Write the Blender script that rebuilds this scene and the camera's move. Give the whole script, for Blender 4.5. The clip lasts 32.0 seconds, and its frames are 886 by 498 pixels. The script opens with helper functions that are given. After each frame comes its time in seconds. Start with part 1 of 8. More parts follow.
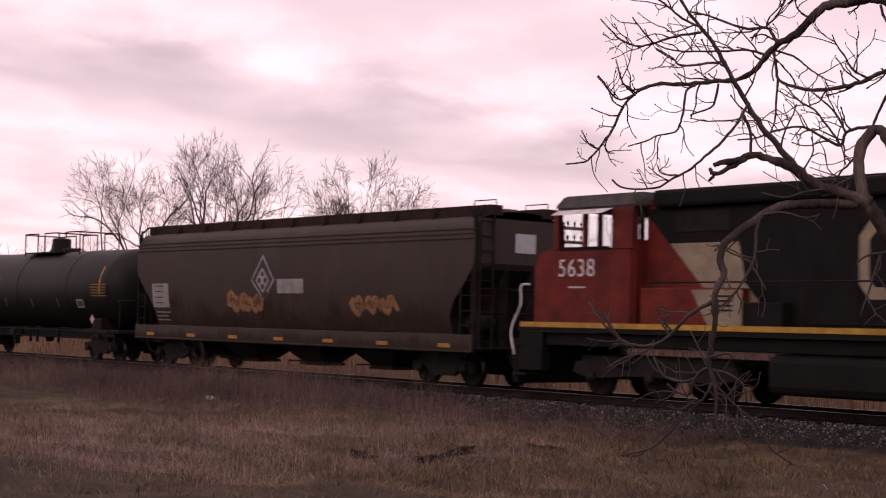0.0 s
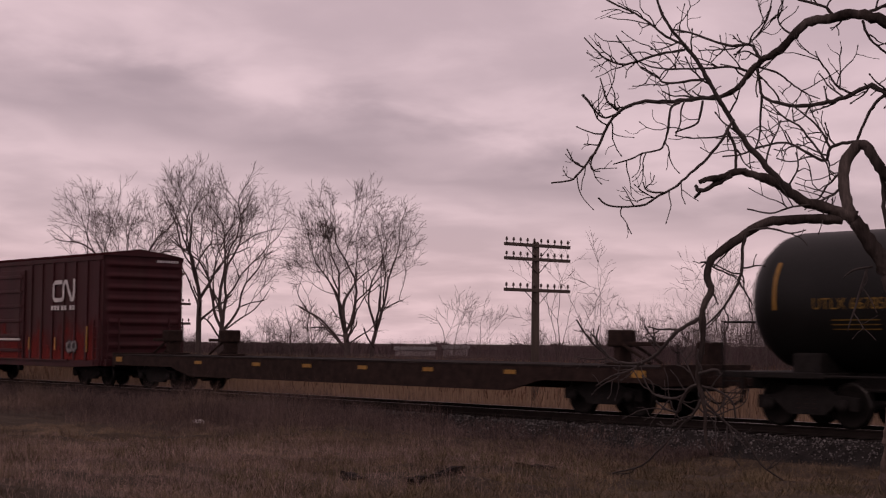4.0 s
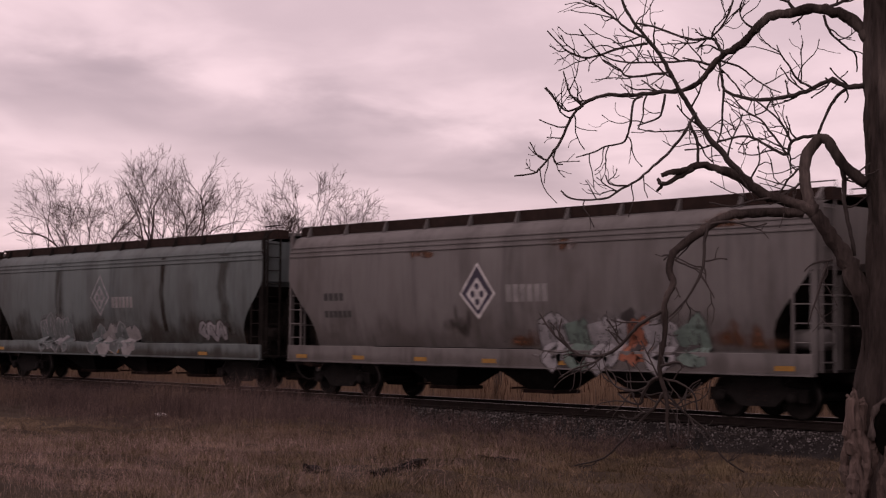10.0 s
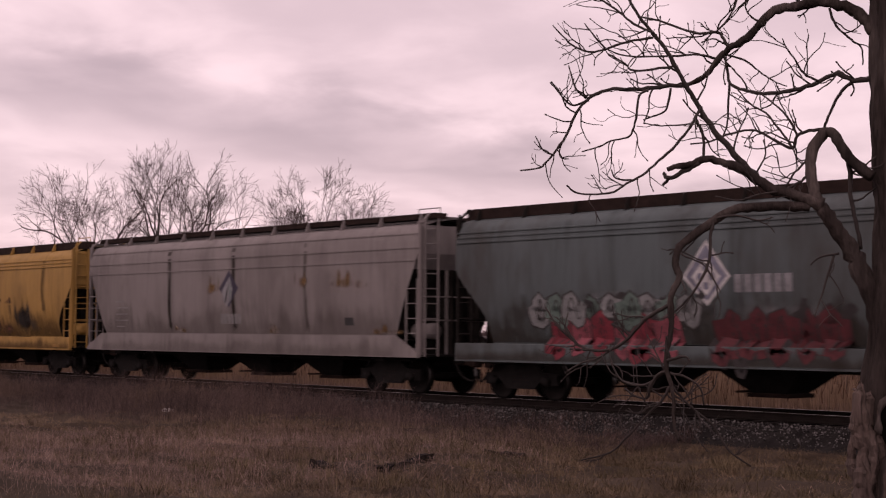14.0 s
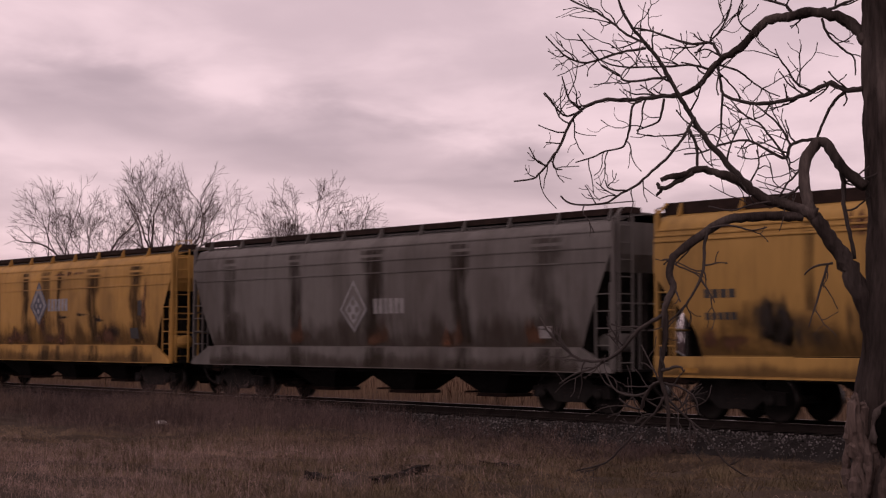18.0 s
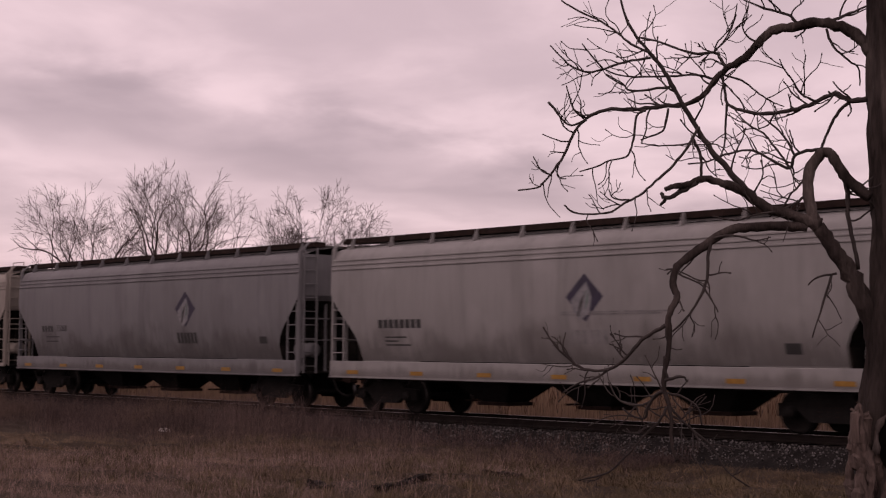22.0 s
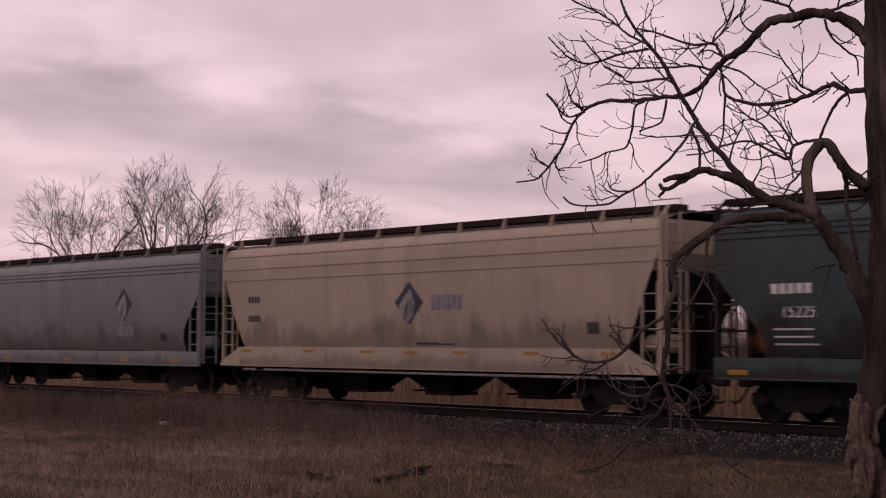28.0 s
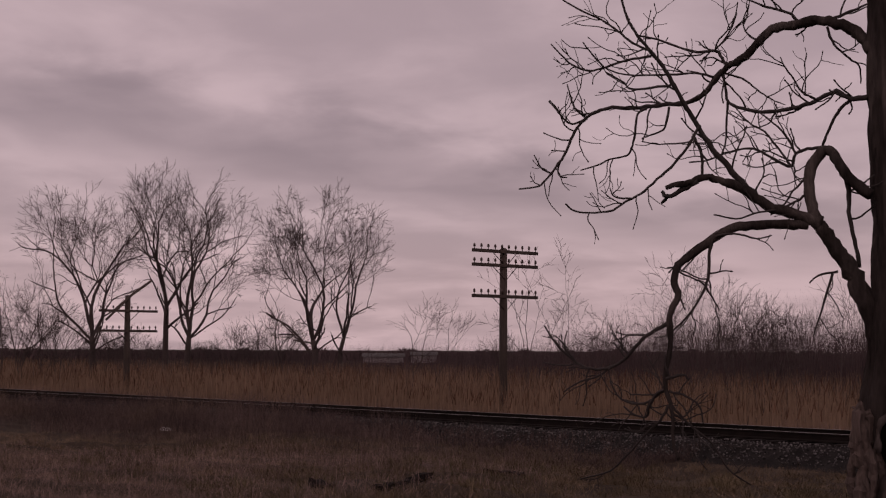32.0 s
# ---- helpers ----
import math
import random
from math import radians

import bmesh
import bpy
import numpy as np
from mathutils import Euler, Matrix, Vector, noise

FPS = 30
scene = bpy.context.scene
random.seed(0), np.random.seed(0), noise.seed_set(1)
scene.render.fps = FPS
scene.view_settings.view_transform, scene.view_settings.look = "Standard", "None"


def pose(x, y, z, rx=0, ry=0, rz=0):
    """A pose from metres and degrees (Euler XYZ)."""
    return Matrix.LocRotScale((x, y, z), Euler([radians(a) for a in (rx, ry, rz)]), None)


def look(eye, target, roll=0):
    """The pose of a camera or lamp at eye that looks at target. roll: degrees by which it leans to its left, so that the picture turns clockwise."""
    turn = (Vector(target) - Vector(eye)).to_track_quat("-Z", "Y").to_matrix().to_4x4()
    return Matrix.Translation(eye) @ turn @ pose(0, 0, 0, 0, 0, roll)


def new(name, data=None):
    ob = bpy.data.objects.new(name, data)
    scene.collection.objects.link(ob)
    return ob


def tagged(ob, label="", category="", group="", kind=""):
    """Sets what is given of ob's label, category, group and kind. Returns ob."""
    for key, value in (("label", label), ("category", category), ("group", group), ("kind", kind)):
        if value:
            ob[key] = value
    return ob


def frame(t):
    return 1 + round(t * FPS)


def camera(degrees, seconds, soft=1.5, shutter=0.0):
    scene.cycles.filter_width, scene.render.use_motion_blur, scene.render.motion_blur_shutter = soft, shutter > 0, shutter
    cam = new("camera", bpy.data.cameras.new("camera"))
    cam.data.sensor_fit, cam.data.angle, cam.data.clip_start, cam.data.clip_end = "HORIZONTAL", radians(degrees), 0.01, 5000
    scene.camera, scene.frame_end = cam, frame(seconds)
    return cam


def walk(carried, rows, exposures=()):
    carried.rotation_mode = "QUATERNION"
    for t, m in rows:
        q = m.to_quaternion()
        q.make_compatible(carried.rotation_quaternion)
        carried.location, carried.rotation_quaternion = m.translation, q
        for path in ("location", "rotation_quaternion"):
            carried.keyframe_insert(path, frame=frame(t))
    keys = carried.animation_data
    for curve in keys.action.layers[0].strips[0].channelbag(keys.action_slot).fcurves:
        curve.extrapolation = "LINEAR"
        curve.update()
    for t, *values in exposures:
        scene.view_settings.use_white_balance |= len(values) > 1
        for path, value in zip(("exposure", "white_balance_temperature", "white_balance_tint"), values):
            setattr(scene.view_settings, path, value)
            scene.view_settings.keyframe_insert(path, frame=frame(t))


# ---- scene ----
cam = camera(32.0, 32.0, soft=1.2, shutter=0.3)
EYE = (0.0, -26.85, 1.62)
# a hand-held camera on one spot: seconds, pitch, roll, yaw
TURNS = [
    (0, 2.74, -1.32, 50.32), (0.5, 2.87, -1.01, 50.29), (1, 3.01, -0.90, 50.09), (1.5, 3.18, -1.02, 49.86),
    (2, 3.06, -0.92, 49.88), (2.5, 3.24, -0.82, 49.90), (3, 3.45, -0.62, 50.00), (3.5, 3.50, -0.54, 49.96),
    (5.5, 3.34, -0.63, 49.53), (6, 3.33, -0.47, 49.53), (6.5, 3.45, -0.50, 49.44), (7, 3.57, -0.50, 49.10),
    (7.5, 3.50, -0.42, 48.94), (8, 3.39, -0.47, 49.00), (8.5, 3.32, -0.55, 49.10), (9, 3.25, -0.45, 49.06),
    (9.5, 3.24, -0.39, 48.85), (10, 3.24, -0.53, 48.51), (10.5, 3.20, -0.47, 48.42), (11, 3.15, -0.39, 48.62),
    (11.5, 3.11, -0.38, 48.72), (12, 3.12, -0.26, 48.77), (12.5, 3.11, -0.19, 48.69), (13, 3.11, -0.17, 48.62),
    (13.5, 3.03, -0.24, 48.67), (14, 3.05, -0.35, 48.74), (14.5, 3.08, -0.39, 48.88), (16.5, 3.29, -0.08, 48.79),
    (17, 3.37, -0.17, 48.59), (17.5, 3.43, -0.16, 48.47), (18, 3.46, -0.14, 48.53), (18.5, 3.40, -0.18, 48.68),
    (19, 3.40, -0.13, 48.78), (19.5, 3.55, -0.17, 48.69), (20, 3.68, -0.33, 48.50), (20.5, 3.75, -0.30, 48.36),
    (21, 3.73, -0.40, 48.45), (21.5, 3.80, -0.54, 48.53), (22, 3.78, -0.40, 48.65), (22.5, 3.76, -0.42, 48.65),
    (23, 3.75, -0.41, 48.40), (23.5, 3.86, -0.48, 48.27), (24, 3.83, -0.48, 48.44), (24.5, 3.72, -0.51, 48.62),
    (25, 3.60, -0.30, 48.71), (25.5, 3.59, -0.35, 48.60), (27.5, 3.55, -0.41, 48.58), (28, 3.49, -0.17, 48.62),
    (28.5, 3.50, -0.11, 48.60), (29, 3.59, -0.06, 48.42), (29.5, 3.59, -0.10, 48.31), (30, 3.59, -0.14, 48.44),
    (30.5, 3.57, -0.26, 48.58), (31, 3.57, -0.13, 48.69), (31.5, 3.61, -0.14, 48.75), (32, 3.74, -0.28, 48.70),
]
LIGHT = [(0, 0.24), (1.0, 0.1), (2.0, -0.2), (3.5, -0.55), (5.5, -0.5), (7, -0.2), (9, -0.2), (12, -0.16), (14, -0.08), (16.5, -0.2), (23, -0.32), (28, -0.3), (29.2, -0.3), (30, -0.34), (31, -0.84), (32, -1.0)]
walk(cam, [(t, pose(*EYE, 90 + p, r, y)) for t, p, r, y in TURNS],
     exposures=[(t, e, 7400, 43) for t, e in LIGHT])

# ---- world: a bright layered overcast, and a weak wide sun behind it ----
def make_world():
    w = bpy.data.worlds.new("overcast_sky")
    w.use_nodes = True
    scene.world = w
    nt = w.node_tree
    n, l = nt.nodes, nt.links
    n.clear()
    out, bg = n.new("ShaderNodeOutputWorld"), n.new("ShaderNodeBackground")
    sky = n.new("ShaderNodeTexSky")
    sky.sky_type, sky.sun_disc = "NISHITA", False
    sky.sun_elevation, sky.sun_rotation = radians(38), radians(150)
    gain = n.new("ShaderNodeVectorMath")
    gain.operation = "SCALE"
    gain.inputs["Scale"].default_value = 0.10
    l.new(sky.outputs[0], gain.inputs[0])
    co = n.new("ShaderNodeTexCoord")

    def sums(op, a, b, c=None):
        m = n.new("ShaderNodeMath")
        m.operation = op
        for i, v in enumerate((a, b, c)):
            if v is None:
                continue
            if isinstance(v, (int, float)):
                m.inputs[i].default_value = v
            else:
                l.new(v, m.inputs[i])
        return m.outputs[0]

    def smooth(v, lo, hi, a=0.0, b=1.0):
        r = n.new("ShaderNodeMapRange")
        r.interpolation_type = "SMOOTHSTEP"
        for i, x in enumerate((lo, hi, a, b)):
            r.inputs[i + 1].default_value = x
        l.new(v, r.inputs[0])
        return r.outputs[0]

    # directions turned so that x runs across the line of sight, and the cloud deck seen in perspective
    turned = n.new("ShaderNodeVectorRotate")
    turned.rotation_type = "Z_AXIS"
    turned.inputs["Angle"].default_value = radians(-48.7)
    l.new(co.outputs["Generated"], turned.inputs["Vector"])
    sep = n.new("ShaderNodeSeparateXYZ")
    l.new(turned.outputs[0], sep.inputs[0])
    across, high = sep.outputs[0], sums("ABSOLUTE", sep.outputs[2], None)
    lift = sums("ADD", high, 0.13)
    deck = n.new("ShaderNodeVectorMath")
    deck.operation = "SCALE"
    l.new(turned.outputs[0], deck.inputs[0])
    l.new(sums("DIVIDE", 1.0, lift), deck.inputs["Scale"])
    flat = n.new("ShaderNodeVectorMath")
    flat.operation = "MULTIPLY"
    flat.inputs[1].default_value = (1, 1, 0)
    l.new(deck.outputs[0], flat.inputs[0])

    def layer(scale, loc, detail, rough, dist):
        m = n.new("ShaderNodeMapping")
        m.inputs["Scale"].default_value = scale
        m.inputs["Location"].default_value = loc
        m.inputs["Rotation"].default_value = (0, 0, radians(14))
        l.new(flat.outputs[0], m.inputs["Vector"])
        t = n.new("ShaderNodeTexNoise")
        t.inputs["Scale"].default_value = 1.0
        t.inputs["Detail"].default_value = detail
        t.inputs["Roughness"].default_value = rough
        t.inputs["Distortion"].default_value = dist
        l.new(m.outputs[0], t.inputs["Vector"])
        return t.outputs["Fac"]

    big = layer((0.95, 1.1, 1.0), (3.1, 0.6, 0.0), 3.0, 0.5, 0.2)
    lumps = layer((2.6, 2.0, 1.0), (1.0, 4.0, 2.0), 5.0, 0.5, 0.2)
    # one heavier bank of cloud that sinks slowly across the view
    rise = sums("ADD", high, sums("MULTIPLY", across, 0.17))
    rise = sums("ADD", rise, sums("MULTIPLY_ADD", lumps, 0.07, -0.035))
    bank = sums("MULTIPLY", smooth(rise, 0.078, 0.108), smooth(rise, 0.16, 0.118))
    bank = sums("MULTIPLY", bank, smooth(across, 0.32, 0.02, 0.35, 1.0))
    tone = sums("ADD", sums("MULTIPLY", big, 0.45), sums("MULTIPLY", lumps, 0.55))
    tone = smooth(tone, 0.36, 0.64, 0.7, 1.0)
    tone = sums("MULTIPLY", tone, smooth(bank, 0.0, 1.0, 1.0, 0.72))
    grey = n.new("ShaderNodeValToRGB")
    e = grey.color_ramp.elements
    e[0].position, e[0].color = 0.45, (0.45, 0.432, 0.452, 1)
    e[1].position, e[1].color = 1.0, (1.0, 0.965, 0.965, 1)
    l.new(tone, grey.inputs[0])
    # thin bright gaps low over the horizon
    rim = n.new("ShaderNodeValToRGB")
    r = rim.color_ramp.elements
    r[0].position, r[0].color = 0.0, (1.06, 1.01, 1.02, 1)
    r[1].position, r[1].color = 1.0, (1.05, 1.05, 1.05, 1)
    for at, c in ((0.05, (1.02, 0.975, 0.985, 1)), (0.085, (0.97, 0.95, 0.96, 1)), (0.13, (0.96, 0.95, 0.96, 1)), (0.2, (1.0, 0.99, 1.0, 1)), (0.4, (1.05, 1.05, 1.05, 1))):
        r.new(at).color = c
    l.new(high, rim.inputs[0])
    shaded = n.new("ShaderNodeMix")
    shaded.data_type, shaded.blend_type = "RGBA", "MULTIPLY"
    shaded.inputs[0].default_value = 1.0
    l.new(grey.outputs[0], shaded.inputs[6])
    l.new(rim.outputs[0], shaded.inputs[7])
    join = n.new("ShaderNodeMix")
    join.data_type = "RGBA"
    join.inputs[0].default_value = 0.9
    l.new(gain.outputs[0], join.inputs[6])
    l.new(shaded.outputs[2], join.inputs[7])
    l.new(join.outputs[2], bg.inputs["Color"])
    bg.inputs["Strength"].default_value = 1.0
    l.new(bg.outputs[0], out.inputs[0])


make_world()
sun = new("sun", bpy.data.lights.new("sun", "SUN"))
sun.data.energy, sun.data.angle, sun.data.color = 0.6, radians(25), (1.0, 0.96, 0.9)
sun.matrix_world = look((20, -60, 50), (0, 0, 0))


# ---- materials ----
def material(name, colour, rough=0.75, metal=0.0, vary=0.25, scale=6.0, fine=60.0, bump=0.15, stretch=(1, 1, 1),
             second=None, second_at=0.6, island=0.0, spec=0.3, random_object=0.0):
    m = bpy.data.materials.new(name)
    m.use_nodes = True
    n, l = m.node_tree.nodes, m.node_tree.links
    p = n["Principled BSDF"]
    p.inputs["Roughness"].default_value = rough
    p.inputs["Metallic"].default_value = metal
    p.inputs["Specular IOR Level"].default_value = spec
    co = n.new("ShaderNodeTexCoord")
    mp = n.new("ShaderNodeMapping")
    mp.inputs["Scale"].default_value = stretch
    l.new(co.outputs["Object"], mp.inputs[0])
    big, small = n.new("ShaderNodeTexNoise"), n.new("ShaderNodeTexNoise")
    big.inputs["Scale"].default_value, big.inputs["Detail"].default_value = scale, 5
    small.inputs["Scale"].default_value, small.inputs["Detail"].default_value = fine, 3
    for t in (big, small):
        l.new(mp.outputs[0], t.inputs["Vector"])
    rp = n.new("ShaderNodeMapRange")
    rp.inputs[1].default_value, rp.inputs[2].default_value = 0.3, 0.7
    rp.inputs[3].default_value, rp.inputs[4].default_value = 1 - vary, 1 + vary
    l.new(big.outputs["Fac"], rp.inputs[0])
    rs = n.new("ShaderNodeMapRange")
    rs.inputs[1].default_value, rs.inputs[2].default_value = 0.3, 0.7
    rs.inputs[3].default_value, rs.inputs[4].default_value = 1 - vary * 0.6, 1 + vary * 0.6
    l.new(small.outputs["Fac"], rs.inputs[0])
    mul = n.new("ShaderNodeMath")
    mul.operation = "MULTIPLY"
    l.new(rp.outputs[0], mul.inputs[0])
    l.new(rs.outputs[0], mul.inputs[1])
    val = mul.outputs[0]
    for amount, node, socket in ((island, "ShaderNodeNewGeometry", "Random Per Island"), (random_object, "ShaderNodeObjectInfo", "Random")):
        if amount:
            g = n.new(node)
            r2 = n.new("ShaderNodeMapRange")
            r2.inputs[3].default_value, r2.inputs[4].default_value = 1 - amount, 1 + amount
            l.new(g.outputs[socket], r2.inputs[0])
            m2 = n.new("ShaderNodeMath")
            m2.operation = "MULTIPLY"
            l.new(val, m2.inputs[0])
            l.new(r2.outputs[0], m2.inputs[1])
            val = m2.outputs[0]
    base = n.new("ShaderNodeRGB")
    base.outputs[0].default_value = (*colour, 1)
    src = base.outputs[0]
    if second:
        mx = n.new("ShaderNodeMix")
        mx.data_type = "RGBA"
        st = n.new("ShaderNodeMapRange")
        st.inputs[1].default_value, st.inputs[2].default_value = second_at - 0.06, second_at + 0.08
        sn = n.new("ShaderNodeTexNoise")
        sn.inputs["Scale"].default_value, sn.inputs["Detail"].default_value = scale * 0.6, 7
        l.new(mp.outputs[0], sn.inputs["Vector"])
        l.new(sn.outputs["Fac"], st.inputs[0])
        l.new(st.outputs[0], mx.inputs[0])
        l.new(src, mx.inputs[6])
        mx.inputs[7].default_value = (*second, 1)
        src = mx.outputs[2]
    sc = n.new("ShaderNodeVectorMath")
    sc.operation = "SCALE"
    l.new(src, sc.inputs[0])
    l.new(val, sc.inputs["Scale"])
    l.new(sc.outputs[0], p.inputs["Base Color"])
    if bump:
        b = n.new("ShaderNodeBump")
        b.inputs["Strength"].default_value, b.inputs["Distance"].default_value = bump, 0.02
        l.new(small.outputs["Fac"], b.inputs["Height"])
        l.new(b.outputs[0], p.inputs["Normal"])
    return m


def car_paint(name, colour, dirt=0.5, rust=0.55, rough=0.6, grime=0.35):
    """Weathered car paint: vertical rain streaks, grime and rust blooms."""
    m = bpy.data.materials.new(name)
    m.use_nodes = True
    n, l = m.node_tree.nodes, m.node_tree.links
    p = n["Principled BSDF"]
    p.inputs["Roughness"].default_value = rough
    p.inputs["Specular IOR Level"].default_value = 0.14
    co = n.new("ShaderNodeTexCoord")
    def noise_at(scale, detail=4, rough_=0.55):
        mp = n.new("ShaderNodeMapping")
        mp.inputs["Scale"].default_value = scale
        l.new(co.outputs["Object"], mp.inputs[0])
        t = n.new("ShaderNodeTexNoise")
        t.inputs["Scale"].default_value = 1.0
        t.inputs["Detail"].default_value = detail
        t.inputs["Roughness"].default_value = rough_
        l.new(mp.outputs[0], t.inputs["Vector"])
        return t.outputs["Fac"]
    def ramp(value, lo, hi, a=0.0, b=1.0):
        r = n.new("ShaderNodeMapRange")
        r.interpolation_type = "SMOOTHSTEP"
        for i, x in enumerate((lo, hi, a, b)):
            r.inputs[i + 1].default_value = x
        l.new(value, r.inputs[0])
        return r.outputs[0]
    def blend(fac, a, colour_b):
        mx = n.new("ShaderNodeMix")
        mx.data_type = "RGBA"
        l.new(fac, mx.inputs[0])
        l.new(a, mx.inputs[6])
        mx.inputs[7].default_value = (*colour_b, 1)
        return mx.outputs[2]
    base = n.new("ShaderNodeRGB")
    base.outputs[0].default_value = (*colour, 1)
    src = base.outputs[0]
    dark = tuple(c * 0.30 + 0.004 for c in colour)
    src = blend(ramp(noise_at((2.2, 2.2, 0.22)), 0.45, 0.75, 0, dirt), src, dark)
    src = blend(ramp(noise_at((9.0, 9.0, 0.5)), 0.5, 0.8, 0, dirt * 0.6), src, dark)
    src = blend(ramp(noise_at((0.55, 0.55, 0.16), 4, 0.6), 0.44, 0.68, 0, grime), src, (0.03, 0.021, 0.017))
    src = blend(ramp(noise_at((1.6, 1.6, 0.9), 7, 0.65), 0.5, 0.75, 0, grime * 0.7), src, (0.035, 0.023, 0.017))
    pale = tuple(min(1, c * 1.45 + 0.02) for c in colour)
    src = blend(ramp(noise_at((0.7, 0.7, 0.5), 3), 0.5, 0.8, 0, 0.35), src, pale)
    src = blend(ramp(noise_at((3.0, 3.0, 1.6), 8, 0.7), rust + 0.08, rust + 0.2, 0, 0.75), src, (0.11, 0.045, 0.02))
    l.new(src, p.inputs["Base Color"])
    b = n.new("ShaderNodeBump")
    b.inputs["Strength"].default_value, b.inputs["Distance"].default_value = 0.25, 0.03
    l.new(noise_at((0.9, 0.9, 0.35), 3), b.inputs["Height"])
    l.new(b.outputs[0], p.inputs["Normal"])
    return m


MUD = material("dry_earth", (0.036, 0.026, 0.019), 0.95, vary=0.35, scale=0.9, fine=14, bump=0.5, second=(0.042, 0.031, 0.023), second_at=0.55, spec=0.06)
STRAW = material("dry_straw", (0.135, 0.094, 0.062), 0.9, vary=0.45, scale=1.1, fine=3, bump=0, island=0.45, second=(0.085, 0.06, 0.04), second_at=0.52, spec=0.06)
WEED = material("dead_weed_stem", (0.092, 0.064, 0.058), 0.95, vary=0.35, scale=0.3, fine=3, bump=0, island=0.6, second=(0.125, 0.087, 0.066), second_at=0.55, spec=0.06)
TURF = material("short_turf", (0.088, 0.066, 0.042), 0.95, vary=0.45, scale=1.1, fine=3, bump=0, island=0.35, second=(0.118, 0.083, 0.062), second_at=0.5, spec=0.06)
TUSSOCK = material("tussock_grass", (0.115, 0.081, 0.053), 0.9, vary=0.45, scale=1.1, fine=3, bump=0, island=0.3, second=(0.085, 0.066, 0.038), second_at=0.5, spec=0.06)
PALESTRAW = material("bleached_straw", (0.215, 0.148, 0.13), 0.9, vary=0.3, scale=0.3, fine=3, bump=0, island=0.4, spec=0.06)
REED = material("cattail_reed", (0.205, 0.135, 0.092), 0.9, vary=0.25, scale=0.2, fine=2, bump=0, island=0.22, spec=0.06)
PLUME = material("reed_head", (0.085, 0.042, 0.028), 0.95, vary=0.3, scale=0.3, fine=3, bump=0, island=0.4, spec=0.06)
BARK = material("grey_brown_bark", (0.03, 0.0235, 0.0215), 0.95, vary=0.4, scale=7, fine=38, bump=1.0, stretch=(1, 1, 0.22), second=(0.062, 0.05, 0.046), second_at=0.56, spec=0.06)
TWIG = material("dark_twig_bark", (0.034, 0.027, 0.025), 0.85, vary=0.25, scale=5, fine=30, bump=0.2)
HOLLOW_DARK = material("painted_hollow_dark", (0.004, 0.0035, 0.003), 1.0, vary=0.3, scale=8, bump=0.3, spec=0.0)
RAWWOOD = material("weathered_split_wood", (0.082, 0.058, 0.05), 0.95, vary=0.45, scale=5, fine=40, bump=0.8, stretch=(1, 1, 0.15), second=(0.05, 0.035, 0.03), second_at=0.52)
FARBARK = material("far_tree_bark", (0.062, 0.046, 0.043), 0.95, vary=0.2, scale=2, fine=10, bump=0)
BRUSH = material("brush_stem", (0.072, 0.05, 0.051), 0.95, vary=0.2, scale=1, fine=5, bump=0, island=0.3, spec=0.06)
STONE = material("ballast_stone", (0.082, 0.076, 0.075), 0.9, vary=0.3, scale=3, fine=30, bump=0.2, island=0.85, spec=0.06)
BALLAST = material("ballast_fines", (0.017, 0.015, 0.0145), 0.95, vary=0.4, scale=2.5, fine=25, bump=0.6, spec=0.06)
RAILSTEEL = material("rusty_rail_web", (0.011, 0.008, 0.007), 0.85, metal=0.0, spec=0.1, vary=0.3, scale=3, fine=40, bump=0.2)
RAILTOP = material("polished_rail_head", (0.22, 0.2, 0.19), 0.32, metal=1.0, vary=0.15, scale=4, fine=40, bump=0)
SLEEPER = material("creosoted_sleeper", (0.016, 0.013, 0.012), 0.9, vary=0.4, scale=4, fine=30, bump=0.5, stretch=(1, 0.2, 1), random_object=0.3, spec=0.06)
OLDTIE = material("rotten_sleeper_wood", (0.018, 0.014, 0.013), 0.95, vary=0.45, scale=6, fine=30, bump=0.7, stretch=(0.2, 1, 1), spec=0.06)
POLEWOOD = material("old_pole_wood", (0.06, 0.045, 0.038), 0.9, vary=0.3, scale=4, fine=30, bump=0.4, stretch=(1, 1, 0.1))
INSULATOR = material("brown_insulator", (0.05, 0.03, 0.025), 0.3, vary=0.1, bump=0)
IRON = material("grimy_black_iron", (0.0115, 0.0102, 0.0098), 0.85, spec=0.1, vary=0.3, scale=5, fine=30, bump=0.2)
RUSTIRON = material("rusted_iron", (0.02, 0.012, 0.01), 0.85, spec=0.1, vary=0.35, scale=5, fine=30, bump=0.3)
WHEELSTEEL = material("grimy_wheel_steel", (0.009, 0.0075, 0.007), 0.85, metal=0.0, spec=0.1, vary=0.3, scale=5, fine=30, bump=0.1)
TREAD = material("bright_wheel_tread", (0.05, 0.047, 0.045), 0.35, metal=1.0, vary=0.1, bump=0)
YELLOWTAPE = material("yellow_reflector", (0.23, 0.115, 0.018), 0.5, vary=0.2, scale=8, bump=0)
DULLYELLOW = material("grimy_yellow_stencil", (0.13, 0.075, 0.012), 0.7, vary=0.4, scale=6, bump=0)
WHITEPAINT = material("faded_white_paint", (0.40, 0.39, 0.385), 0.7, vary=0.25, scale=4, fine=30, bump=0)
GREYPAINT = material("faded_grey_paint", (0.17, 0.165, 0.165), 0.7, vary=0.25, scale=4, fine=30, bump=0)
NAVY = material("navy_emblem_paint", (0.028, 0.024, 0.042), 0.6, vary=0.25, scale=4, bump=0)
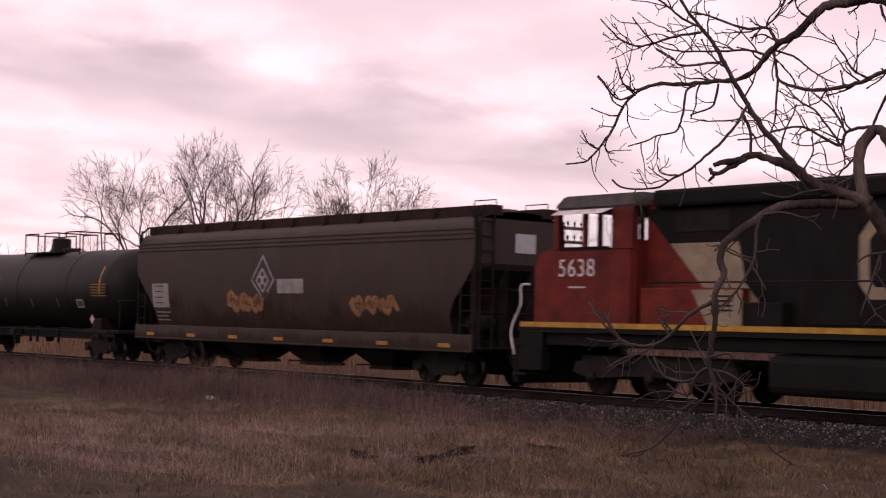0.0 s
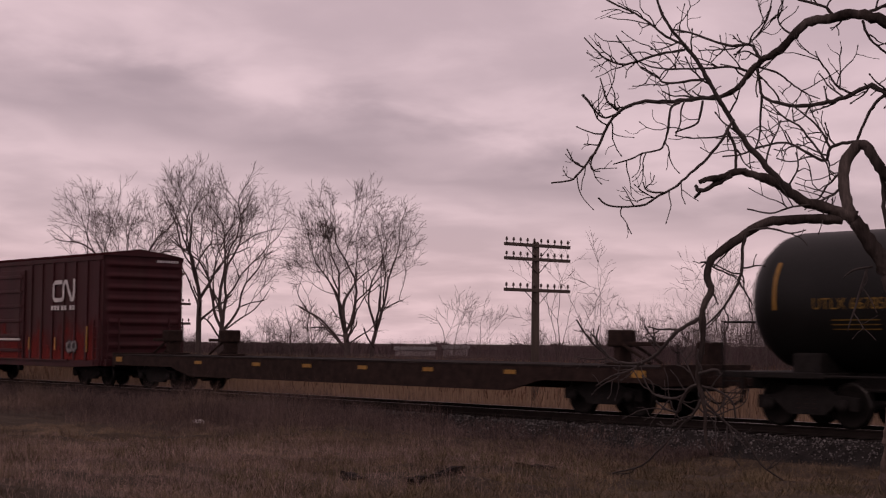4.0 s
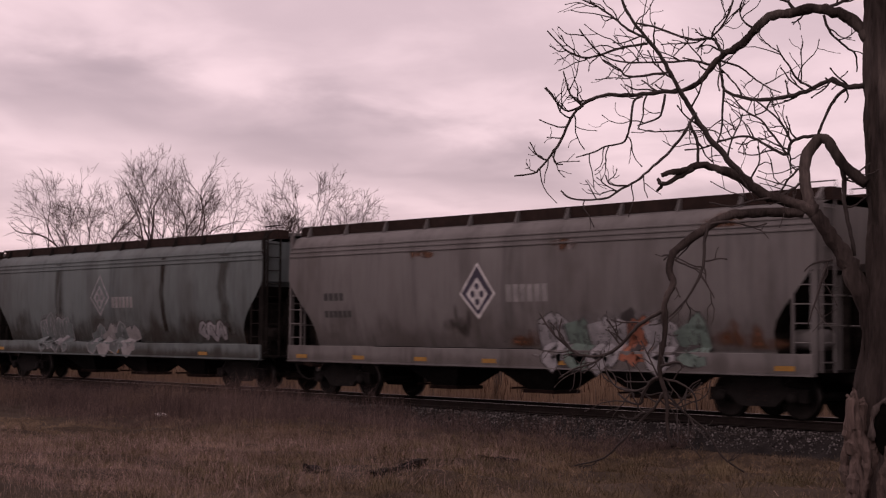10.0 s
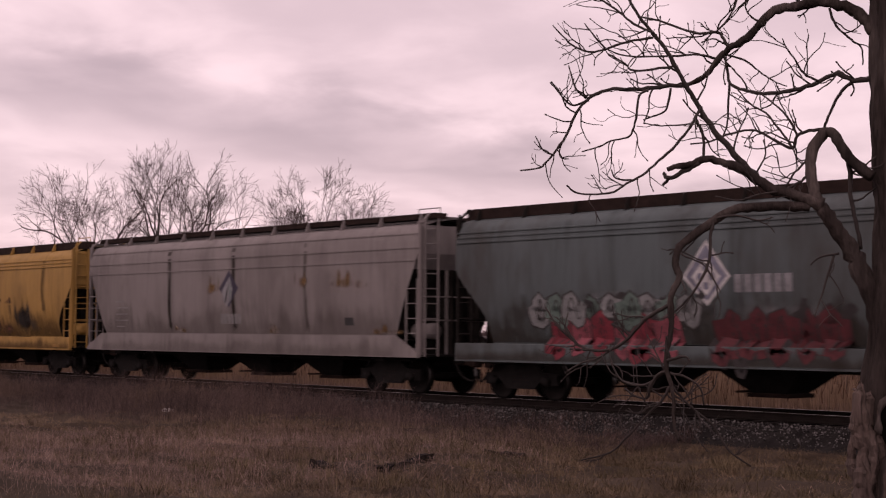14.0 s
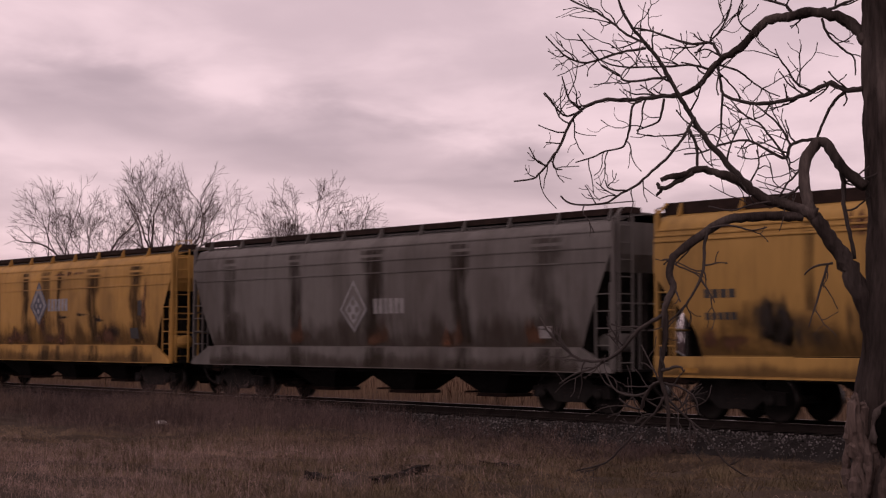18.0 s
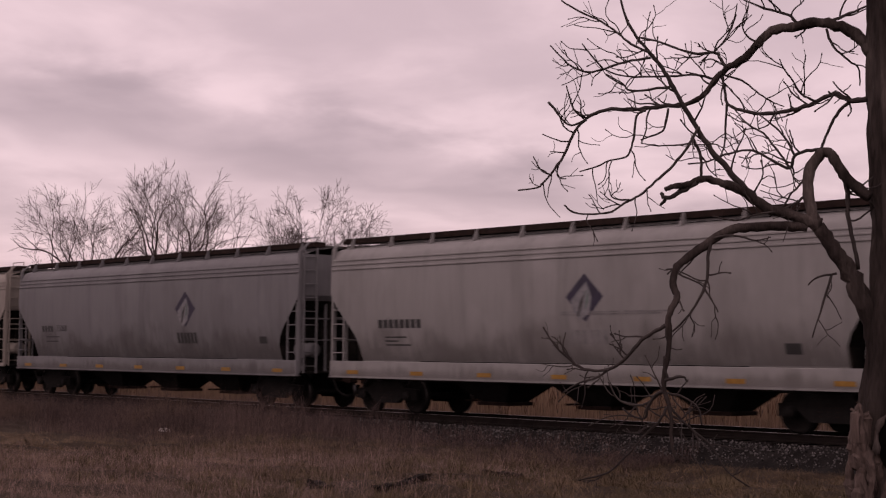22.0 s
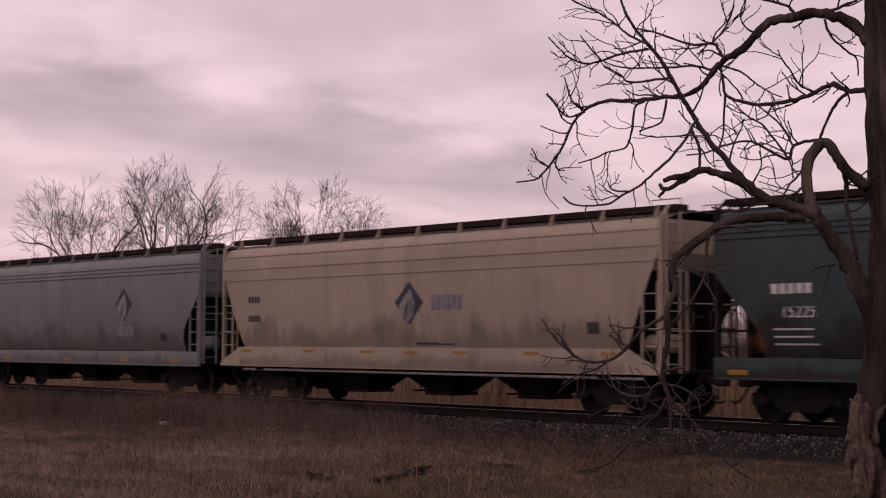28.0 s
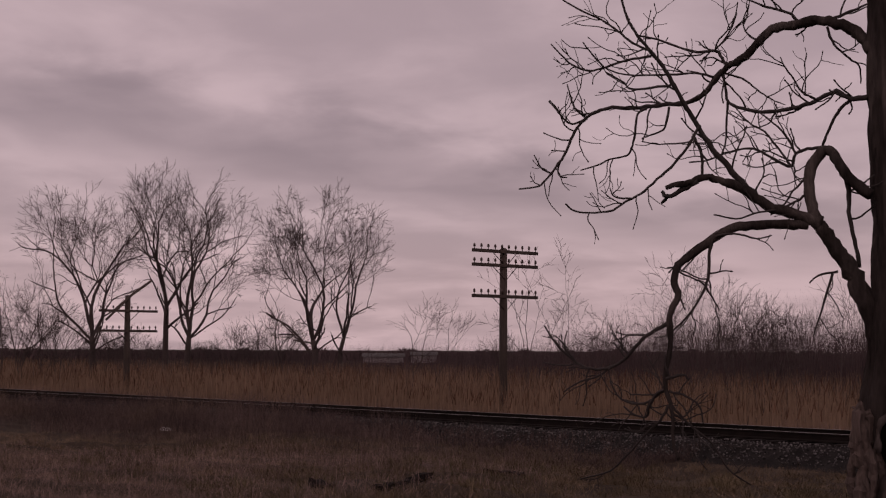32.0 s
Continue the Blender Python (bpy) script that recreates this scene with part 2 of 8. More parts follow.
SLATE = material("slate_blue_paint", (0.05, 0.056, 0.076), 0.7, vary=0.3, scale=4, bump=0)
BLUEGREY = material("chalky_blue_paint", (0.13, 0.132, 0.17), 0.7, vary=0.3, scale=4, bump=0)
INK = material("black_lettering", (0.03, 0.03, 0.03), 0.7, vary=0.2, scale=6, bump=0)
TANK = material("black_tank_paint", (0.005, 0.0049, 0.0047), 0.55, vary=0.35, scale=1.2, fine=18, bump=0.05, spec=0.16)
ROOFGREY = material("grey_walkway_steel", (0.06, 0.056, 0.054), 0.7, metal=0.2, vary=0.3, scale=4, bump=0.1)
LOCOBLACK = material("locomotive_black", (0.0065, 0.0064, 0.0062), 0.65, vary=0.3, scale=2, fine=20, bump=0.05, spec=0.07)
LOCORED = material("locomotive_red", (0.092, 0.0125, 0.0085), 0.5, vary=0.25, scale=2, fine=20, bump=0.05, second=(0.062, 0.01, 0.0075), second_at=0.55, spec=0.12)
CREAM = material("cream_stripe_paint", (0.165, 0.135, 0.092), 0.6, vary=0.25, scale=2, fine=20, bump=0.03)
YELLOWLINE = material("yellow_sill_stripe", (0.27, 0.15, 0.02), 0.55, vary=0.3, scale=3, bump=0)
BLUEWIN = material("pale_window_frame", (0.3, 0.32, 0.35), 0.5, vary=0.1, bump=0)
BUILDING = material("far_building_wall", (0.3, 0.27, 0.27), 0.9, vary=0.15, bump=0)
WHITEROCK = material("pale_stone", (0.55, 0.52, 0.5), 0.8, vary=0.2, scale=8, bump=0.3)


def glass_material():
    m = bpy.data.materials.new("cab_glass")
    m.use_nodes = True
    p = m.node_tree.nodes["Principled BSDF"]
    p.inputs["Base Color"].default_value = (0.85, 0.9, 0.9, 1)
    p.inputs["Roughness"].default_value = 0.04
    p.inputs["Transmission Weight"].default_value = 1.0
    p.inputs["IOR"].default_value = 1.06
    return m


GLASS = glass_material()
# near-black for the hopper ends: soot plus the recess's shade in one colour
SOOT_SHADE = material("soot_and_shade_steel", (0.0145, 0.0125, 0.0115), 0.9, vary=0.4, scale=3, fine=20, bump=0.2, spec=0.05)
SPRAY = {k: material("spray_" + k, c, 0.7, vary=0.3, scale=3, fine=20, bump=0) for k, c in dict(
    white=(0.15, 0.155, 0.155), black=(0.025, 0.022, 0.022), red=(0.15, 0.021, 0.03), dark_red=(0.075, 0.016, 0.019), orange=(0.17, 0.085, 0.035),
    violet=(0.16, 0.11, 0.2), green=(0.08, 0.12, 0.105), silver=(0.175, 0.174, 0.182), pink=(0.35, 0.2, 0.22), pink_red=(0.19, 0.048, 0.06), rust=(0.2, 0.07, 0.04)).items()}


def stain_material(name, colour, strength=0.85):
    """Soft-edged grime: thick in the middle of its patch, broken up and faded out towards the rim."""
    m = bpy.data.materials.new(name)
    m.use_nodes = True
    n, l = m.node_tree.nodes, m.node_tree.links
    p = n["Principled BSDF"]
    p.inputs["Base Color"].default_value = (*colour, 1)
    p.inputs["Roughness"].default_value = 0.85
    co = n.new("ShaderNodeTexCoord")
    mp = n.new("ShaderNodeMapping")
    mp.inputs["Location"].default_value, mp.inputs["Scale"].default_value = (-1, 0, -1), (2, 0, 2)
    l.new(co.outputs["Generated"], mp.inputs[0])
    ln = n.new("ShaderNodeVectorMath")
    ln.operation = "LENGTH"
    l.new(mp.outputs[0], ln.inputs[0])
    fall = n.new("ShaderNodeMapRange")
    fall.interpolation_type = "SMOOTHSTEP"
    for i, x in enumerate((0.95, 0.15, 0.0, 1.0)):
        fall.inputs[i + 1].default_value = x
    l.new(ln.outputs["Value"], fall.inputs[0])
    m2 = n.new("ShaderNodeMapping")
    m2.inputs["Scale"].default_value = (4, 4, 1.1)
    l.new(co.outputs["Object"], m2.inputs[0])
    ns = n.new("ShaderNodeTexNoise")
    ns.inputs["Scale"].default_value, ns.inputs["Detail"].default_value = 1.0, 6
    l.new(m2.outputs[0], ns.inputs["Vector"])
    br = n.new("ShaderNodeMapRange")
    for i, x in enumerate((0.36, 0.6, 0.05, 1.0)):
        br.inputs[i + 1].default_value = x
    l.new(ns.outputs["Fac"], br.inputs[0])
    mu = n.new("ShaderNodeMath")
    mu.operation = "MULTIPLY"
    l.new(fall.outputs[0], mu.inputs[0])
    l.new(br.outputs[0], mu.inputs[1])
    mk = n.new("ShaderNodeMath")
    mk.operation = "MULTIPLY"
    l.new(mu.outputs[0], mk.inputs[0])
    mk.inputs[1].default_value = strength
    l.new(mk.outputs[0], p.inputs["Alpha"])
    return m


def streak_material(name, colour, strength=0.8):
    """Spilled load that ran down a car side: a wavering upright band with soft, broken edges."""
    m = bpy.data.materials.new(name)
    m.use_nodes = True
    n, l = m.node_tree.nodes, m.node_tree.links
    p = n["Principled BSDF"]
    p.inputs["Base Color"].default_value = (*colour, 1)
    p.inputs["Roughness"].default_value = 0.85
    p.inputs["Specular IOR Level"].default_value = 0.1
    co = n.new("ShaderNodeTexCoord")

    def noise_at(scale, detail):
        mp = n.new("ShaderNodeMapping")
        mp.inputs["Scale"].default_value = scale
        l.new(co.outputs["Object"], mp.inputs[0])
        t = n.new("ShaderNodeTexNoise")
        t.inputs["Scale"].default_value, t.inputs["Detail"].default_value = 1.0, detail
        l.new(mp.outputs[0], t.inputs["Vector"])
        return t.outputs["Fac"]

    def ramp(v, lo, hi, a, b):
        r = n.new("ShaderNodeMapRange")
        r.interpolation_type = "SMOOTHSTEP"
        for i, x in enumerate((lo, hi, a, b)):
            r.inputs[i + 1].default_value = x
        l.new(v, r.inputs[0])
        return r.outputs[0]

    def sums(op, a, b):
        q = n.new("ShaderNodeMath")
        q.operation = op
        for i, v in enumerate((a, b)):
            if isinstance(v, float):
                q.inputs[i].default_value = v
            else:
                l.new(v, q.inputs[i])
        return q.outputs[0]

    sep = n.new("ShaderNodeSeparateXYZ")
    l.new(co.outputs["Generated"], sep.inputs[0])
    wave = sums("MULTIPLY", sums("SUBTRACT", noise_at((0.4, 0.0, 0.9), 3), 0.5), 0.7)
    off = sums("ABSOLUTE", sums("SUBTRACT", sums("ADD", sep.outputs[0], wave), 0.5), 0.0)
    body = ramp(off, 0.36, 0.1, 0.0, 1.0)
    broken = ramp(noise_at((6.0, 6.0, 1.1), 5), 0.3, 0.62, 0.35, 1.0)
    ends = sums("MULTIPLY", ramp(sep.outputs[2], 0.0, 0.06, 0.0, 1.0), ramp(sep.outputs[2], 1.0, 0.96, 0.0, 1.0))
    l.new(sums("MULTIPLY", sums("MULTIPLY", sums("MULTIPLY", body, broken), ends), strength), p.inputs["Alpha"])
    return m


def splash_material(name, colour, strength):
    """Dirt thrown up on the lower side: clouds and thin runs that break up towards their upper edge."""
    m = bpy.data.materials.new(name)
    m.use_nodes = True
    n, l = m.node_tree.nodes, m.node_tree.links
    p = n["Principled BSDF"]
    p.inputs["Base Color"].default_value = (*colour, 1)
    p.inputs["Roughness"].default_value = 0.9
    p.inputs["Specular IOR Level"].default_value = 0.05
    co = n.new("ShaderNodeTexCoord")
    sep = n.new("ShaderNodeSeparateXYZ")
    l.new(co.outputs["Generated"], sep.inputs[0])
    total = None
    for scale, detail, weight in (((0.7, 0.7, 0.9), 5, 1.0), ((5.0, 5.0, 0.7), 4, 0.55)):
        mp = n.new("ShaderNodeMapping")
        mp.inputs["Scale"].default_value = scale
        l.new(co.outputs["Object"], mp.inputs[0])
        t = n.new("ShaderNodeTexNoise")
        t.inputs["Scale"].default_value, t.inputs["Detail"].default_value = 1.0, detail
        l.new(mp.outputs[0], t.inputs["Vector"])
        q = n.new("ShaderNodeMath")
        q.operation = "MULTIPLY_ADD"
        l.new(t.outputs["Fac"], q.inputs[0])
        q.inputs[1].default_value = weight
        if total is None:
            q.inputs[2].default_value = 0.0
        else:
            l.new(total, q.inputs[2])
        total = q.outputs[0]
    cut = n.new("ShaderNodeMath")
    cut.operation = "MULTIPLY_ADD"
    l.new(sep.outputs[2], cut.inputs[0])
    cut.inputs[1].default_value = -0.55
    l.new(total, cut.inputs[2])
    r = n.new("ShaderNodeMapRange")
    r.interpolation_type = "SMOOTHSTEP"
    for i, x in enumerate((0.3, 0.72, 0.0, strength)):
        r.inputs[i + 1].default_value = x
    l.new(cut.outputs[0], r.inputs[0])
    l.new(r.outputs[0], p.inputs["Alpha"])
    return m


SPLASH = splash_material("brown_splashed_dirt", (0.036, 0.024, 0.017), 0.5)
FRESHRED = splash_material("fresher_red_paint", (0.15, 0.021, 0.018), 0.75)
FAINTSPLASH = splash_material("thin_grey_dirt", (0.085, 0.07, 0.062), 0.3)
STREAK = streak_material("dark_spill_streak", (0.022, 0.015, 0.011), 0.74)
FAINTSTREAK = streak_material("faint_spill_streak", (0.03, 0.022, 0.016), 0.5)
SOOT = stain_material("sooty_stain", (0.024, 0.017, 0.012), 0.66)
OCHRE = stain_material("ochre_rust_bloom", (0.16, 0.09, 0.035), 0.7)
SPRAYHAZE = stain_material("pale_spray_haze", (0.2, 0.195, 0.2), 0.75)
RUSTSTAIN = stain_material("rusty_stain", (0.10, 0.038, 0.016), 0.85)


# ---- building blocks ----
class Geo:
    """Vertices and faces gathered for one mesh."""

    def __init__(self):
        self.v, self.f = [], []

    def add(self, vs, fs):
        k = len(self.v)
        self.v += [tuple(p) for p in vs]
        self.f += [tuple(i + k for i in q) for q in fs]
        return self

    def box(self, x0, x1, y0, y1, z0, z1, ch=0.0):
        if not ch:
            return self.add([(x, y, z) for x in (x0, x1) for y in (y0, y1) for z in (z0, z1)],
                            [(0, 1, 3, 2), (4, 6, 7, 5), (0, 4, 5, 1), (2, 3, 7, 6), (0, 2, 6, 4), (1, 5, 7, 3)])
        bm = bmesh.new()
        bmesh.ops.create_cube(bm, size=1.0, matrix=Matrix.Translation(((x0 + x1) / 2, (y0 + y1) / 2, (z0 + z1) / 2)) @ Matrix.Diagonal((x1 - x0, y1 - y0, z1 - z0, 1)))
        bmesh.ops.bevel(bm, geom=bm.edges[:], offset=ch, segments=2, profile=0.5, affect="EDGES")
        bm.verts.ensure_lookup_table()
        self.add([v.co for v in bm.verts], [[v.index for v in f.verts] for f in bm.faces])
        bm.free()
        return self

    def tube(self, pts, radii, n=6, cap=True):
        pts = [Vector(p) for p in pts]
        if not hasattr(radii, "__len__"):
            radii = [radii] * len(pts)
        k = len(self.v)
        up = None
        for i, p in enumerate(pts):
            d = (pts[min(i + 1, len(pts) - 1)] - pts[max(i - 1, 0)]).normalized()
            if up is None:
                up = Vector((0, 0, 1)) if abs(d.z) < 0.9 else Vector((1, 0, 0))
            a = d.cross(up).normalized()
            up = a.cross(d).normalized()
            for j in range(n):
                t = math.tau * j / n
                self.v.append(tuple(p + (a * math.cos(t) + up * math.sin(t)) * radii[i]))
        for i in range(len(pts) - 1):
            for j in range(n):
                j2 = (j + 1) % n
                self.f.append((k + i * n + j, k + i * n + j2, k + (i + 1) * n + j2, k + (i + 1) * n + j))
        if cap:
            self.f.append(tuple(k + j for j in reversed(range(n))))
            self.f.append(tuple(k + (len(pts) - 1) * n + j for j in range(n)))
        return self

    def cyl(self, p0, p1, r, n=14):
        return self.tube([p0, p1], r, n)

    def sheet(self, rows):
        k, m = len(self.v), len(rows[0])
        for r in rows:
            self.v += [tuple(p) for p in r]
        for i in range(len(rows) - 1):
            for j in range(m - 1):
                a = k + i * m + j
                self.f.append((a, a + 1, a + m + 1, a + m))
        return self

    def mesh(self, name, mat, smooth=False):
        me = bpy.data.meshes.new(name)
        me.from_pydata(self.v, [], self.f)
        me.materials.append(mat)
        if smooth:
            me.polygons.foreach_set("use_smooth", [True] * len(me.polygons))
        me.update()
        return me


def part(name, geo, mat, parent=None, label="", smooth=False, at=None):
    me = geo if isinstance(geo, bpy.types.Mesh) else geo.mesh(name, mat, smooth)
    ob = new(name, me)
    if parent:
        ob.parent = parent
    if at is not None:
        ob.matrix_basis = at
    if label:
        tagged(ob, label)
    return ob


def thing(name, label, category, group="", kind="", at=None):
    ob = new(name)
    ob.empty_display_size = 0.3
    if at is not None:
        ob.matrix_basis = at
    return tagged(ob, label, category, group, kind)


def strips(name, base, tip, width, mat, bend=None, rng=None):
    """One object of many thin bent blades, from base and tip arrays (n, 3) and widths (n)."""
    n = len(base)
    ang = rng.uniform(0, math.tau, n)
    side = np.stack([np.cos(ang), np.sin(ang), np.zeros(n)], 1) * width[:, None] * 0.5
    mid = base + (tip - base) * 0.55
    if bend is not None:
        mid = mid + bend
    v = np.empty((n, 5, 3), np.float32)
    v[:, 0], v[:, 1], v[:, 2], v[:, 3], v[:, 4] = base - side, base + side, mid + side * 0.8, mid - side * 0.8, tip
    o = np.arange(n, dtype=np.int32)[:, None] * 5
    loops = (o + np.array([0, 1, 2, 3, 3, 2, 4], np.int32)).ravel()
    me = bpy.data.meshes.new(name)
    me.vertices.add(n * 5)
    me.vertices.foreach_set("co", v.ravel())
    me.loops.add(n * 7)
    me.loops.foreach_set("vertex_index", loops)
    me.polygons.add(n * 2)
    st = (np.arange(n, dtype=np.int32)[:, None] * 7 + np.array([0, 4], np.int32)).ravel()
    me.polygons.foreach_set("loop_start", st)
    me.update(calc_edges=True)
    me.materials.append(mat)
    return new(name, me)


# ---- ground: one sheet to the horizon, with the low dip beside the line ----
def ground_z(x, y):
    z = np.interp(y, [-60, -27, -20, -14, -9, -5, -2.3, -1.9, 2.5, 4, 8, 14, 60], [0.15, 0.0, -0.3, -0.5, -0.56, -0.6, -0.62, -0.72, -0.72, -0.75, -0.95, -1.0, -0.9])
    w = 0.10 * np.sin(x * 0.31 + 1.3) * np.sin(y * 0.47 + 0.4) + 0.05 * np.sin(x * 0.9 + y * 0.6) + 0.03 * np.sin(x * 1.7 - y * 2.1)
    w = w + 0.06 * np.sin(x * 2.6 + 1.1 * np.sin(y * 1.3)) * np.sin(y * 2.9 + 1.4 * np.sin(x * 1.1 + 0.5))
    return z + w * np.clip((np.abs(y) - 2.4) / 2.0, 0, 1)


def make_ground():
    xs = np.unique(np.concatenate([np.linspace(-3200, -160, 14), np.arange(-160, -70, 5.0), np.arange(-70, 14, 0.5), np.linspace(14, 60, 12), np.linspace(60, 3200, 14)]))
    ys = np.unique(np.concatenate([np.linspace(-3200, -60, 12), np.linspace(-60, -28, 9), np.arange(-28, 12, 0.4), np.linspace(12, 60, 12), np.linspace(60, 3200, 14)]))
    X, Y = np.meshgrid(xs, ys)
    Z = ground_z(X, Y)
    g = Geo()
    g.sheet(np.stack([X, Y, Z], -1).tolist())
    ob = part("ground", g, MUD, smooth=True)
    tagged(ob, "uneven brown earth and matted dead grass beside the line", "ground", kind="structure")


make_ground()


# ---- railway ----
def make_track():
    track = thing("railway_track", "single railway track with rusty rails on dark sleepers", "railway track", kind="structure")
    prof = [(-0.07, -0.172), (0.07, -0.172), (0.07, -0.155), (0.012, -0.13), (0.012, -0.045), (0.036, -0.032), (0.036, -0.003), (-0.036, -0.003), (-0.036, -0.032), (-0.012, -0.045), (-0.012, -0.13), (-0.07, -0.155)]
    for y in (-0.755, 0.755):
        g = Geo()
        n = len(prof)
        vs = [(x, y + a, b) for x in (-520, 420) for a, b in prof]
        g.add(vs, [(i, (i + 1) % n, n + (i + 1) % n, n + i) for i in range(n)])
        rail = part("rail", g, RAILSTEEL, track)
        h = Geo().box(-520, 420, y - 0.03, y + 0.03, -0.003, 0.001)
        part("rail_head", h, RAILTOP, rail, "polished steel running surface")
    bed = Geo()
    sec = [(-2.6, -0.76), (-2.05, -0.53), (-1.6, -0.28), (-1.36, -0.2), (1.4, -0.2), (1.75, -0.24), (2.3, -0.5), (2.75, -0.74)]
    xs = np.concatenate([np.linspace(-520, -70, 30), np.arange(-69, 12, 1.0), np.linspace(13, 420, 30)])
    rng = random.Random(5)
    bed.sheet([[(x, y + rng.uniform(-0.06, 0.06), z + rng.uniform(-0.03, 0.02)) for y, z in sec] for x in xs])
    tagged(part("ballast_bed", bed, BALLAST, None, smooth=True), "bed of dirty crushed stone under the rails", "ballast bed", kind="structure")
    tie = Geo().box(-0.115, 0.115, -1.3, 1.3, -0.35, -0.172, 0.012).mesh("sleeper", SLEEPER)
    for i in range(290):
        x = -140 + i * 0.53
        part("sleeper", tie, SLEEPER, track, at=pose(x + rng.uniform(-0.03, 0.03), rng.uniform(-0.04, 0.04), rng.uniform(-0.008, 0), 0, 0, rng.uniform(-1.5, 1.5)))
    far = Geo()
    for x in list(np.arange(-520, -140.3, 0.53)) + list(np.arange(14, 120, 0.53)):
        far.box(x - 0.115, x + 0.115, -1.3, 1.3, -0.35, -0.172)
    tagged(part("far_sleepers", far, SLEEPER, track), kind="stuff")


make_track()


def make_stones():
    rng = np.random.default_rng(3)
    n = 8500
    x = -44 + 46 * rng.random(n) ** 0.8
    y = -(1.3 + 0.78 * rng.random(n) ** 1.25)
    z = np.interp(-y, [1.36, 1.6, 2.05, 2.6], [-0.2, -0.28, -0.53, -0.76])
    s = 0.011 + 0.025 * rng.random(n) ** 1.8
    octa = np.array([(1, 0, 0), (-1, 0, 0), (0, 1, 0), (0, -1, 0), (0, 0, 1), (0, 0, -1)], float)
    tri = np.array([(0, 2, 4), (2, 1, 4), (1, 3, 4), (3, 0, 4), (2, 0, 5), (1, 2, 5), (3, 1, 5), (0, 3, 5)])
    a = rng.uniform(0, math.tau, n)
    V = octa[None] * (0.6 + 0.7 * rng.random((n, 6, 1))) * s[:, None, None]
    c, d = np.cos(a)[:, None], np.sin(a)[:, None]
    V = np.stack([V[..., 0] * c - V[..., 1] * d, V[..., 0] * d + V[..., 1] * c, V[..., 2] * 0.8], -1)
    V += np.stack([x, y, z + s * 0.4], -1)[:, None]
    F = tri[None] + (np.arange(n) * 6)[:, None, None]
    me = bpy.data.meshes.new("ballast_stones")
    me.from_pydata(V.reshape(-1, 3).tolist(), [], F.reshape(-1, 3).tolist())
    me.materials.append(STONE)
    tagged(new("ballast_stones", me), "loose grey and pale crushed stones on the ballast shoulder", "ballast stones", kind="stuff")


make_stones()


# ---- grass, weeds and reeds ----
def in_view(rng, n, d0, d1, a0=28.0, a1=70.0, power=1.0):
    """Points on the ground between two distances from the standing place, over the sector that the place is seen in."""
    a = np.radians(rng.uniform(a0, a1, n))
    d = np.sqrt(d0 ** 2 + (d1 ** 2 - d0 ** 2) * rng.random(n) ** power)
    return -d * np.sin(a), -26.85 + d * np.cos(a)


def patch(x, y, s, k=0.0):
    return np.sin(x * s + 1.7 * np.sin(y * s * 0.7 + k)) * np.cos(y * s * 1.1 + 1.3 * np.sin(x * s * 0.6 + 2 + k))


def blades(name, label, x, y, h, w, mat, rng, lean=0.35, droop=0.1, sink=0.02):
    n = len(x)
    z = np.maximum(ground_z(x, y), np.interp(np.abs(y), [1.36, 1.6, 2.05, 2.6], [-0.2, -0.28, -0.53, -0.8]))
    base = np.stack([x, y, z - sink], 1)
    a = rng.uniform(0, math.tau, n)
    l = h * lean * rng.random(n)
    tip = base + np.stack([np.cos(a) * l, np.sin(a) * l, h], 1)
    bend = np.stack([-np.cos(a) * l * 0.25, -np.sin(a) * l * 0.25, h * droop * rng.random(n)], 1)
    ob = strips(name, base.astype(np.float32), tip.astype(np.float32), w.astype(np.float32), mat, bend, rng)
    return tagged(ob, label, "grass", kind="stuff")


def worn(rng, x, y):
    """Leaves out what would stand on the trodden bare strip at the near end of the bank."""
    az, d = np.degrees(np.arctan2(-x, y + 26.85)), np.hypot(x, y + 26.85)
    wave = 0.8 * patch(x, y, 0.9, 7)
    return rng.random(len(x)) > 0.85 * ease((az - 60.5 + wave) / 0.5) * ease((20.6 + 0.25 * (az - 60) - d + wave) / 0.25)


def ease(v):
    return 1 / (1 + np.exp(-np.clip(v, -30, 30)))


def tufts(rng, cx, cy, k, spread):
    return (cx[:, None] + rng.normal(0, spread, (len(cx), k))).ravel(), (cy[:, None] + rng.normal(0, spread, (len(cx), k))).ravel()


def swathe(name, label, x, y, way, length, rise, mat, rng):
    """Long thin blades that arch over and lie down along their own way."""
    n = len(x)
    z = ground_z(x, y)
    base = np.stack([x, y, z - 0.01], 1)
    tip = np.stack([x + np.cos(way) * length, y + np.sin(way) * length, z + rise * rng.uniform(0.0, 0.9, n)], 1)
    bend = np.stack([np.zeros(n), np.zeros(n), rise * rng.uniform(0.4, 0.9, n)], 1)
    ob = strips(name, base.astype(np.float32), tip.astype(np.float32), (0.003 + 0.0035 * rng.random(n)).astype(np.float32), mat, bend, rng)
    return tagged(ob, label, "grass", kind="stuff")


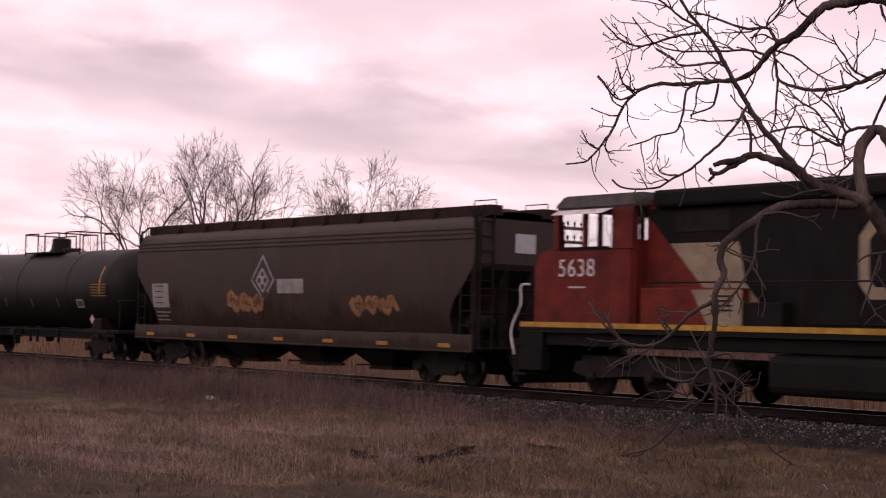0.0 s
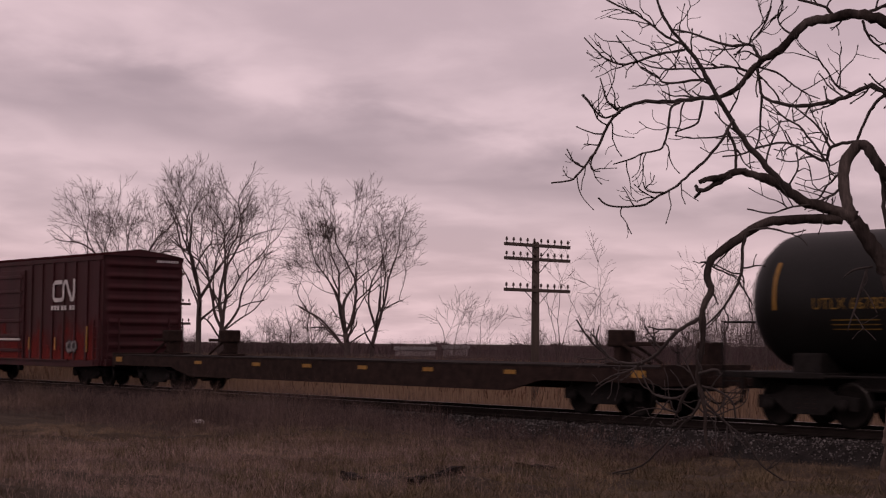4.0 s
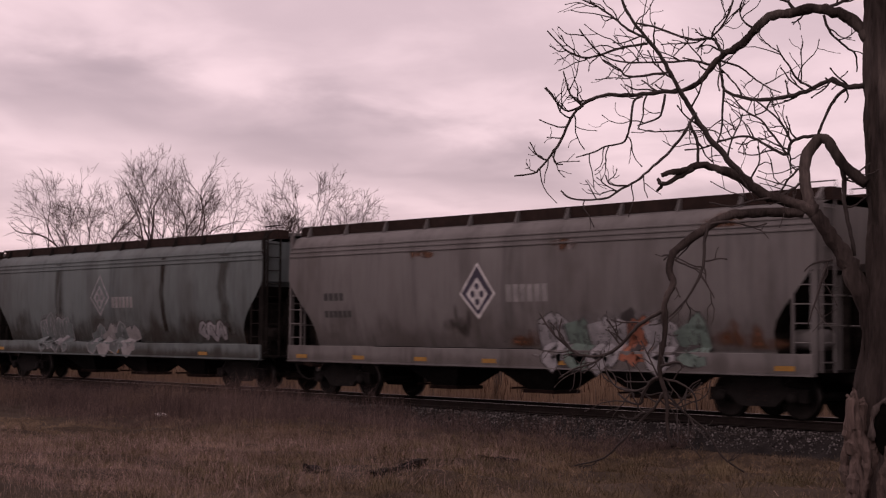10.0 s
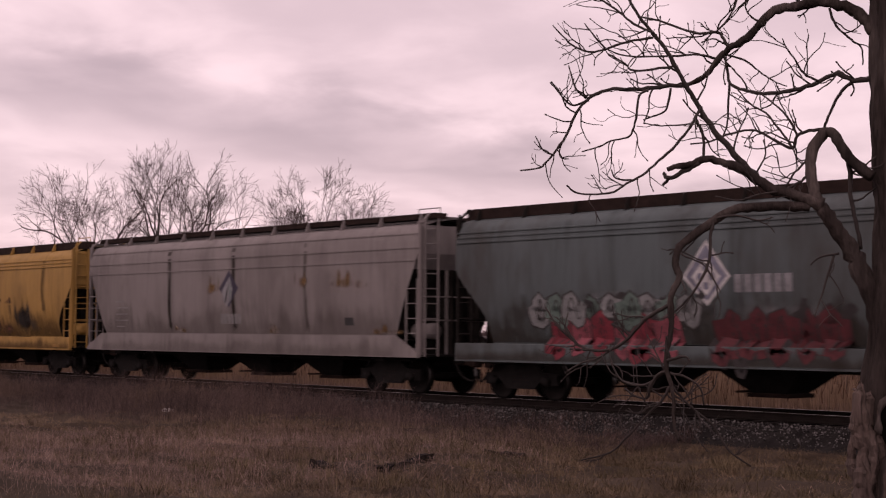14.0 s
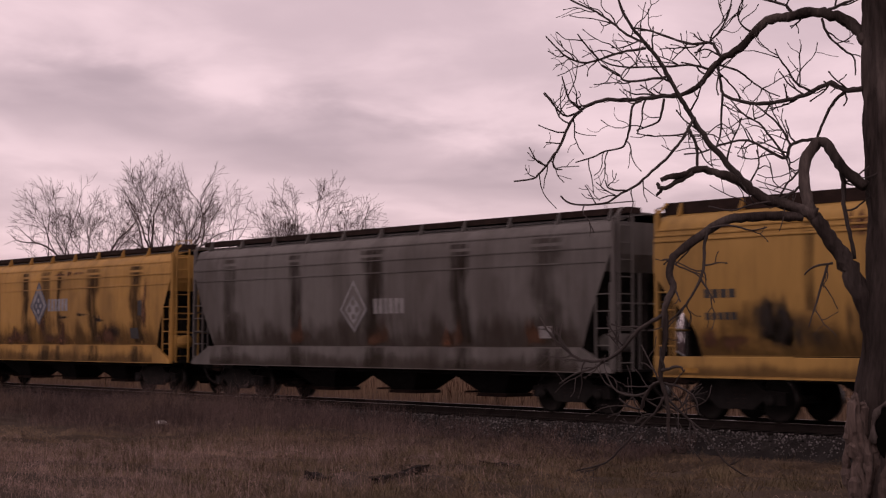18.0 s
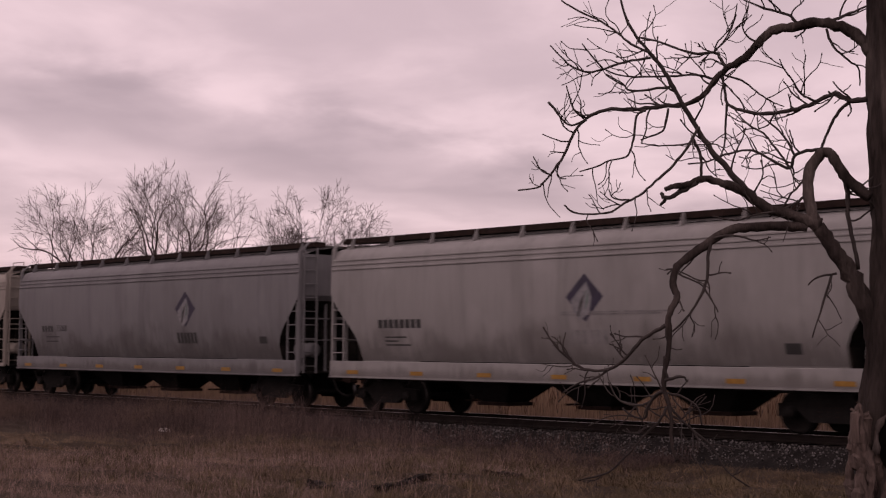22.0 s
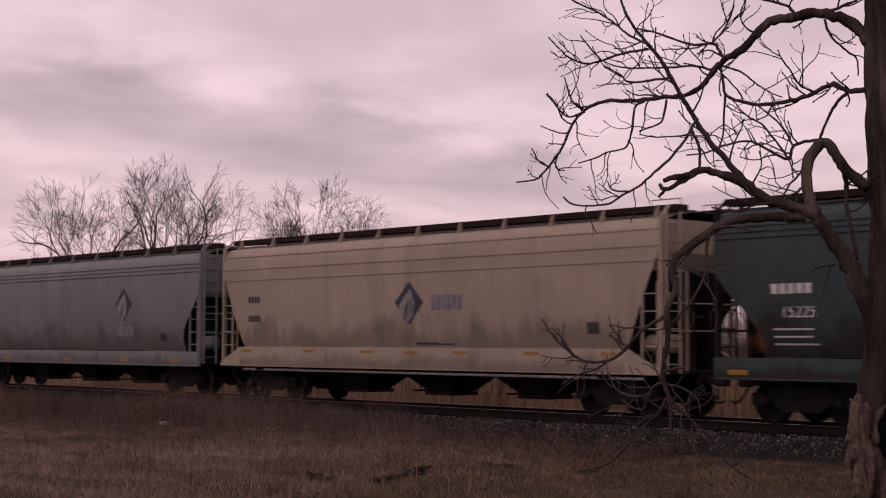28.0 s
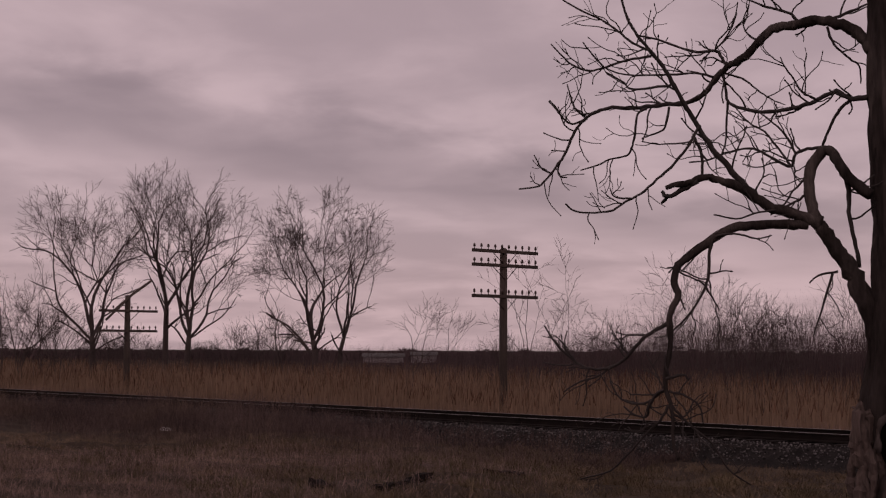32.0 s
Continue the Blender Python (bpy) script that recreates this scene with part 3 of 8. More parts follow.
def make_grass():
    rng = np.random.default_rng(11)
    # low matted turf, mostly lying flat
    x, y = in_view(rng, 170000, 18.0, 44)
    keep = (y < -2.15 - 0.25 * rng.random(len(x))) & (rng.random(len(x)) < 0.55 + 0.3 * patch(x, y, 1.3, 3) + 0.25 * patch(x, y, 0.5, 8)) & worn(rng, x, y)
    x, y = x[keep], y[keep]
    h = 0.015 + 0.05 * rng.random(len(x)) ** 1.5 * (1 + 0.8 * patch(x, y, 1.1))
    blades("short_turf", "low matted brown and olive grass on the bank", x, y, h, 0.003 + 0.004 * rng.random(len(x)), TURF, rng, lean=4.0, droop=0.5)
    # the same turf round the standing place
    a, d = rng.uniform(0, math.tau, 30000), 1.2 + 18 * np.sqrt(rng.random(30000))
    x, y = -d * np.sin(a), -26.85 + d * np.cos(a)
    h = 0.02 + 0.1 * rng.random(len(x)) ** 1.5
    blades("near_turf", "low matted grass round the standing place", x, y, h, 0.006 + 0.01 * rng.random(len(x)), TURF, rng, lean=2.6, droop=0.5)
    # long dead grass combed flat, each patch its own way
    x, y = in_view(rng, 220000, 18.0, 40)
    odds = ease(2.2 * patch(x, y, 0.55) + 2.0 * patch(x, y, 1.7, 2) + 1.2 * patch(x, y, 3.4, 5) - 0.2)
    m = (y < -2.6) & (rng.random(len(x)) < odds) & worn(rng, x, y)
    x, y = x[m], y[m]
    way = 2.4 + 1.5 * patch(x, y, 0.8, 6) + 0.8 * patch(x, y, 2.2, 3) + rng.normal(0, 0.5, len(x))
    swathe("straw_mat", "long dry straw grass combed flat in patches", x, y, way, 0.16 + 0.26 * rng.random(len(x)), 0.02 + 0.07 * rng.random(len(x)), STRAW, rng)
    # rounded tussocks that spill over on all sides
    cx, cy = in_view(rng, 3400, 18.0, 36)
    m = (cy < -3.2) & (rng.random(len(cx)) < ease(2.5 * patch(cx, cy, 0.6, 1) + 1.5 * patch(cx, cy, 1.9, 4) - 0.3)) & worn(rng, cx, cy)
    cx, cy = cx[m], cy[m]
    k = 40
    x, y = tufts(rng, cx, cy, k, 0.07)
    size = np.repeat(0.5 + 0.7 * rng.random(len(cx)) ** 1.5, k)
    way = np.arctan2(y - np.repeat(cy, k), x - np.repeat(cx, k)) + rng.normal(0, 0.6, len(x))
    swathe("grass_tussocks", "rounded tussocks of dead grass on the bank", x, y, way, (0.08 + 0.2 * rng.random(len(x))) * size, (0.06 + 0.16 * rng.random(len(x))) * size, TUSSOCK, rng)
    # bleached grass, thicker towards the far end of the bank
    cx, cy = in_view(rng, 5200, 18.0, 36)
    wave = 1.3 * patch(cx, cy, 0.45, 4) + 1.1 * patch(cx, cy, 1.4, 1)
    odds = 0.06 + 0.7 * ease((-cx - 18.5) / 2.2 + wave) * ease((-9.6 - cy) / 2.2 + 1.3 * wave)
    m = (cy < -4.0) & (rng.random(len(cx)) < odds) & worn(rng, cx, cy)
    cx, cy = cx[m], cy[m]
    x, y = tufts(rng, cx, cy, 18, 0.22)
    way = np.repeat(rng.uniform(0, math.tau, len(cx)), 18) + rng.normal(0, 0.7, len(x))
    swathe("bleached_grass", "pale bleached grass lying in drifts", x, y, way, 0.1 + 0.25 * rng.random(len(x)), 0.03 + 0.11 * rng.random(len(x)) ** 1.5, PALESTRAW, rng)
    # thin standing stalks among it
    x, y = in_view(rng, 34000, 18.0, 34, 44, 70)
    wave = 1.5 * patch(x, y, 0.5, 1) + 1.2 * patch(x, y, 1.9, 2)
    m = rng.random(len(x)) < 0.05 + 0.95 * ease((-x - 19.5) / 1.6 + wave) * ease((-8.5 - y) / 1.6 + wave)
    m &= worn(rng, x, y) & (y < -4)
    x, y = x[m], y[m]
    h = 0.08 + 0.26 * rng.random(len(x)) ** 1.6
    blades("dry_stalks", "thin pale dead stalks standing on the bank", x, y, h, 0.0025 + 0.003 * rng.random(len(x)), PALESTRAW, rng, lean=0.7)
    # weeds along the ballast: feathery plants that fan out from one root
    n = 19000
    cx = -20.5 - 110 * rng.random(n) ** 1.7
    cy = -1.75 - 7.5 * rng.random(n) ** 1.25
    wave = patch(cx, cy, 0.45, 3) + 0.7 * patch(cx, cy, 1.2, 6)
    m = rng.random(n) < ease((-25.8 - cx - 0.25 * (cy + 2)) / 2.6 + 1.6 * wave) * ease((cy + 7.2) / 0.8 + 1.5 * wave)
    cx, cy = cx[m], cy[m]
    tall = (0.46 + 0.3 * rng.random(len(cx)) + 0.36 * np.clip(0.9 * patch(cx, cy, 0.7, 5) + 0.7 * patch(cx, cy, 1.7, 9), -1, 1)) * np.interp(cy, [-9, -6, -3.5, -2.3, -1.7], [0.35, 0.6, 0.92, 1.05, 0.95]) * np.clip((-17 - cx) / 12, 0.2, 1.25)
    k = 9
    x, y = tufts(rng, cx, cy, k, 0.06)
    h = np.repeat(tall, k) * (0.35 + 0.7 * rng.random(len(x)))
    blades("line_side_weeds", "grey-brown dead weeds along the ballast", x, y, h, 0.003 + 0.0045 * rng.random(len(x)), WEED, rng, lean=0.9)
    # their fine feathery side shoots
    pick = rng.random(len(x)) < 0.68
    px, py, ph = x[pick], y[pick], h[pick]
    n = len(px)
    base = np.stack([px + rng.normal(0, 0.09, n), py + rng.normal(0, 0.09, n), ground_z(px, py) + ph * (0.35 + 0.6 * rng.random(n))], 1)
    tip = base + np.stack([rng.normal(0, 0.09, n), rng.normal(0, 0.09, n), 0.03 + 0.1 * rng.random(n)], 1)
    ob = strips("weed_heads", base.astype(np.float32), tip.astype(np.float32), (0.004 + 0.007 * rng.random(n)).astype(np.float32), WEED, np.zeros((n, 3)), rng)
    tagged(ob, "feathery seed heads of the dead weeds", "weeds", kind="stuff")
    # pale verge beyond the far rail
    n = 44000
    x = -85 + 90 * rng.random(n)
    y = 2.1 + 3.0 * rng.random(n)
    m = rng.random(n) < 0.75 + 0.5 * patch(x, y, 0.8, 4)
    x, y = x[m], y[m]
    h = (0.16 + 0.5 * rng.random(len(x)) ** 1.4) * np.interp(y, [2.1, 3.0, 5.1], [0.5, 1.0, 1.4])
    blades("verge_grass", "pale dry grass on the verge beyond the rails", x, y, h, 0.005 + 0.006 * rng.random(len(x)), PALESTRAW, rng, lean=1.0)
    # reed bed behind the line
    n = 95000
    x = rng.uniform(-190, 16, n)
    y = 4.2 + 32 * rng.random(n) ** 1.7
    edge = 4.6 + 0.9 * patch(x, y * 0, 0.6)
    m = y > edge
    x, y = x[m], y[m]
    h = (1.15 + 0.75 * rng.random(len(x))) * np.clip(0.55 + (y - 4.0) * 0.12, 0.55, 1.0)
    ob = blades("reed_bed", "dense orange-brown dead reeds behind the track", x, y, h, 0.012 + 0.016 * rng.random(len(x)), REED, rng, lean=0.22)
    pick = rng.random(len(x)) < 0.22
    px, py, ph = x[pick], y[pick], h[pick]
    n = len(px)
    base = np.stack([px + rng.normal(0, 0.05, n), py, ground_z(px, py) + ph * 0.86], 1)
    tip = base + np.stack([rng.normal(0, 0.07, n), rng.normal(0, 0.07, n), 0.22 + 0.2 * rng.random(n)], 1)
    ob = strips("reed_heads", base.astype(np.float32), tip.astype(np.float32), (0.014 + 0.016 * rng.random(n)).astype(np.float32), PLUME, np.zeros((n, 3)), rng)
    tagged(ob, "dark red-brown seed heads of the reeds", "reed heads", kind="stuff")
    # brush and thicket behind the reeds
    n = 70000
    x = -95 + 93 * rng.random(n) ** 0.8
    y = rng.uniform(22, 50, n)
    az = np.degrees(np.arctan2(-x, y + 26.85))
    top = np.interp(az, [25, 34, 41, 44, 47, 52, 58, 64, 72], [4.4, 4.3, 3.9, 3.0, 2.5, 2.2, 2.4, 3.0, 3.1])
    top = top * (1 + 0.14 * patch(x, y, 0.35, 2) + 0.1 * patch(x, y, 1.1, 5))
    h = top * (0.45 + 0.75 * rng.random(n) ** 1.3)
    blades("thicket", "purple-grey leafless brush behind the reeds", x, y, h, 0.007 + 0.01 * rng.random(n), BRUSH, rng, lean=0.5, droop=0.0)
    # far hedge line
    n = 26000
    az = np.radians(rng.uniform(20, 78, n))
    d = rng.uniform(330, 420, n)
    x, y = -d * np.sin(az), -26.85 + d * np.cos(az)
    h = 1.7 + 0.7 * np.clip(np.sin(az * 70) * np.sin(az * 171) + 0.5 * np.sin(az * 420), -0.4, 1) + 0.9 * rng.random(n) ** 2.5
    blades("far_hedge", "distant dark line of bare hedges on the horizon", x, y, h, 0.2 + 0.4 * rng.random(n), BRUSH, rng, lean=0.8, droop=0.0)


make_grass()


# ---- the old tree beside the standing place ----
TREE_AT = pose(-6.57, -16.81, 0.0, 0, 0, 33.2)
walnut = thing("gnarled_tree", "old leafless tree with a twisted crown and a split trunk", "tree", at=TREE_AT)
wood_rng = random.Random(21)
crown_twigs = Geo()


def smooth_path(pts, n):
    """A Catmull-Rom path through pts."""
    p = [Vector(q) for q in pts]
    p = [p[0] * 2 - p[1]] + p + [p[-1] * 2 - p[-2]]
    out = []
    for i in range(1, len(p) - 2):
        for j in range(n):
            t = j / n
            a, b, c, d = p[i - 1:i + 3]
            out.append(0.5 * (2 * b + (c - a) * t + (2 * a - 5 * b + 4 * c - d) * t * t + (3 * b - a - 3 * c + d) * t ** 3))
    out.append(p[-2])
    return out


def twig(p, d, length, r, level):
    """A winding twig that curls one way and back, with a bud at its end and a few shorter ones on it."""
    pts, rad = [p], [r]
    n = 6
    turn = wood_rng.uniform(-0.36, 0.36)
    forks = 0
    for i in range(n):
        across = Vector((-d.z, 0.0, d.x))
        d = (d + across * (turn + wood_rng.gauss(0, 0.16)) + Vector((0, wood_rng.gauss(0, 0.12), 0.05))).normalized()
        if i == 2:
            turn = -turn * wood_rng.uniform(0.3, 1.2)
        pts.append(pts[-1] + d * length / n)
        rad.append(r * (1 - 0.4 * (i + 1) / n))
        if level and 0 < i < n - 1 and forks < 3 and wood_rng.random() < 0.34:
            forks += 1
            way = wood_rng.choice((-1, 1))
            side = (d * 0.75 + across * way * wood_rng.uniform(0.5, 0.95) + Vector((0, wood_rng.uniform(-0.4, 0.4), 0.12))).normalized()
            twig(pts[-1], side, length * wood_rng.uniform(0.3, 0.6), rad[-1] * 0.82, level - 1)
    crown_twigs.tube(pts, rad, 5)
    q = pts[-1]
    crown_twigs.tube([q, q + d * 0.01, q + d * 0.022], [rad[-1], rad[-1] * 1.7, rad[-1] * 0.6], 5)


def roughen(geo, scale, amount):
    """Breaks up a smooth mesh with two sizes of lumps."""
    geo.v = [tuple(Vector(v) + noise.noise_vector(Vector(v) * scale) * amount + noise.noise_vector(Vector(v) * scale * 2.7) * amount * 0.5) for v in geo.v]
    return geo


def bough(r0, r1, twigs, *pts):
    path = smooth_path(pts, 4)
    r0, r1 = [r * (0.8 if r > 0.012 else 0.9) for r in (r0, r1)]
    n = len(path)
    rad = [(r0 + (r1 - r0) * i / (n - 1)) * wood_rng.uniform(0.93, 1.08 if r0 > 0.03 else 1.16) for i in range(n)]
    path = [p + Vector((wood_rng.gauss(0, 1), wood_rng.gauss(0, 1), wood_rng.gauss(0, 1))) * rad[i] * (0.08 if r0 > 0.03 else 0.2) for i, p in enumerate(path)]
    g = Geo().tube(path, rad, 12 if r0 > 0.03 else (8 if r0 > 0.015 else 5))
    if r0 > 0.02:
        roughen(g, 16, r0 * 0.16)
    part("branch", g, BARK if r0 > 0.03 else TWIG, walnut, smooth=True)
    run = sum((path[i + 1] - path[i]).length for i in range(n - 1))
    for _ in range(int(run * 9 * twigs + 0.5)):
        i = wood_rng.randrange(1, max(2, n - 3))
        d = (path[i + 1] - path[i - 1]).normalized()
        across = Vector((-d.z, 0.0, d.x)) * wood_rng.choice((-1, 1))
        side = (d * wood_rng.uniform(0.4, 0.9) + across * wood_rng.uniform(0.5, 1.0) + Vector((0, wood_rng.uniform(-0.4, 0.4), 0.15))).normalized()
        twig(path[i], side, wood_rng.uniform(0.1, 0.36), max(0.0052, min(rad[i] * 0.6, 0.0085)), 1)


def make_trunk():
    g = Geo()
    rows = []
    n = 72
    for i in range(91):
        z = -0.75 + i * 0.06
        cx = 0.155 + 0.02 * math.sin(z * 0.9) + 0.012 * z + 0.04 * max(0.0, min(1.0, z - 1.6))
        r = 0.235 + 0.012 * math.sin(z * 2.1) + 0.09 * math.exp(-max(0, z + 0.45) * 2.2) - 0.008 * z
        row = []
        for j in range(n + 1):
            a = math.tau * (j % n) / n
            f = noise.noise(Vector((math.cos(a) * 5.5, math.sin(a) * 5.5, z * 1.1))) * 0.03 + abs(noise.noise(Vector((math.cos(a) * 15, math.sin(a) * 15, z * 2.0)))) * 0.045 + noise.noise(Vector((math.cos(a) * 30, math.sin(a) * 30, z * 5.0))) * 0.01
            bulge = 0.05 * math.exp(-((z - 1.25) / 0.22) ** 2) * max(0, -math.cos(a + 0.4))
            rr = r + f + bulge
            row.append((cx + math.cos(a) * rr, math.sin(a) * rr, z))
        rows.append(row)
    g.sheet(rows)
    roughen(g, 26, 0.008)
    part("trunk", g, BARK, walnut, "furrowed grey-brown trunk", smooth=True)
    # the dead split wood low on the trunk: fluted shards round a painted dark hollow
    rng = random.Random(8)
    for k in range(8):
        x = -0.135 + 0.03 * k + rng.uniform(-0.012, 0.012)
        top = 1.25 - 0.012 * (k - 2) ** 2 + rng.uniform(-0.06, 0.02)
        y = -0.185 - 0.06 * math.sin(k * 0.6) + rng.uniform(-0.02, 0.02)
        pts = [(x + 0.02 * math.sin(i * 1.1 + k * 2.3), y - 0.03 * math.sin(i * 0.8 + k), top - (0.03 * i if i < 2 else i * 0.11)) for i in range(18)]
        rad = [0.008, 0.026] + [rng.uniform(0.022, 0.05) for _ in range(16)]
        part("split_wood", roughen(Geo().tube(smooth_path(pts, 3), [r_ for r_ in rad[:-1] for _ in range(3)] + rad[-1:], 11), 22, 0.016), RAWWOOD, walnut, "torn weathered wood of an old split")
    # no cavity is cut: a black sheet on the bark paints the hollow's darkness
    hole = Geo()
    hole.sheet([[(0.13 + 0.085 * math.cos(a) * s, -0.262 - 0.03 * math.cos(s * 1.5), 0.97 + 0.19 * math.sin(a) * s) for a in [math.tau * i / 20 for i in range(21)]] for s in (0.01, 0.4, 0.75, 1.0)])
    part("hollow", hole, HOLLOW_DARK, walnut, "black disc on the trunk, painted as the dark of a hollow", smooth=True)
    lip = [(0.13 + 0.1 * math.cos(a), -0.27, 0.97 + 0.21 * math.sin(a)) for a in [radians(20 + 14 * i) for i in range(14)]]
    part("hollow_lip", Geo().tube(lip, [0.02 + 0.012 * math.sin(i * 1.7) for i in range(14)], 7), BARK, walnut, smooth=True)
    for k in range(5):
        x = 0.12 + 0.05 * k
        pts = [(x + rng.uniform(-0.02, 0.02), -0.27 + 0.01 * k, 0.86 - 0.05 * k - i * 0.16) for i in range(10)]
        part("split_wood", roughen(Geo().tube(smooth_path(pts, 4), [0.012] * 4 + [rng.uniform(0.03, 0.05) for _ in range(33)], 11), 22, 0.016), RAWWOOD, walnut, "torn weathered wood of an old split")


make_trunk()
bough(0.105, 0.057, 0, (0.10, 0.00, 1.51), (0.00, -0.04, 1.85), (-0.10, -0.07, 2.14), (-0.19, -0.11, 2.29), (-0.27, -0.16, 2.42), (-0.35, -0.19, 2.54), (-0.40, -0.20, 2.60))
bough(0.057, 0.048, 0, (-0.39, -0.20, 2.58), (-0.43, -0.16, 2.76), (-0.44, -0.14, 2.95), (-0.39, -0.11, 3.07), (-0.33, -0.08, 3.14))
bough(0.048, 0.053, 0, (-0.33, -0.08, 3.14), (-0.27, -0.13, 3.11), (-0.21, -0.18, 3.00), (-0.14, -0.19, 2.90), (-0.00, -0.21, 2.78))
bough(0.022, 0.018, 0.4, (-0.19, -0.18, 2.98), (-0.16, -0.13, 2.82), (-0.15, -0.12, 2.61), (-0.11, -0.09, 2.40), (-0.08, -0.06, 2.25))
bough(0.061, 0.022, 0.25, (0.03, 0.00, 3.88), (-0.04, 0.04, 4.00), (-0.13, 0.08, 4.09), (-0.26, 0.08, 4.14), (-0.39, 0.11, 4.17), (-0.56, 0.14, 4.15), (-0.72, 0.16, 4.13), (-0.82, 0.17, 4.04), (-0.91, 0.20, 3.95), (-1.00, 0.20, 3.89), (-1.08, 0.24, 3.86), (-1.16, 0.28, 3.79), (-1.23, 0.31, 3.71), (-1.31, 0.32, 3.64), (-1.43, 0.36, 3.60))
bough(0.022, 0.007, 1, (-1.43, 0.36, 3.60), (-1.60, 0.38, 3.60), (-1.79, 0.40, 3.59), (-2.02, 0.41, 3.60), (-2.14, 0.42, 3.57), (-2.23, 0.43, 3.53), (-2.33, 0.43, 3.42), (-2.40, 0.43, 3.26), (-2.49, 0.42, 3.12), (-2.59, 0.44, 3.01), (-2.64, 0.43, 2.97), (-2.80, 0.42, 2.95))
bough(0.013, 0.006, 0.6, (-2.23, 0.43, 3.52), (-2.35, 0.43, 3.48), (-2.42, 0.44, 3.52), (-2.52, 0.46, 3.64), (-2.56, 0.46, 3.68))
bough(0.013, 0.006, 0.6, (-2.25, 0.43, 3.53), (-2.34, 0.46, 3.62), (-2.39, 0.51, 3.74), (-2.42, 0.55, 3.83))
bough(0.009, 0.005, 0.4, (-2.42, 0.43, 3.23), (-2.47, 0.43, 3.12), (-2.46, 0.44, 3.05), (-2.40, 0.46, 3.04))
bough(0.009, 0.005, 0.6, (-2.54, 0.44, 3.08), (-2.61, 0.42, 3.12), (-2.67, 0.42, 3.23))
bough(0.031, 0.009, 0.5, (-0.80, 0.00, 2.76), (-0.94, -0.06, 2.91), (-1.07, -0.11, 3.06), (-1.19, -0.14, 3.21), (-1.29, -0.17, 3.38), (-1.36, -0.22, 3.50), (-1.43, -0.27, 3.64), (-1.51, -0.32, 3.78), (-1.59, -0.36, 3.89), (-1.69, -0.42, 4.01), (-1.77, -0.45, 4.16), (-1.81, -0.48, 4.33))
bough(0.013, 0.007, 1, (-1.58, -0.42, 3.88), (-1.74, -0.37, 3.97), (-1.86, -0.30, 4.08), (-1.99, -0.28, 4.18), (-2.18, -0.24, 4.28), (-2.32, -0.18, 4.38))
bough(0.018, 0.008, 1, (-1.08, 0.24, 3.87), (-1.13, 0.27, 3.96), (-1.18, 0.31, 4.01), (-1.32, 0.34, 4.01), (-1.46, 0.38, 4.06), (-1.65, 0.40, 4.14), (-1.79, 0.42, 4.18))
bough(0.009, 0.005, 0.8, (-1.18, 0.27, 4.00), (-1.09, 0.25, 4.09), (-1.02, 0.24, 4.22), (-0.99, 0.25, 4.38))
bough(0.013, 0.006, 1, (-1.59, -0.36, 3.86), (-1.73, -0.40, 3.84), (-1.92, -0.44, 3.78), (-2.06, -0.47, 3.75), (-2.18, -0.47, 3.80), (-2.24, -0.49, 3.85), (-2.34, -0.52, 3.96))
bough(0.009, 0.005, 0.5, (-1.94, -0.47, 3.77), (-2.04, -0.49, 3.89), (-2.09, -0.53, 3.96))
bough(0.013, 0.006, 1, (-1.18, 0.28, 3.79), (-1.31, 0.23, 3.82), (-1.53, 0.19, 3.81), (-1.79, 0.14, 3.81), (-1.93, 0.12, 3.83), (-2.02, 0.08, 3.87))
bough(0.013, 0.006, 1, (-1.42, -0.27, 3.65), (-1.55, -0.32, 3.63), (-1.74, -0.37, 3.61), (-1.80, -0.40, 3.66), (-1.92, -0.46, 3.73))
bough(0.013, 0.006, 0.7, (-1.63, -0.37, 3.46), (-1.70, -0.36, 3.42), (-1.72, -0.36, 3.27), (-1.75, -0.34, 3.16), (-1.79, -0.33, 3.11), (-1.92, -0.34, 3.08), (-2.01, -0.34, 3.04), (-2.14, -0.36, 3.00))
bough(0.013, 0.006, 0.7, (-1.55, 0.36, 3.58), (-1.57, 0.34, 3.45), (-1.60, 0.35, 3.39), (-1.69, 0.36, 3.36), (-1.77, 0.35, 3.33))
bough(0.015, 0.007, 0.7, (-1.25, -0.17, 3.34), (-1.29, -0.23, 3.26), (-1.32, -0.29, 3.18), (-1.42, -0.35, 3.04), (-1.55, -0.40, 2.91), (-1.67, -0.43, 2.80), (-1.77, -0.50, 2.74), (-1.86, -0.56, 2.67), (-2.03, -0.59, 2.65), (-2.15, -0.63, 2.67), (-2.20, -0.66, 2.72))
bough(0.018, 0.013, 0.3, (-1.30, -0.23, 3.26), (-1.26, -0.22, 3.18), (-1.23, -0.23, 3.09), (-1.23, -0.22, 2.95))
bough(0.009, 0.005, 0.3, (-1.72, -0.50, 2.76), (-1.86, -0.47, 2.78), (-1.90, -0.46, 2.85))
bough(0.057, 0.022, 0.15, (-0.35, -0.20, 2.58), (-0.52, -0.21, 2.64), (-0.76, -0.22, 2.72), (-0.89, -0.24, 2.82), (-1.01, -0.27, 2.88), (-1.11, -0.29, 2.91), (-1.20, -0.31, 2.93), (-1.32, -0.33, 2.89), (-1.42, -0.35, 2.87), (-1.48, -0.38, 2.85))
bough(0.026, 0.018, 0.1, (-1.25, -0.33, 2.90), (-1.37, -0.31, 2.84), (-1.47, -0.30, 2.79), (-1.53, -0.27, 2.83))
bough(0.018, 0.011, 0.1, (-1.48, -0.27, 2.79), (-1.51, -0.24, 2.77), (-1.54, -0.18, 2.75))
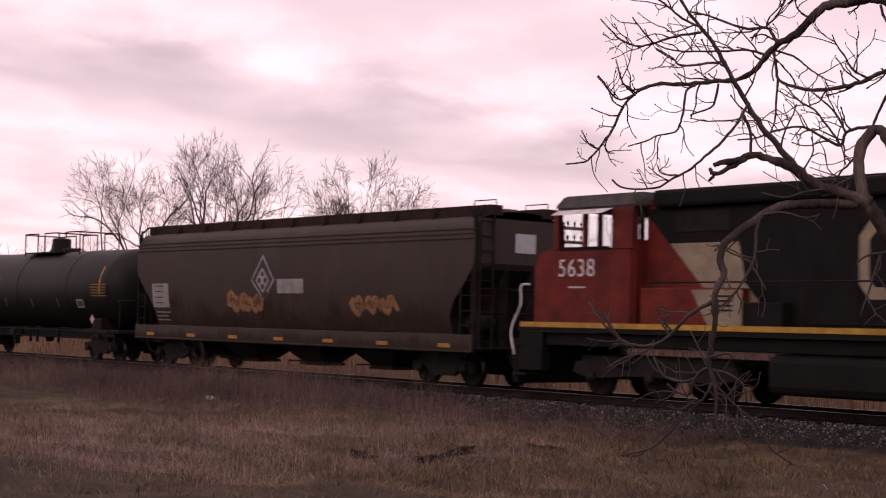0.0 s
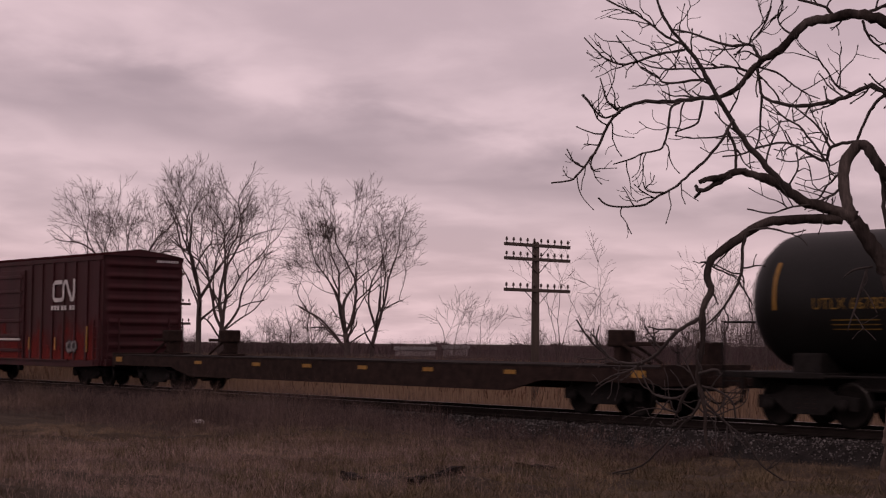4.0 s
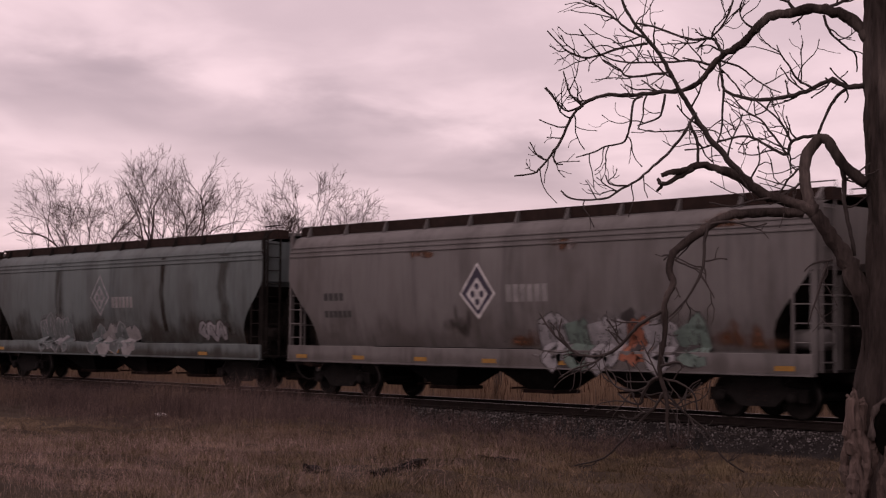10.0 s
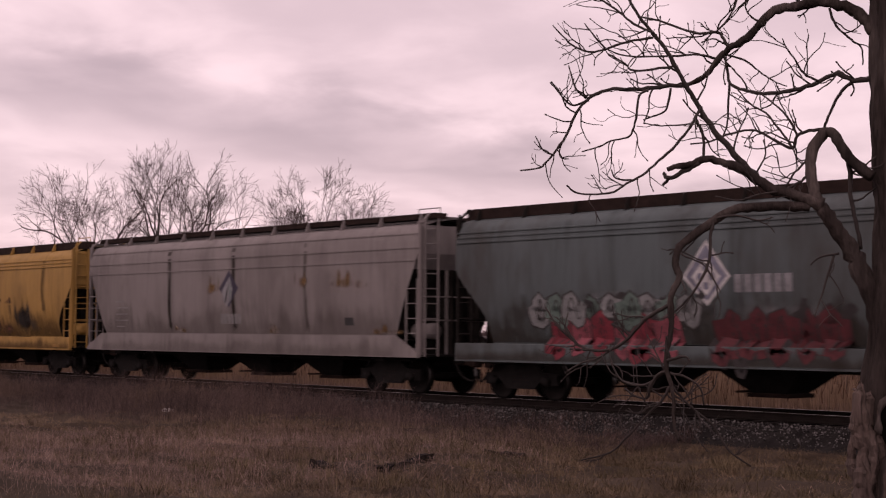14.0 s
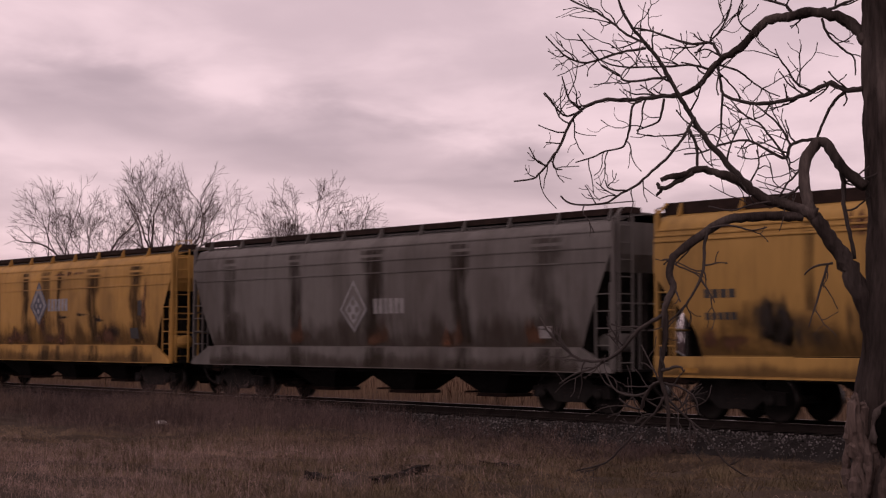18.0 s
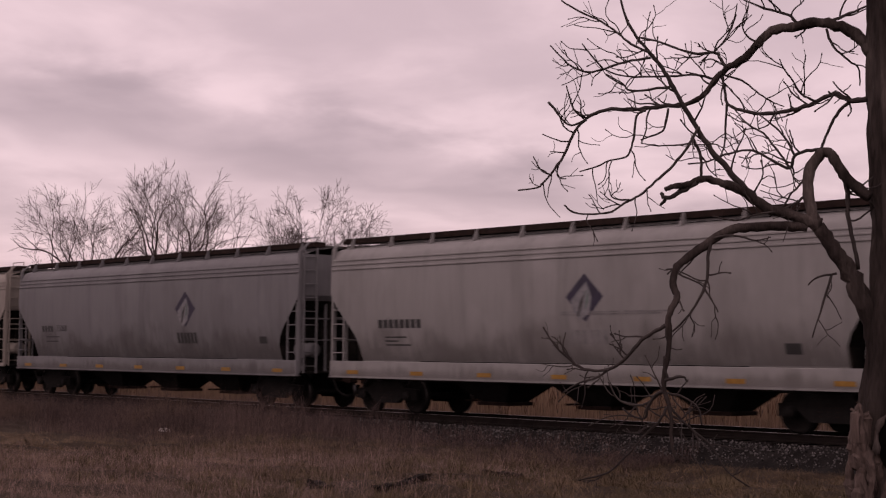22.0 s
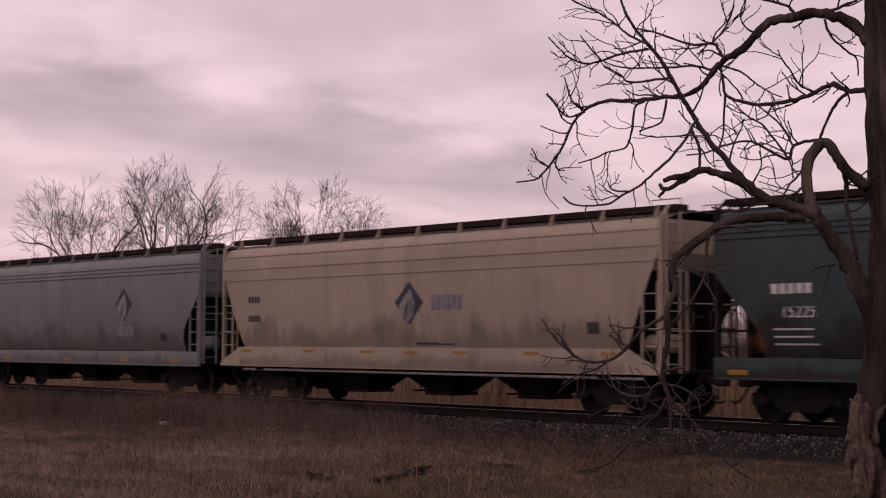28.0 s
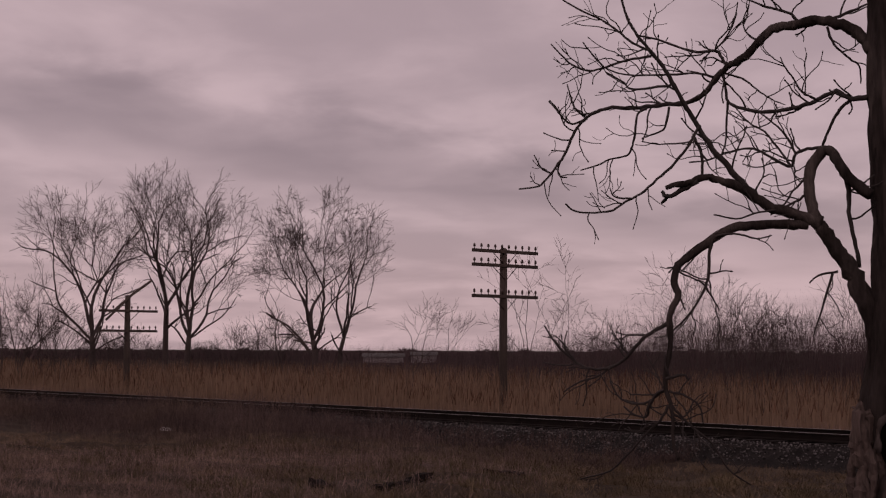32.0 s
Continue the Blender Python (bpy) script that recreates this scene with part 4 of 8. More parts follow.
bough(0.026, 0.010, 0.8, (-0.01, 0.00, 3.54), (-0.14, 0.05, 3.54), (-0.24, 0.08, 3.61), (-0.35, 0.14, 3.57), (-0.48, 0.17, 3.52), (-0.66, 0.24, 3.50), (-0.81, 0.29, 3.50), (-0.97, 0.32, 3.54), (-1.08, 0.35, 3.60), (-1.11, 0.41, 3.76), (-1.13, 0.45, 3.87))
bough(0.018, 0.013, 0.3, (-0.11, 0.05, 3.55), (-0.20, 0.09, 3.49), (-0.27, 0.11, 3.39), (-0.33, 0.11, 3.24), (-0.36, 0.15, 3.18))
bough(0.011, 0.005, 1, (-0.39, 0.14, 3.56), (-0.50, 0.11, 3.62), (-0.56, 0.05, 3.72), (-0.62, 0.01, 3.80), (-0.65, -0.03, 3.87))
bough(0.011, 0.007, 0.8, (-1.08, 0.35, 3.60), (-1.10, 0.39, 3.44), (-1.11, 0.45, 3.31), (-1.15, 0.47, 3.18))
bough(0.018, 0.007, 1, (-0.32, -0.08, 3.16), (-0.45, -0.07, 3.15), (-0.54, -0.04, 3.12), (-0.58, -0.01, 3.03), (-0.69, 0.00, 3.08), (-0.80, 0.02, 3.15), (-0.90, 0.02, 3.18), (-1.08, 0.02, 3.15), (-1.21, 0.04, 3.10), (-1.36, 0.06, 3.09))
bough(0.011, 0.006, 1, (-0.58, -0.01, 3.03), (-0.65, 0.03, 3.14), (-0.78, 0.05, 3.31), (-0.90, 0.08, 3.39), (-1.00, 0.13, 3.51))
bough(0.011, 0.006, 0.9, (-0.54, -0.04, 3.12), (-0.62, -0.06, 3.27), (-0.73, -0.04, 3.38), (-0.81, -0.03, 3.45))
bough(0.013, 0.006, 0.8, (-0.43, -0.16, 2.82), (-0.54, -0.20, 2.74), (-0.66, -0.24, 2.68), (-0.80, -0.27, 2.66), (-0.97, -0.32, 2.61), (-1.13, -0.37, 2.64))
bough(0.011, 0.006, 0.7, (-0.35, -0.11, 3.07), (-0.44, -0.09, 2.96), (-0.56, -0.11, 2.83), (-0.62, -0.12, 2.74), (-0.73, -0.12, 2.65))
bough(0.013, 0.006, 0.5, (-0.30, 0.08, 4.11), (-0.25, 0.12, 3.98), (-0.14, 0.16, 3.87), (-0.07, 0.21, 3.82), (-0.06, 0.26, 3.69))
bough(0.018, 0.007, 0.7, (-0.28, 0.08, 4.16), (-0.13, 0.05, 4.21), (0.02, -0.00, 4.26))
bough(0.018, 0.007, 1, (-0.52, 0.14, 4.17), (-0.60, 0.13, 4.25), (-0.77, 0.11, 4.30), (-0.94, 0.10, 4.38))
bough(0.010, 0.005, 1, (-0.82, 0.17, 4.04), (-0.91, 0.16, 4.10), (-0.94, 0.11, 4.19), (-0.89, 0.06, 4.31))
bough(0.010, 0.005, 1, (-1.13, 0.41, 3.85), (-0.97, 0.40, 3.79), (-0.86, 0.40, 3.70), (-0.75, 0.41, 3.62), (-0.64, 0.42, 3.57))
bough(0.048, 0.013, 0.12, (-0.45, -0.20, 2.56), (-0.66, -0.25, 2.57), (-0.86, -0.30, 2.56), (-1.02, -0.35, 2.53), (-1.19, -0.39, 2.42), (-1.33, -0.44, 2.31), (-1.39, -0.51, 2.23), (-1.40, -0.57, 2.11), (-1.37, -0.60, 2.03), (-1.41, -0.66, 1.92), (-1.42, -0.70, 1.84), (-1.41, -0.73, 1.70), (-1.43, -0.77, 1.53), (-1.44, -0.81, 1.37), (-1.40, -0.86, 1.25), (-1.37, -0.92, 1.13), (-1.37, -0.95, 0.98), (-1.32, -1.00, 0.86))
bough(0.020, 0.007, 0.7, (-1.42, -0.70, 1.83), (-1.51, -0.66, 1.78), (-1.63, -0.61, 1.71), (-1.74, -0.56, 1.59), (-1.85, -0.51, 1.51), (-2.01, -0.47, 1.48), (-2.16, -0.44, 1.53), (-2.33, -0.39, 1.68), (-2.42, -0.36, 1.81))
bough(0.011, 0.006, 0.8, (-1.86, -0.47, 1.51), (-1.99, -0.47, 1.43), (-2.12, -0.47, 1.39), (-2.25, -0.47, 1.31))
bough(0.009, 0.005, 0.6, (-2.16, -0.44, 1.53), (-2.25, -0.43, 1.65), (-2.24, -0.38, 1.77))
bough(0.018, 0.007, 0.8, (-1.14, -0.39, 2.48), (-1.16, -0.40, 2.33), (-1.17, -0.42, 2.16), (-1.23, -0.43, 2.01), (-1.29, -0.46, 1.91), (-1.37, -0.47, 1.82), (-1.43, -0.47, 1.77))
bough(0.009, 0.005, 0.5, (-1.19, -0.42, 2.10), (-1.12, -0.45, 1.99), (-1.08, -0.49, 1.92))
bough(0.018, 0.007, 0.5, (-1.43, -0.81, 1.42), (-1.36, -0.85, 1.44), (-1.29, -0.89, 1.45), (-1.26, -0.89, 1.41))
bough(0.015, 0.007, 1, (-1.43, -0.81, 1.35), (-1.51, -0.77, 1.31), (-1.57, -0.72, 1.22), (-1.60, -0.67, 1.14), (-1.70, -0.65, 1.16), (-1.77, -0.62, 1.21))
bough(0.013, 0.006, 1, (-1.42, -0.77, 1.33), (-1.30, -0.77, 1.30), (-1.20, -0.75, 1.22), (-1.18, -0.74, 1.10))
bough(0.015, 0.006, 0.8, (-1.42, -0.72, 1.24), (-1.49, -0.69, 1.12), (-1.58, -0.64, 1.04), (-1.75, -0.59, 0.86), (-1.89, -0.53, 0.73), (-2.12, -0.48, 0.66))
bough(0.013, 0.006, 0.9, (-1.41, -0.72, 1.23), (-1.28, -0.70, 1.09), (-1.13, -0.65, 0.96), (-1.01, -0.62, 0.77), (-0.86, -0.58, 0.66))
bough(0.013, 0.006, 1, (-1.45, -0.77, 1.34), (-1.61, -0.72, 1.24), (-1.78, -0.69, 1.27), (-1.87, -0.66, 1.40))
bough(0.011, 0.006, 1, (-1.41, -0.69, 1.17), (-1.31, -0.71, 1.12), (-1.22, -0.70, 1.02), (-1.21, -0.70, 0.92))
bough(0.011, 0.006, 0.5, (-0.24, -0.11, 2.22), (-0.38, -0.13, 2.19), (-0.45, -0.12, 2.13))
bough(0.011, 0.005, 0.5, (-0.28, -0.11, 2.20), (-0.36, -0.14, 1.93), (-0.42, -0.18, 1.74))
bough(0.011, 0.005, 0.3, (-1.14, -0.39, 2.47), (-0.98, -0.42, 2.49), (-0.81, -0.45, 2.45), (-0.70, -0.47, 2.47))
tagged(part("twig_growth", crown_twigs, TWIG, walnut, "fine crooked leafless twigs", smooth=True), kind="stuff")


# ---- far bare trees: limbs that fork again and again at narrow angles until they fill a domed crown ----
def bare_tree(name, label, x, y, height, width, seed, low=0.3, limbs=5, lean=0.0, tip=0.0075, trunk_r=0.17, group="bare trees behind the reeds", stems=1, levels=8, first=1.75):
    rng = np.random.default_rng(seed)
    rnd = random.Random(seed)
    z0 = float(ground_z(np.array(x), np.array(y)))
    tree = thing(name, label, "tree", group, at=pose(x, y, z0))
    base = height * low
    foot = base * 0.75
    crown = Geo()
    phase = rnd.uniform(0, 6)

    def axis(z):
        k = max(0.0, z) / height
        return lean * height * k * (0.4 + 0.6 * k)

    def inside(p):
        k = (p.z - foot) / (height - foot)
        if k >= 1 or k < -0.1:
            return False
        k = max(k, 0.03)
        a = math.atan2(p.y, p.x - axis(p.z))
        wide = width / 2 * 1.17 * k ** 0.42 * math.sqrt(1 - k ** 2.6) * (1 + 0.12 * math.sin(3 * a + phase) + 0.08 * math.sin(5 * a + 7 * k + phase))
        return math.hypot(p.x - axis(p.z), p.y) < wide

    def gauss(w):
        return Vector((rnd.gauss(0, w), rnd.gauss(0, w), rnd.gauss(0, w)))

    def aside(d, angle, away=None):
        n = d.cross(gauss(1.0))
        if away is not None:
            n = away - d * away.dot(d) + gauss(0.25)
        n.normalize()
        return (d * math.cos(radians(angle)) + n * math.sin(radians(angle))).normalized()

    def emit(pts, rad, kind):
        if kind == "limb":
            part("limb", Geo().tube(pts, rad, 7, cap=False), FARBARK, tree, smooth=True)
        else:
            crown.tube(pts, rad, 4 if rad[0] > 0.025 else 3, cap=False)

    def twiglet(p, d):
        ln = rnd.uniform(0.25, 0.55)
        e = (d + gauss(0.25)).normalized()
        q = p + d * ln * 0.5
        crown.tube([p, q, q + e * ln * 0.5], [tip, tip, tip * 0.7], 3, cap=False)

    def grow(p, d, r, ln, level, kind=""):
        """One stretch of branch, then its fork."""
        n = 4 if ln > 0.9 else 3
        pts, rad = [p], [r]
        ok = True
        for i in range(n):
            out = Vector((p.x - axis(p.z), p.y, 0))
            d = (d + gauss(0.12) + out * 0.012 + Vector((0, 0, 0.045))).normalized()
            p = p + d * (ln / n)
            pts.append(p)
            rad.append(max(tip, r * (1 - 0.13 * (i + 1) / n)))
            ok = inside(p)
            if not ok:
                break
            if r < 0.06 and rnd.random() < 0.3:
                twiglet(p, aside(d, rnd.uniform(30, 62)))
        emit(pts, rad, kind)
        r = rad[-1]
        if not ok or level >= levels or ln < 0.24:
            for _ in range(2):
                twiglet(p, aside(d, rnd.uniform(8, 40)))
            return
        turn = aside(d, 90)
        grow(p, aside(d, rnd.uniform(8, 20), turn), max(tip, r * 0.87), ln * rnd.uniform(0.8, 0.95), level + 1, "limb" if kind and r > 0.045 else "")
        grow(p, aside(d, rnd.uniform(26, 46), -turn), max(tip, r * rnd.uniform(0.55, 0.72)), ln * rnd.uniform(0.66, 0.9), level + 1)
        if rnd.random() < 0.16:
            grow(p, aside(d, rnd.uniform(35, 60)), max(tip, r * 0.45), ln * 0.6, level + 2)

    for s_ in range(stems):
        b = math.tau * s_ / stems + rnd.uniform(-0.4, 0.4)
        off = 0.22 if stems > 1 else 0.0
        r0 = trunk_r / (1.0 if stems == 1 else 1.4)
        p0 = Vector((off * math.cos(b), off * math.sin(b), -0.25))
        p1 = Vector((off * 2.6 * math.cos(b) + axis(base), off * 2.6 * math.sin(b), base))
        bow = Vector((rnd.gauss(0, 0.06), rnd.gauss(0, 0.06), 0))
        knots = [p0, p0.lerp(p1, 0.12), p0.lerp(p1, 0.5) + bow, p0.lerp(p1, 0.8) + bow, p1]
        part("trunk", Geo().tube(knots, [r0 * 1.35, r0 * 1.1, r0, r0 * 0.95, r0 * 0.85], 10), FARBARK, tree, smooth=True)
        per = max(2, limbs // stems)
        for i in range(per):
            a = i * 2.4 + seed + s_ * 1.3
            tilt = (6, 22, 30, 38, 46, 54, 60, 64, 66)[min(i, 8)] * (1.0 if stems == 1 else 0.85)
            at = p0.lerp(p1, 1.0 if i < 3 else rnd.uniform(0.72, 0.98))
            d = Vector((math.cos(a) * math.sin(radians(tilt)) + lean, math.sin(a) * math.sin(radians(tilt)), math.cos(radians(tilt)))).normalized()
            grow(at, d, r0 * (0.72, 0.6, 0.55, 0.46, 0.4, 0.34, 0.3, 0.26, 0.24)[min(i, 8)], first * rnd.uniform(0.8, 1.1), 0 if i < 5 else 1, "limb")
    part("crown", crown, FARBARK, tree, "open crown of fine bare twigs", smooth=True)
    return tree


def at_az(az, d):
    a = radians(az)
    return -d * math.sin(a), -26.85 + d * math.cos(a)


TALL = "tall leafless tree with an open rounded crown"
LOW = "low spreading leafless tree"
bare_tree("bare_tree", TALL, *at_az(61.45, 88), 13.1, 8.0, 3, 0.24, 9, lean=-0.05)
bare_tree("bare_tree", TALL, *at_az(58.85, 91), 15.0, 6.4, 6, 0.34, 6, trunk_r=0.16, levels=7, first=1.95)
bare_tree("bare_tree", "leafless tree forking low into spreading limbs", *at_az(58.1, 89), 13.2, 7.8, 12, 0.25, 7, lean=0.12, levels=7, first=1.95)
bare_tree("bare_tree", TALL, *at_az(53.5, 85), 12.2, 7.6, 9, 0.25, 9)
bare_tree("bare_tree", "slender leaning leafless tree", *at_az(52.5, 86), 10.8, 4.4, 14, 0.3, 5, lean=0.17, trunk_r=0.12, levels=7)
bare_tree("bare_tree", LOW, *at_az(64.3, 92), 7.6, 7.4, 23, 0.12, 9, stems=3, trunk_r=0.10, levels=5, first=1.4)
bare_tree("bare_tree", LOW, *at_az(66.0, 96), 6.6, 7.4, 25, 0.12, 9, stems=3, trunk_r=0.10, levels=5, first=1.25)
bare_tree("bare_tree", LOW, *at_az(62.8, 90), 6.2, 5.4, 26, 0.12, 9, stems=3, trunk_r=0.09, levels=4, first=1.2)
bare_tree("bare_tree", LOW, *at_az(54.9, 88), 5.8, 5.4, 27, 0.12, 9, stems=3, trunk_r=0.09, levels=4, first=1.15)
SAPLING = "thin leafless sapling among the brush"


def saplings(rows):
    for az, d, h, w, seed in rows:
        bare_tree("sapling", SAPLING, *at_az(az, d), h, w, seed, 0.12, 4, tip=0.0055, trunk_r=0.05, group="saplings in the brush", stems=2, levels=5, first=h * 0.19)


saplings([(31.8, 60, 5.6, 3.2, 52), (33.6, 60, 6, 3, 50), (34.9, 58, 6.5, 2.6, 49), (35.6, 66, 4.9, 3.4, 57), (36.3, 62, 5.8, 3, 48), (37.4, 60, 5.6, 3.2, 47), (38, 66, 4.8, 3.4, 56), (38.7, 60, 6.3, 3.2, 46), (39.7, 58, 6.8, 3.6, 45), (40.6, 64, 5, 2.8, 54), (41.4, 60, 5.8, 2.4, 43)])
saplings([(32.6, 52, 4.2, 2.6, 81), (34.2, 50, 4.0, 2.8, 82), (35.3, 54, 4.6, 2.4, 83), (36.8, 50, 3.9, 2.6, 84), (38.2, 52, 4.4, 2.6, 85), (39.2, 50, 3.8, 2.8, 86), (40.2, 54, 4.4, 2.4, 87), (41.0, 50, 3.8, 2.6, 88), (42.1, 53, 4.2, 2.4, 89), (43.0, 54, 3.6, 2.2, 90), (44.5, 56, 3.4, 2.2, 91)])
saplings([(42.6, 62, 4.8, 2.6, 42), (43.3, 66, 4.6, 2.6, 53), (44, 63, 5.2, 2.4, 41), (44.9, 60, 7, 3, 40), (45.9, 60, 7.4, 2.8, 39), (46.8, 66, 4.4, 2.6, 55), (47.9, 64, 5, 2.2, 44), (48.6, 62, 6, 2.6, 38), (49.4, 62, 5.4, 2.4, 37), (50.6, 72, 3.7, 1.8, 36), (55.6, 92, 3.8, 3.6, 75)])
saplings([(56.6, 92, 4.2, 4, 34), (57.5, 96, 3.8, 3.6, 29), (59.6, 96, 4, 3.4, 30), (60.2, 80, 3.8, 3, 32), (60.9, 87, 4, 3.4, 72), (62.2, 86, 4.6, 3.6, 71), (63.6, 84, 4.8, 3.4, 70), (65, 84, 5, 3.6, 73), (66.2, 86, 4.6, 3.6, 74)])


# ---- telegraph poles ----
def pole_arm(pole, y, z, half, droop=0.0, pins=10):
    arm = part("crossarm", Geo().box(-0.05, 0.05, -half, half, -0.055, 0.055, 0.01), POLEWOOD, pole, at=pose(0.1, y, z, droop))
    pin = Geo().cyl((0, 0, 0), (0, 0, 0.09), 0.014, 6).mesh("pin", RUSTIRON)
    cup = Geo().tube([(0, 0, 0.07), (0, 0, 0.1), (0, 0, 0.16), (0, 0, 0.19)], [0.036, 0.042, 0.034, 0.015], 8).mesh("insulator", INSULATOR, True)
    for i in range(pins):
        t = -half + 0.08 + (2 * half - 0.16) * i / (pins - 1)
        if abs(t) < 0.12:
            continue
        part("pin", pin, RUSTIRON, arm, at=pose(0, t, 0.05))
        part("insulator", cup, INSULATOR, arm, at=pose(0, t, 0.05))
    for s in (-1, 1):
        part("brace", Geo().tube([(0.07, y + s * 0.55, z - 0.04), (0.12, y, z - 0.5)], 0.015, 4), RUSTIRON, pole)


def telegraph_pole(x, y, top, arms, label, broken=False):
    z0 = float(ground_z(np.array(x), np.array(y)))
    p = thing("telegraph_pole", label, "telegraph pole", "telegraph poles along the line", at=pose(x, y, z0, 0, 0, 0))
    h = top - z0
    part("post", Geo().tube([(0, 0, -0.3), (0, 0, h * 0.5), (0.0, 0.0, h - 0.05), (0, 0, h)], [0.155, 0.14, 0.125, 0.08], 12), POLEWOOD, p, smooth=True)
    for z in arms:
        pole_arm(p, 0.0, z - z0, 1.5)
    if broken:
        part("broken_crossarm", Geo().tube([(0.1, -1.15, h - 1.15), (0.1, 0.2, h + 0.05), (0.1, 1.2, h + 0.72)], 0.06, 4), POLEWOOD, p, "loose crossarm hanging askew")
    return p


telegraph_pole(-37.74, 9.0, 5.06, (4.93, 4.46, 3.42), "weathered telegraph pole with three crossarms of insulators")
telegraph_pole(-62.7, 9.0, 4.06, (3.33, 2.42), "leaning telegraph pole with two crossarms and one hanging askew", True)


# ---- scattered things on the ground ----
def old_tie(x, y, length, turn, tilt, label):
    rng = random.Random(int(x * 10))
    g = Geo()
    rows = []
    for i in range(9):
        t = -length / 2 + length * i / 8
        k = rng.uniform(0.6, 1.1)
        rows.append([(t + rng.uniform(-0.03, 0.03) * (i in (0, 8)), 0.085 * k * a + rng.uniform(-0.03, 0.03), 0.06 * k * b + rng.uniform(-0.022, 0.022)) for a, b in ((-1, -1), (-0.2, -1.05), (1, -1), (1.05, 0), (1, 1), (0.1, 1.05), (-1, 1), (-1.05, 0.1), (-1, -1))])
    g.sheet(rows)
    g.f.append(tuple(range(8)))
    g.f.append(tuple(8 * 9 + j for j in range(8)))
    ob = part("discarded_sleeper", g, OLDTIE, None, at=pose(x, y, float(ground_z(np.array(x), np.array(y))) + 0.02, 0, tilt, turn))
    tagged(ob, label, "sleeper", "discarded sleepers")


old_tie(-17.86, -11.92, 1.50, 109, -4, "rotten dark railway sleeper lying in the grass")
old_tie(-18.29, -13.14, 0.50, -7, 6, "short broken piece of dark sleeper in the grass")
old_tie(-19.42, -8.38, 0.72, 36, 5, "short dark sleeper end half buried in straw")
old_tie(-22.18, -10.88, 0.34, 97, 5, "stub of rotten sleeper in the grass")
rock = Geo()
bm_ = bmesh.new()
bmesh.ops.create_icosphere(bm_, subdivisions=2, radius=0.14)
for v_ in bm_.verts:
    v_.co = Vector((v_.co.x * 1.4, v_.co.y, v_.co.z * 0.6)) * (1 + 0.25 * noise.noise(v_.co * 9))
bm_.verts.ensure_lookup_table()
rock.add([v.co for v in bm_.verts], [[v.index for v in f.verts] for f in bm_.faces])
bm_.free()
tagged(part("pale_stone", rock, WHITEROCK, None, at=pose(-35.27, -5.48, -0.51)), "pale stone lying in the weeds", "stone")


def brush_pile(x, y, size, seed):
    rng = random.Random(seed)
    g = Geo()
    for _ in range(40):
        a, b = rng.uniform(0, math.tau), rng.uniform(0.2, 1)
        p = Vector((rng.gauss(0, size * 0.4), rng.gauss(0, size * 0.3), 0.0))
        q = p + Vector((math.cos(a) * size * 0.7, math.sin(a) * size * 0.5, size * b * 0.7))
        g.tube([p, p.lerp(q, 0.5) + Vector((0, 0, 0.05)), q], [0.02, 0.015, 0.008], 4)
    tagged(part("brush_pile", g, OLDTIE, None, at=pose(x, y, float(ground_z(np.array(x), np.array(y))) - 0.02)), "small heap of dark dead sticks beyond the rails", "brush pile", "brush piles")


for i_, (x_, y_, s_) in enumerate(((-29.5, 3.4, 0.5), (-18.6, 3.6, 0.5), (-23.4, 3.8, 0.4), (-39.5, 3.6, 0.4), (-46.0, 3.8, 0.4))):
    brush_pile(x_, y_, s_, 60 + i_)


def far_shed(az, d, w, h, label):
    x, y = at_az(az, d)
    z = float(ground_z(np.array(x), np.array(y)))
    b = thing("far_shed", label, "building", "far farm buildings", at=pose(x, y, z, 0, 0, az))
    part("wall", Geo().box(-w / 2, w / 2, -3, 3, 0, h), BUILDING, b)
    part("roof", Geo().add([(-w / 2 - .3, -3.4, h), (w / 2 + .3, -3.4, h), (w / 2 + .3, 3.4, h), (-w / 2 - .3, 3.4, h), (-w / 2 - .3, 0, h + 0.7), (w / 2 + .3, 0, h + 0.7)], [(0, 1, 5, 4), (2, 3, 4, 5), (0, 4, 3), (1, 2, 5), (0, 3, 2, 1)]), ROOFGREY, b)


far_shed(50.9, 310, 8, 1.3, "distant low farm shed with a grey roof")
far_shed(49.4, 310, 5, 1.5, "distant small pale farm building")


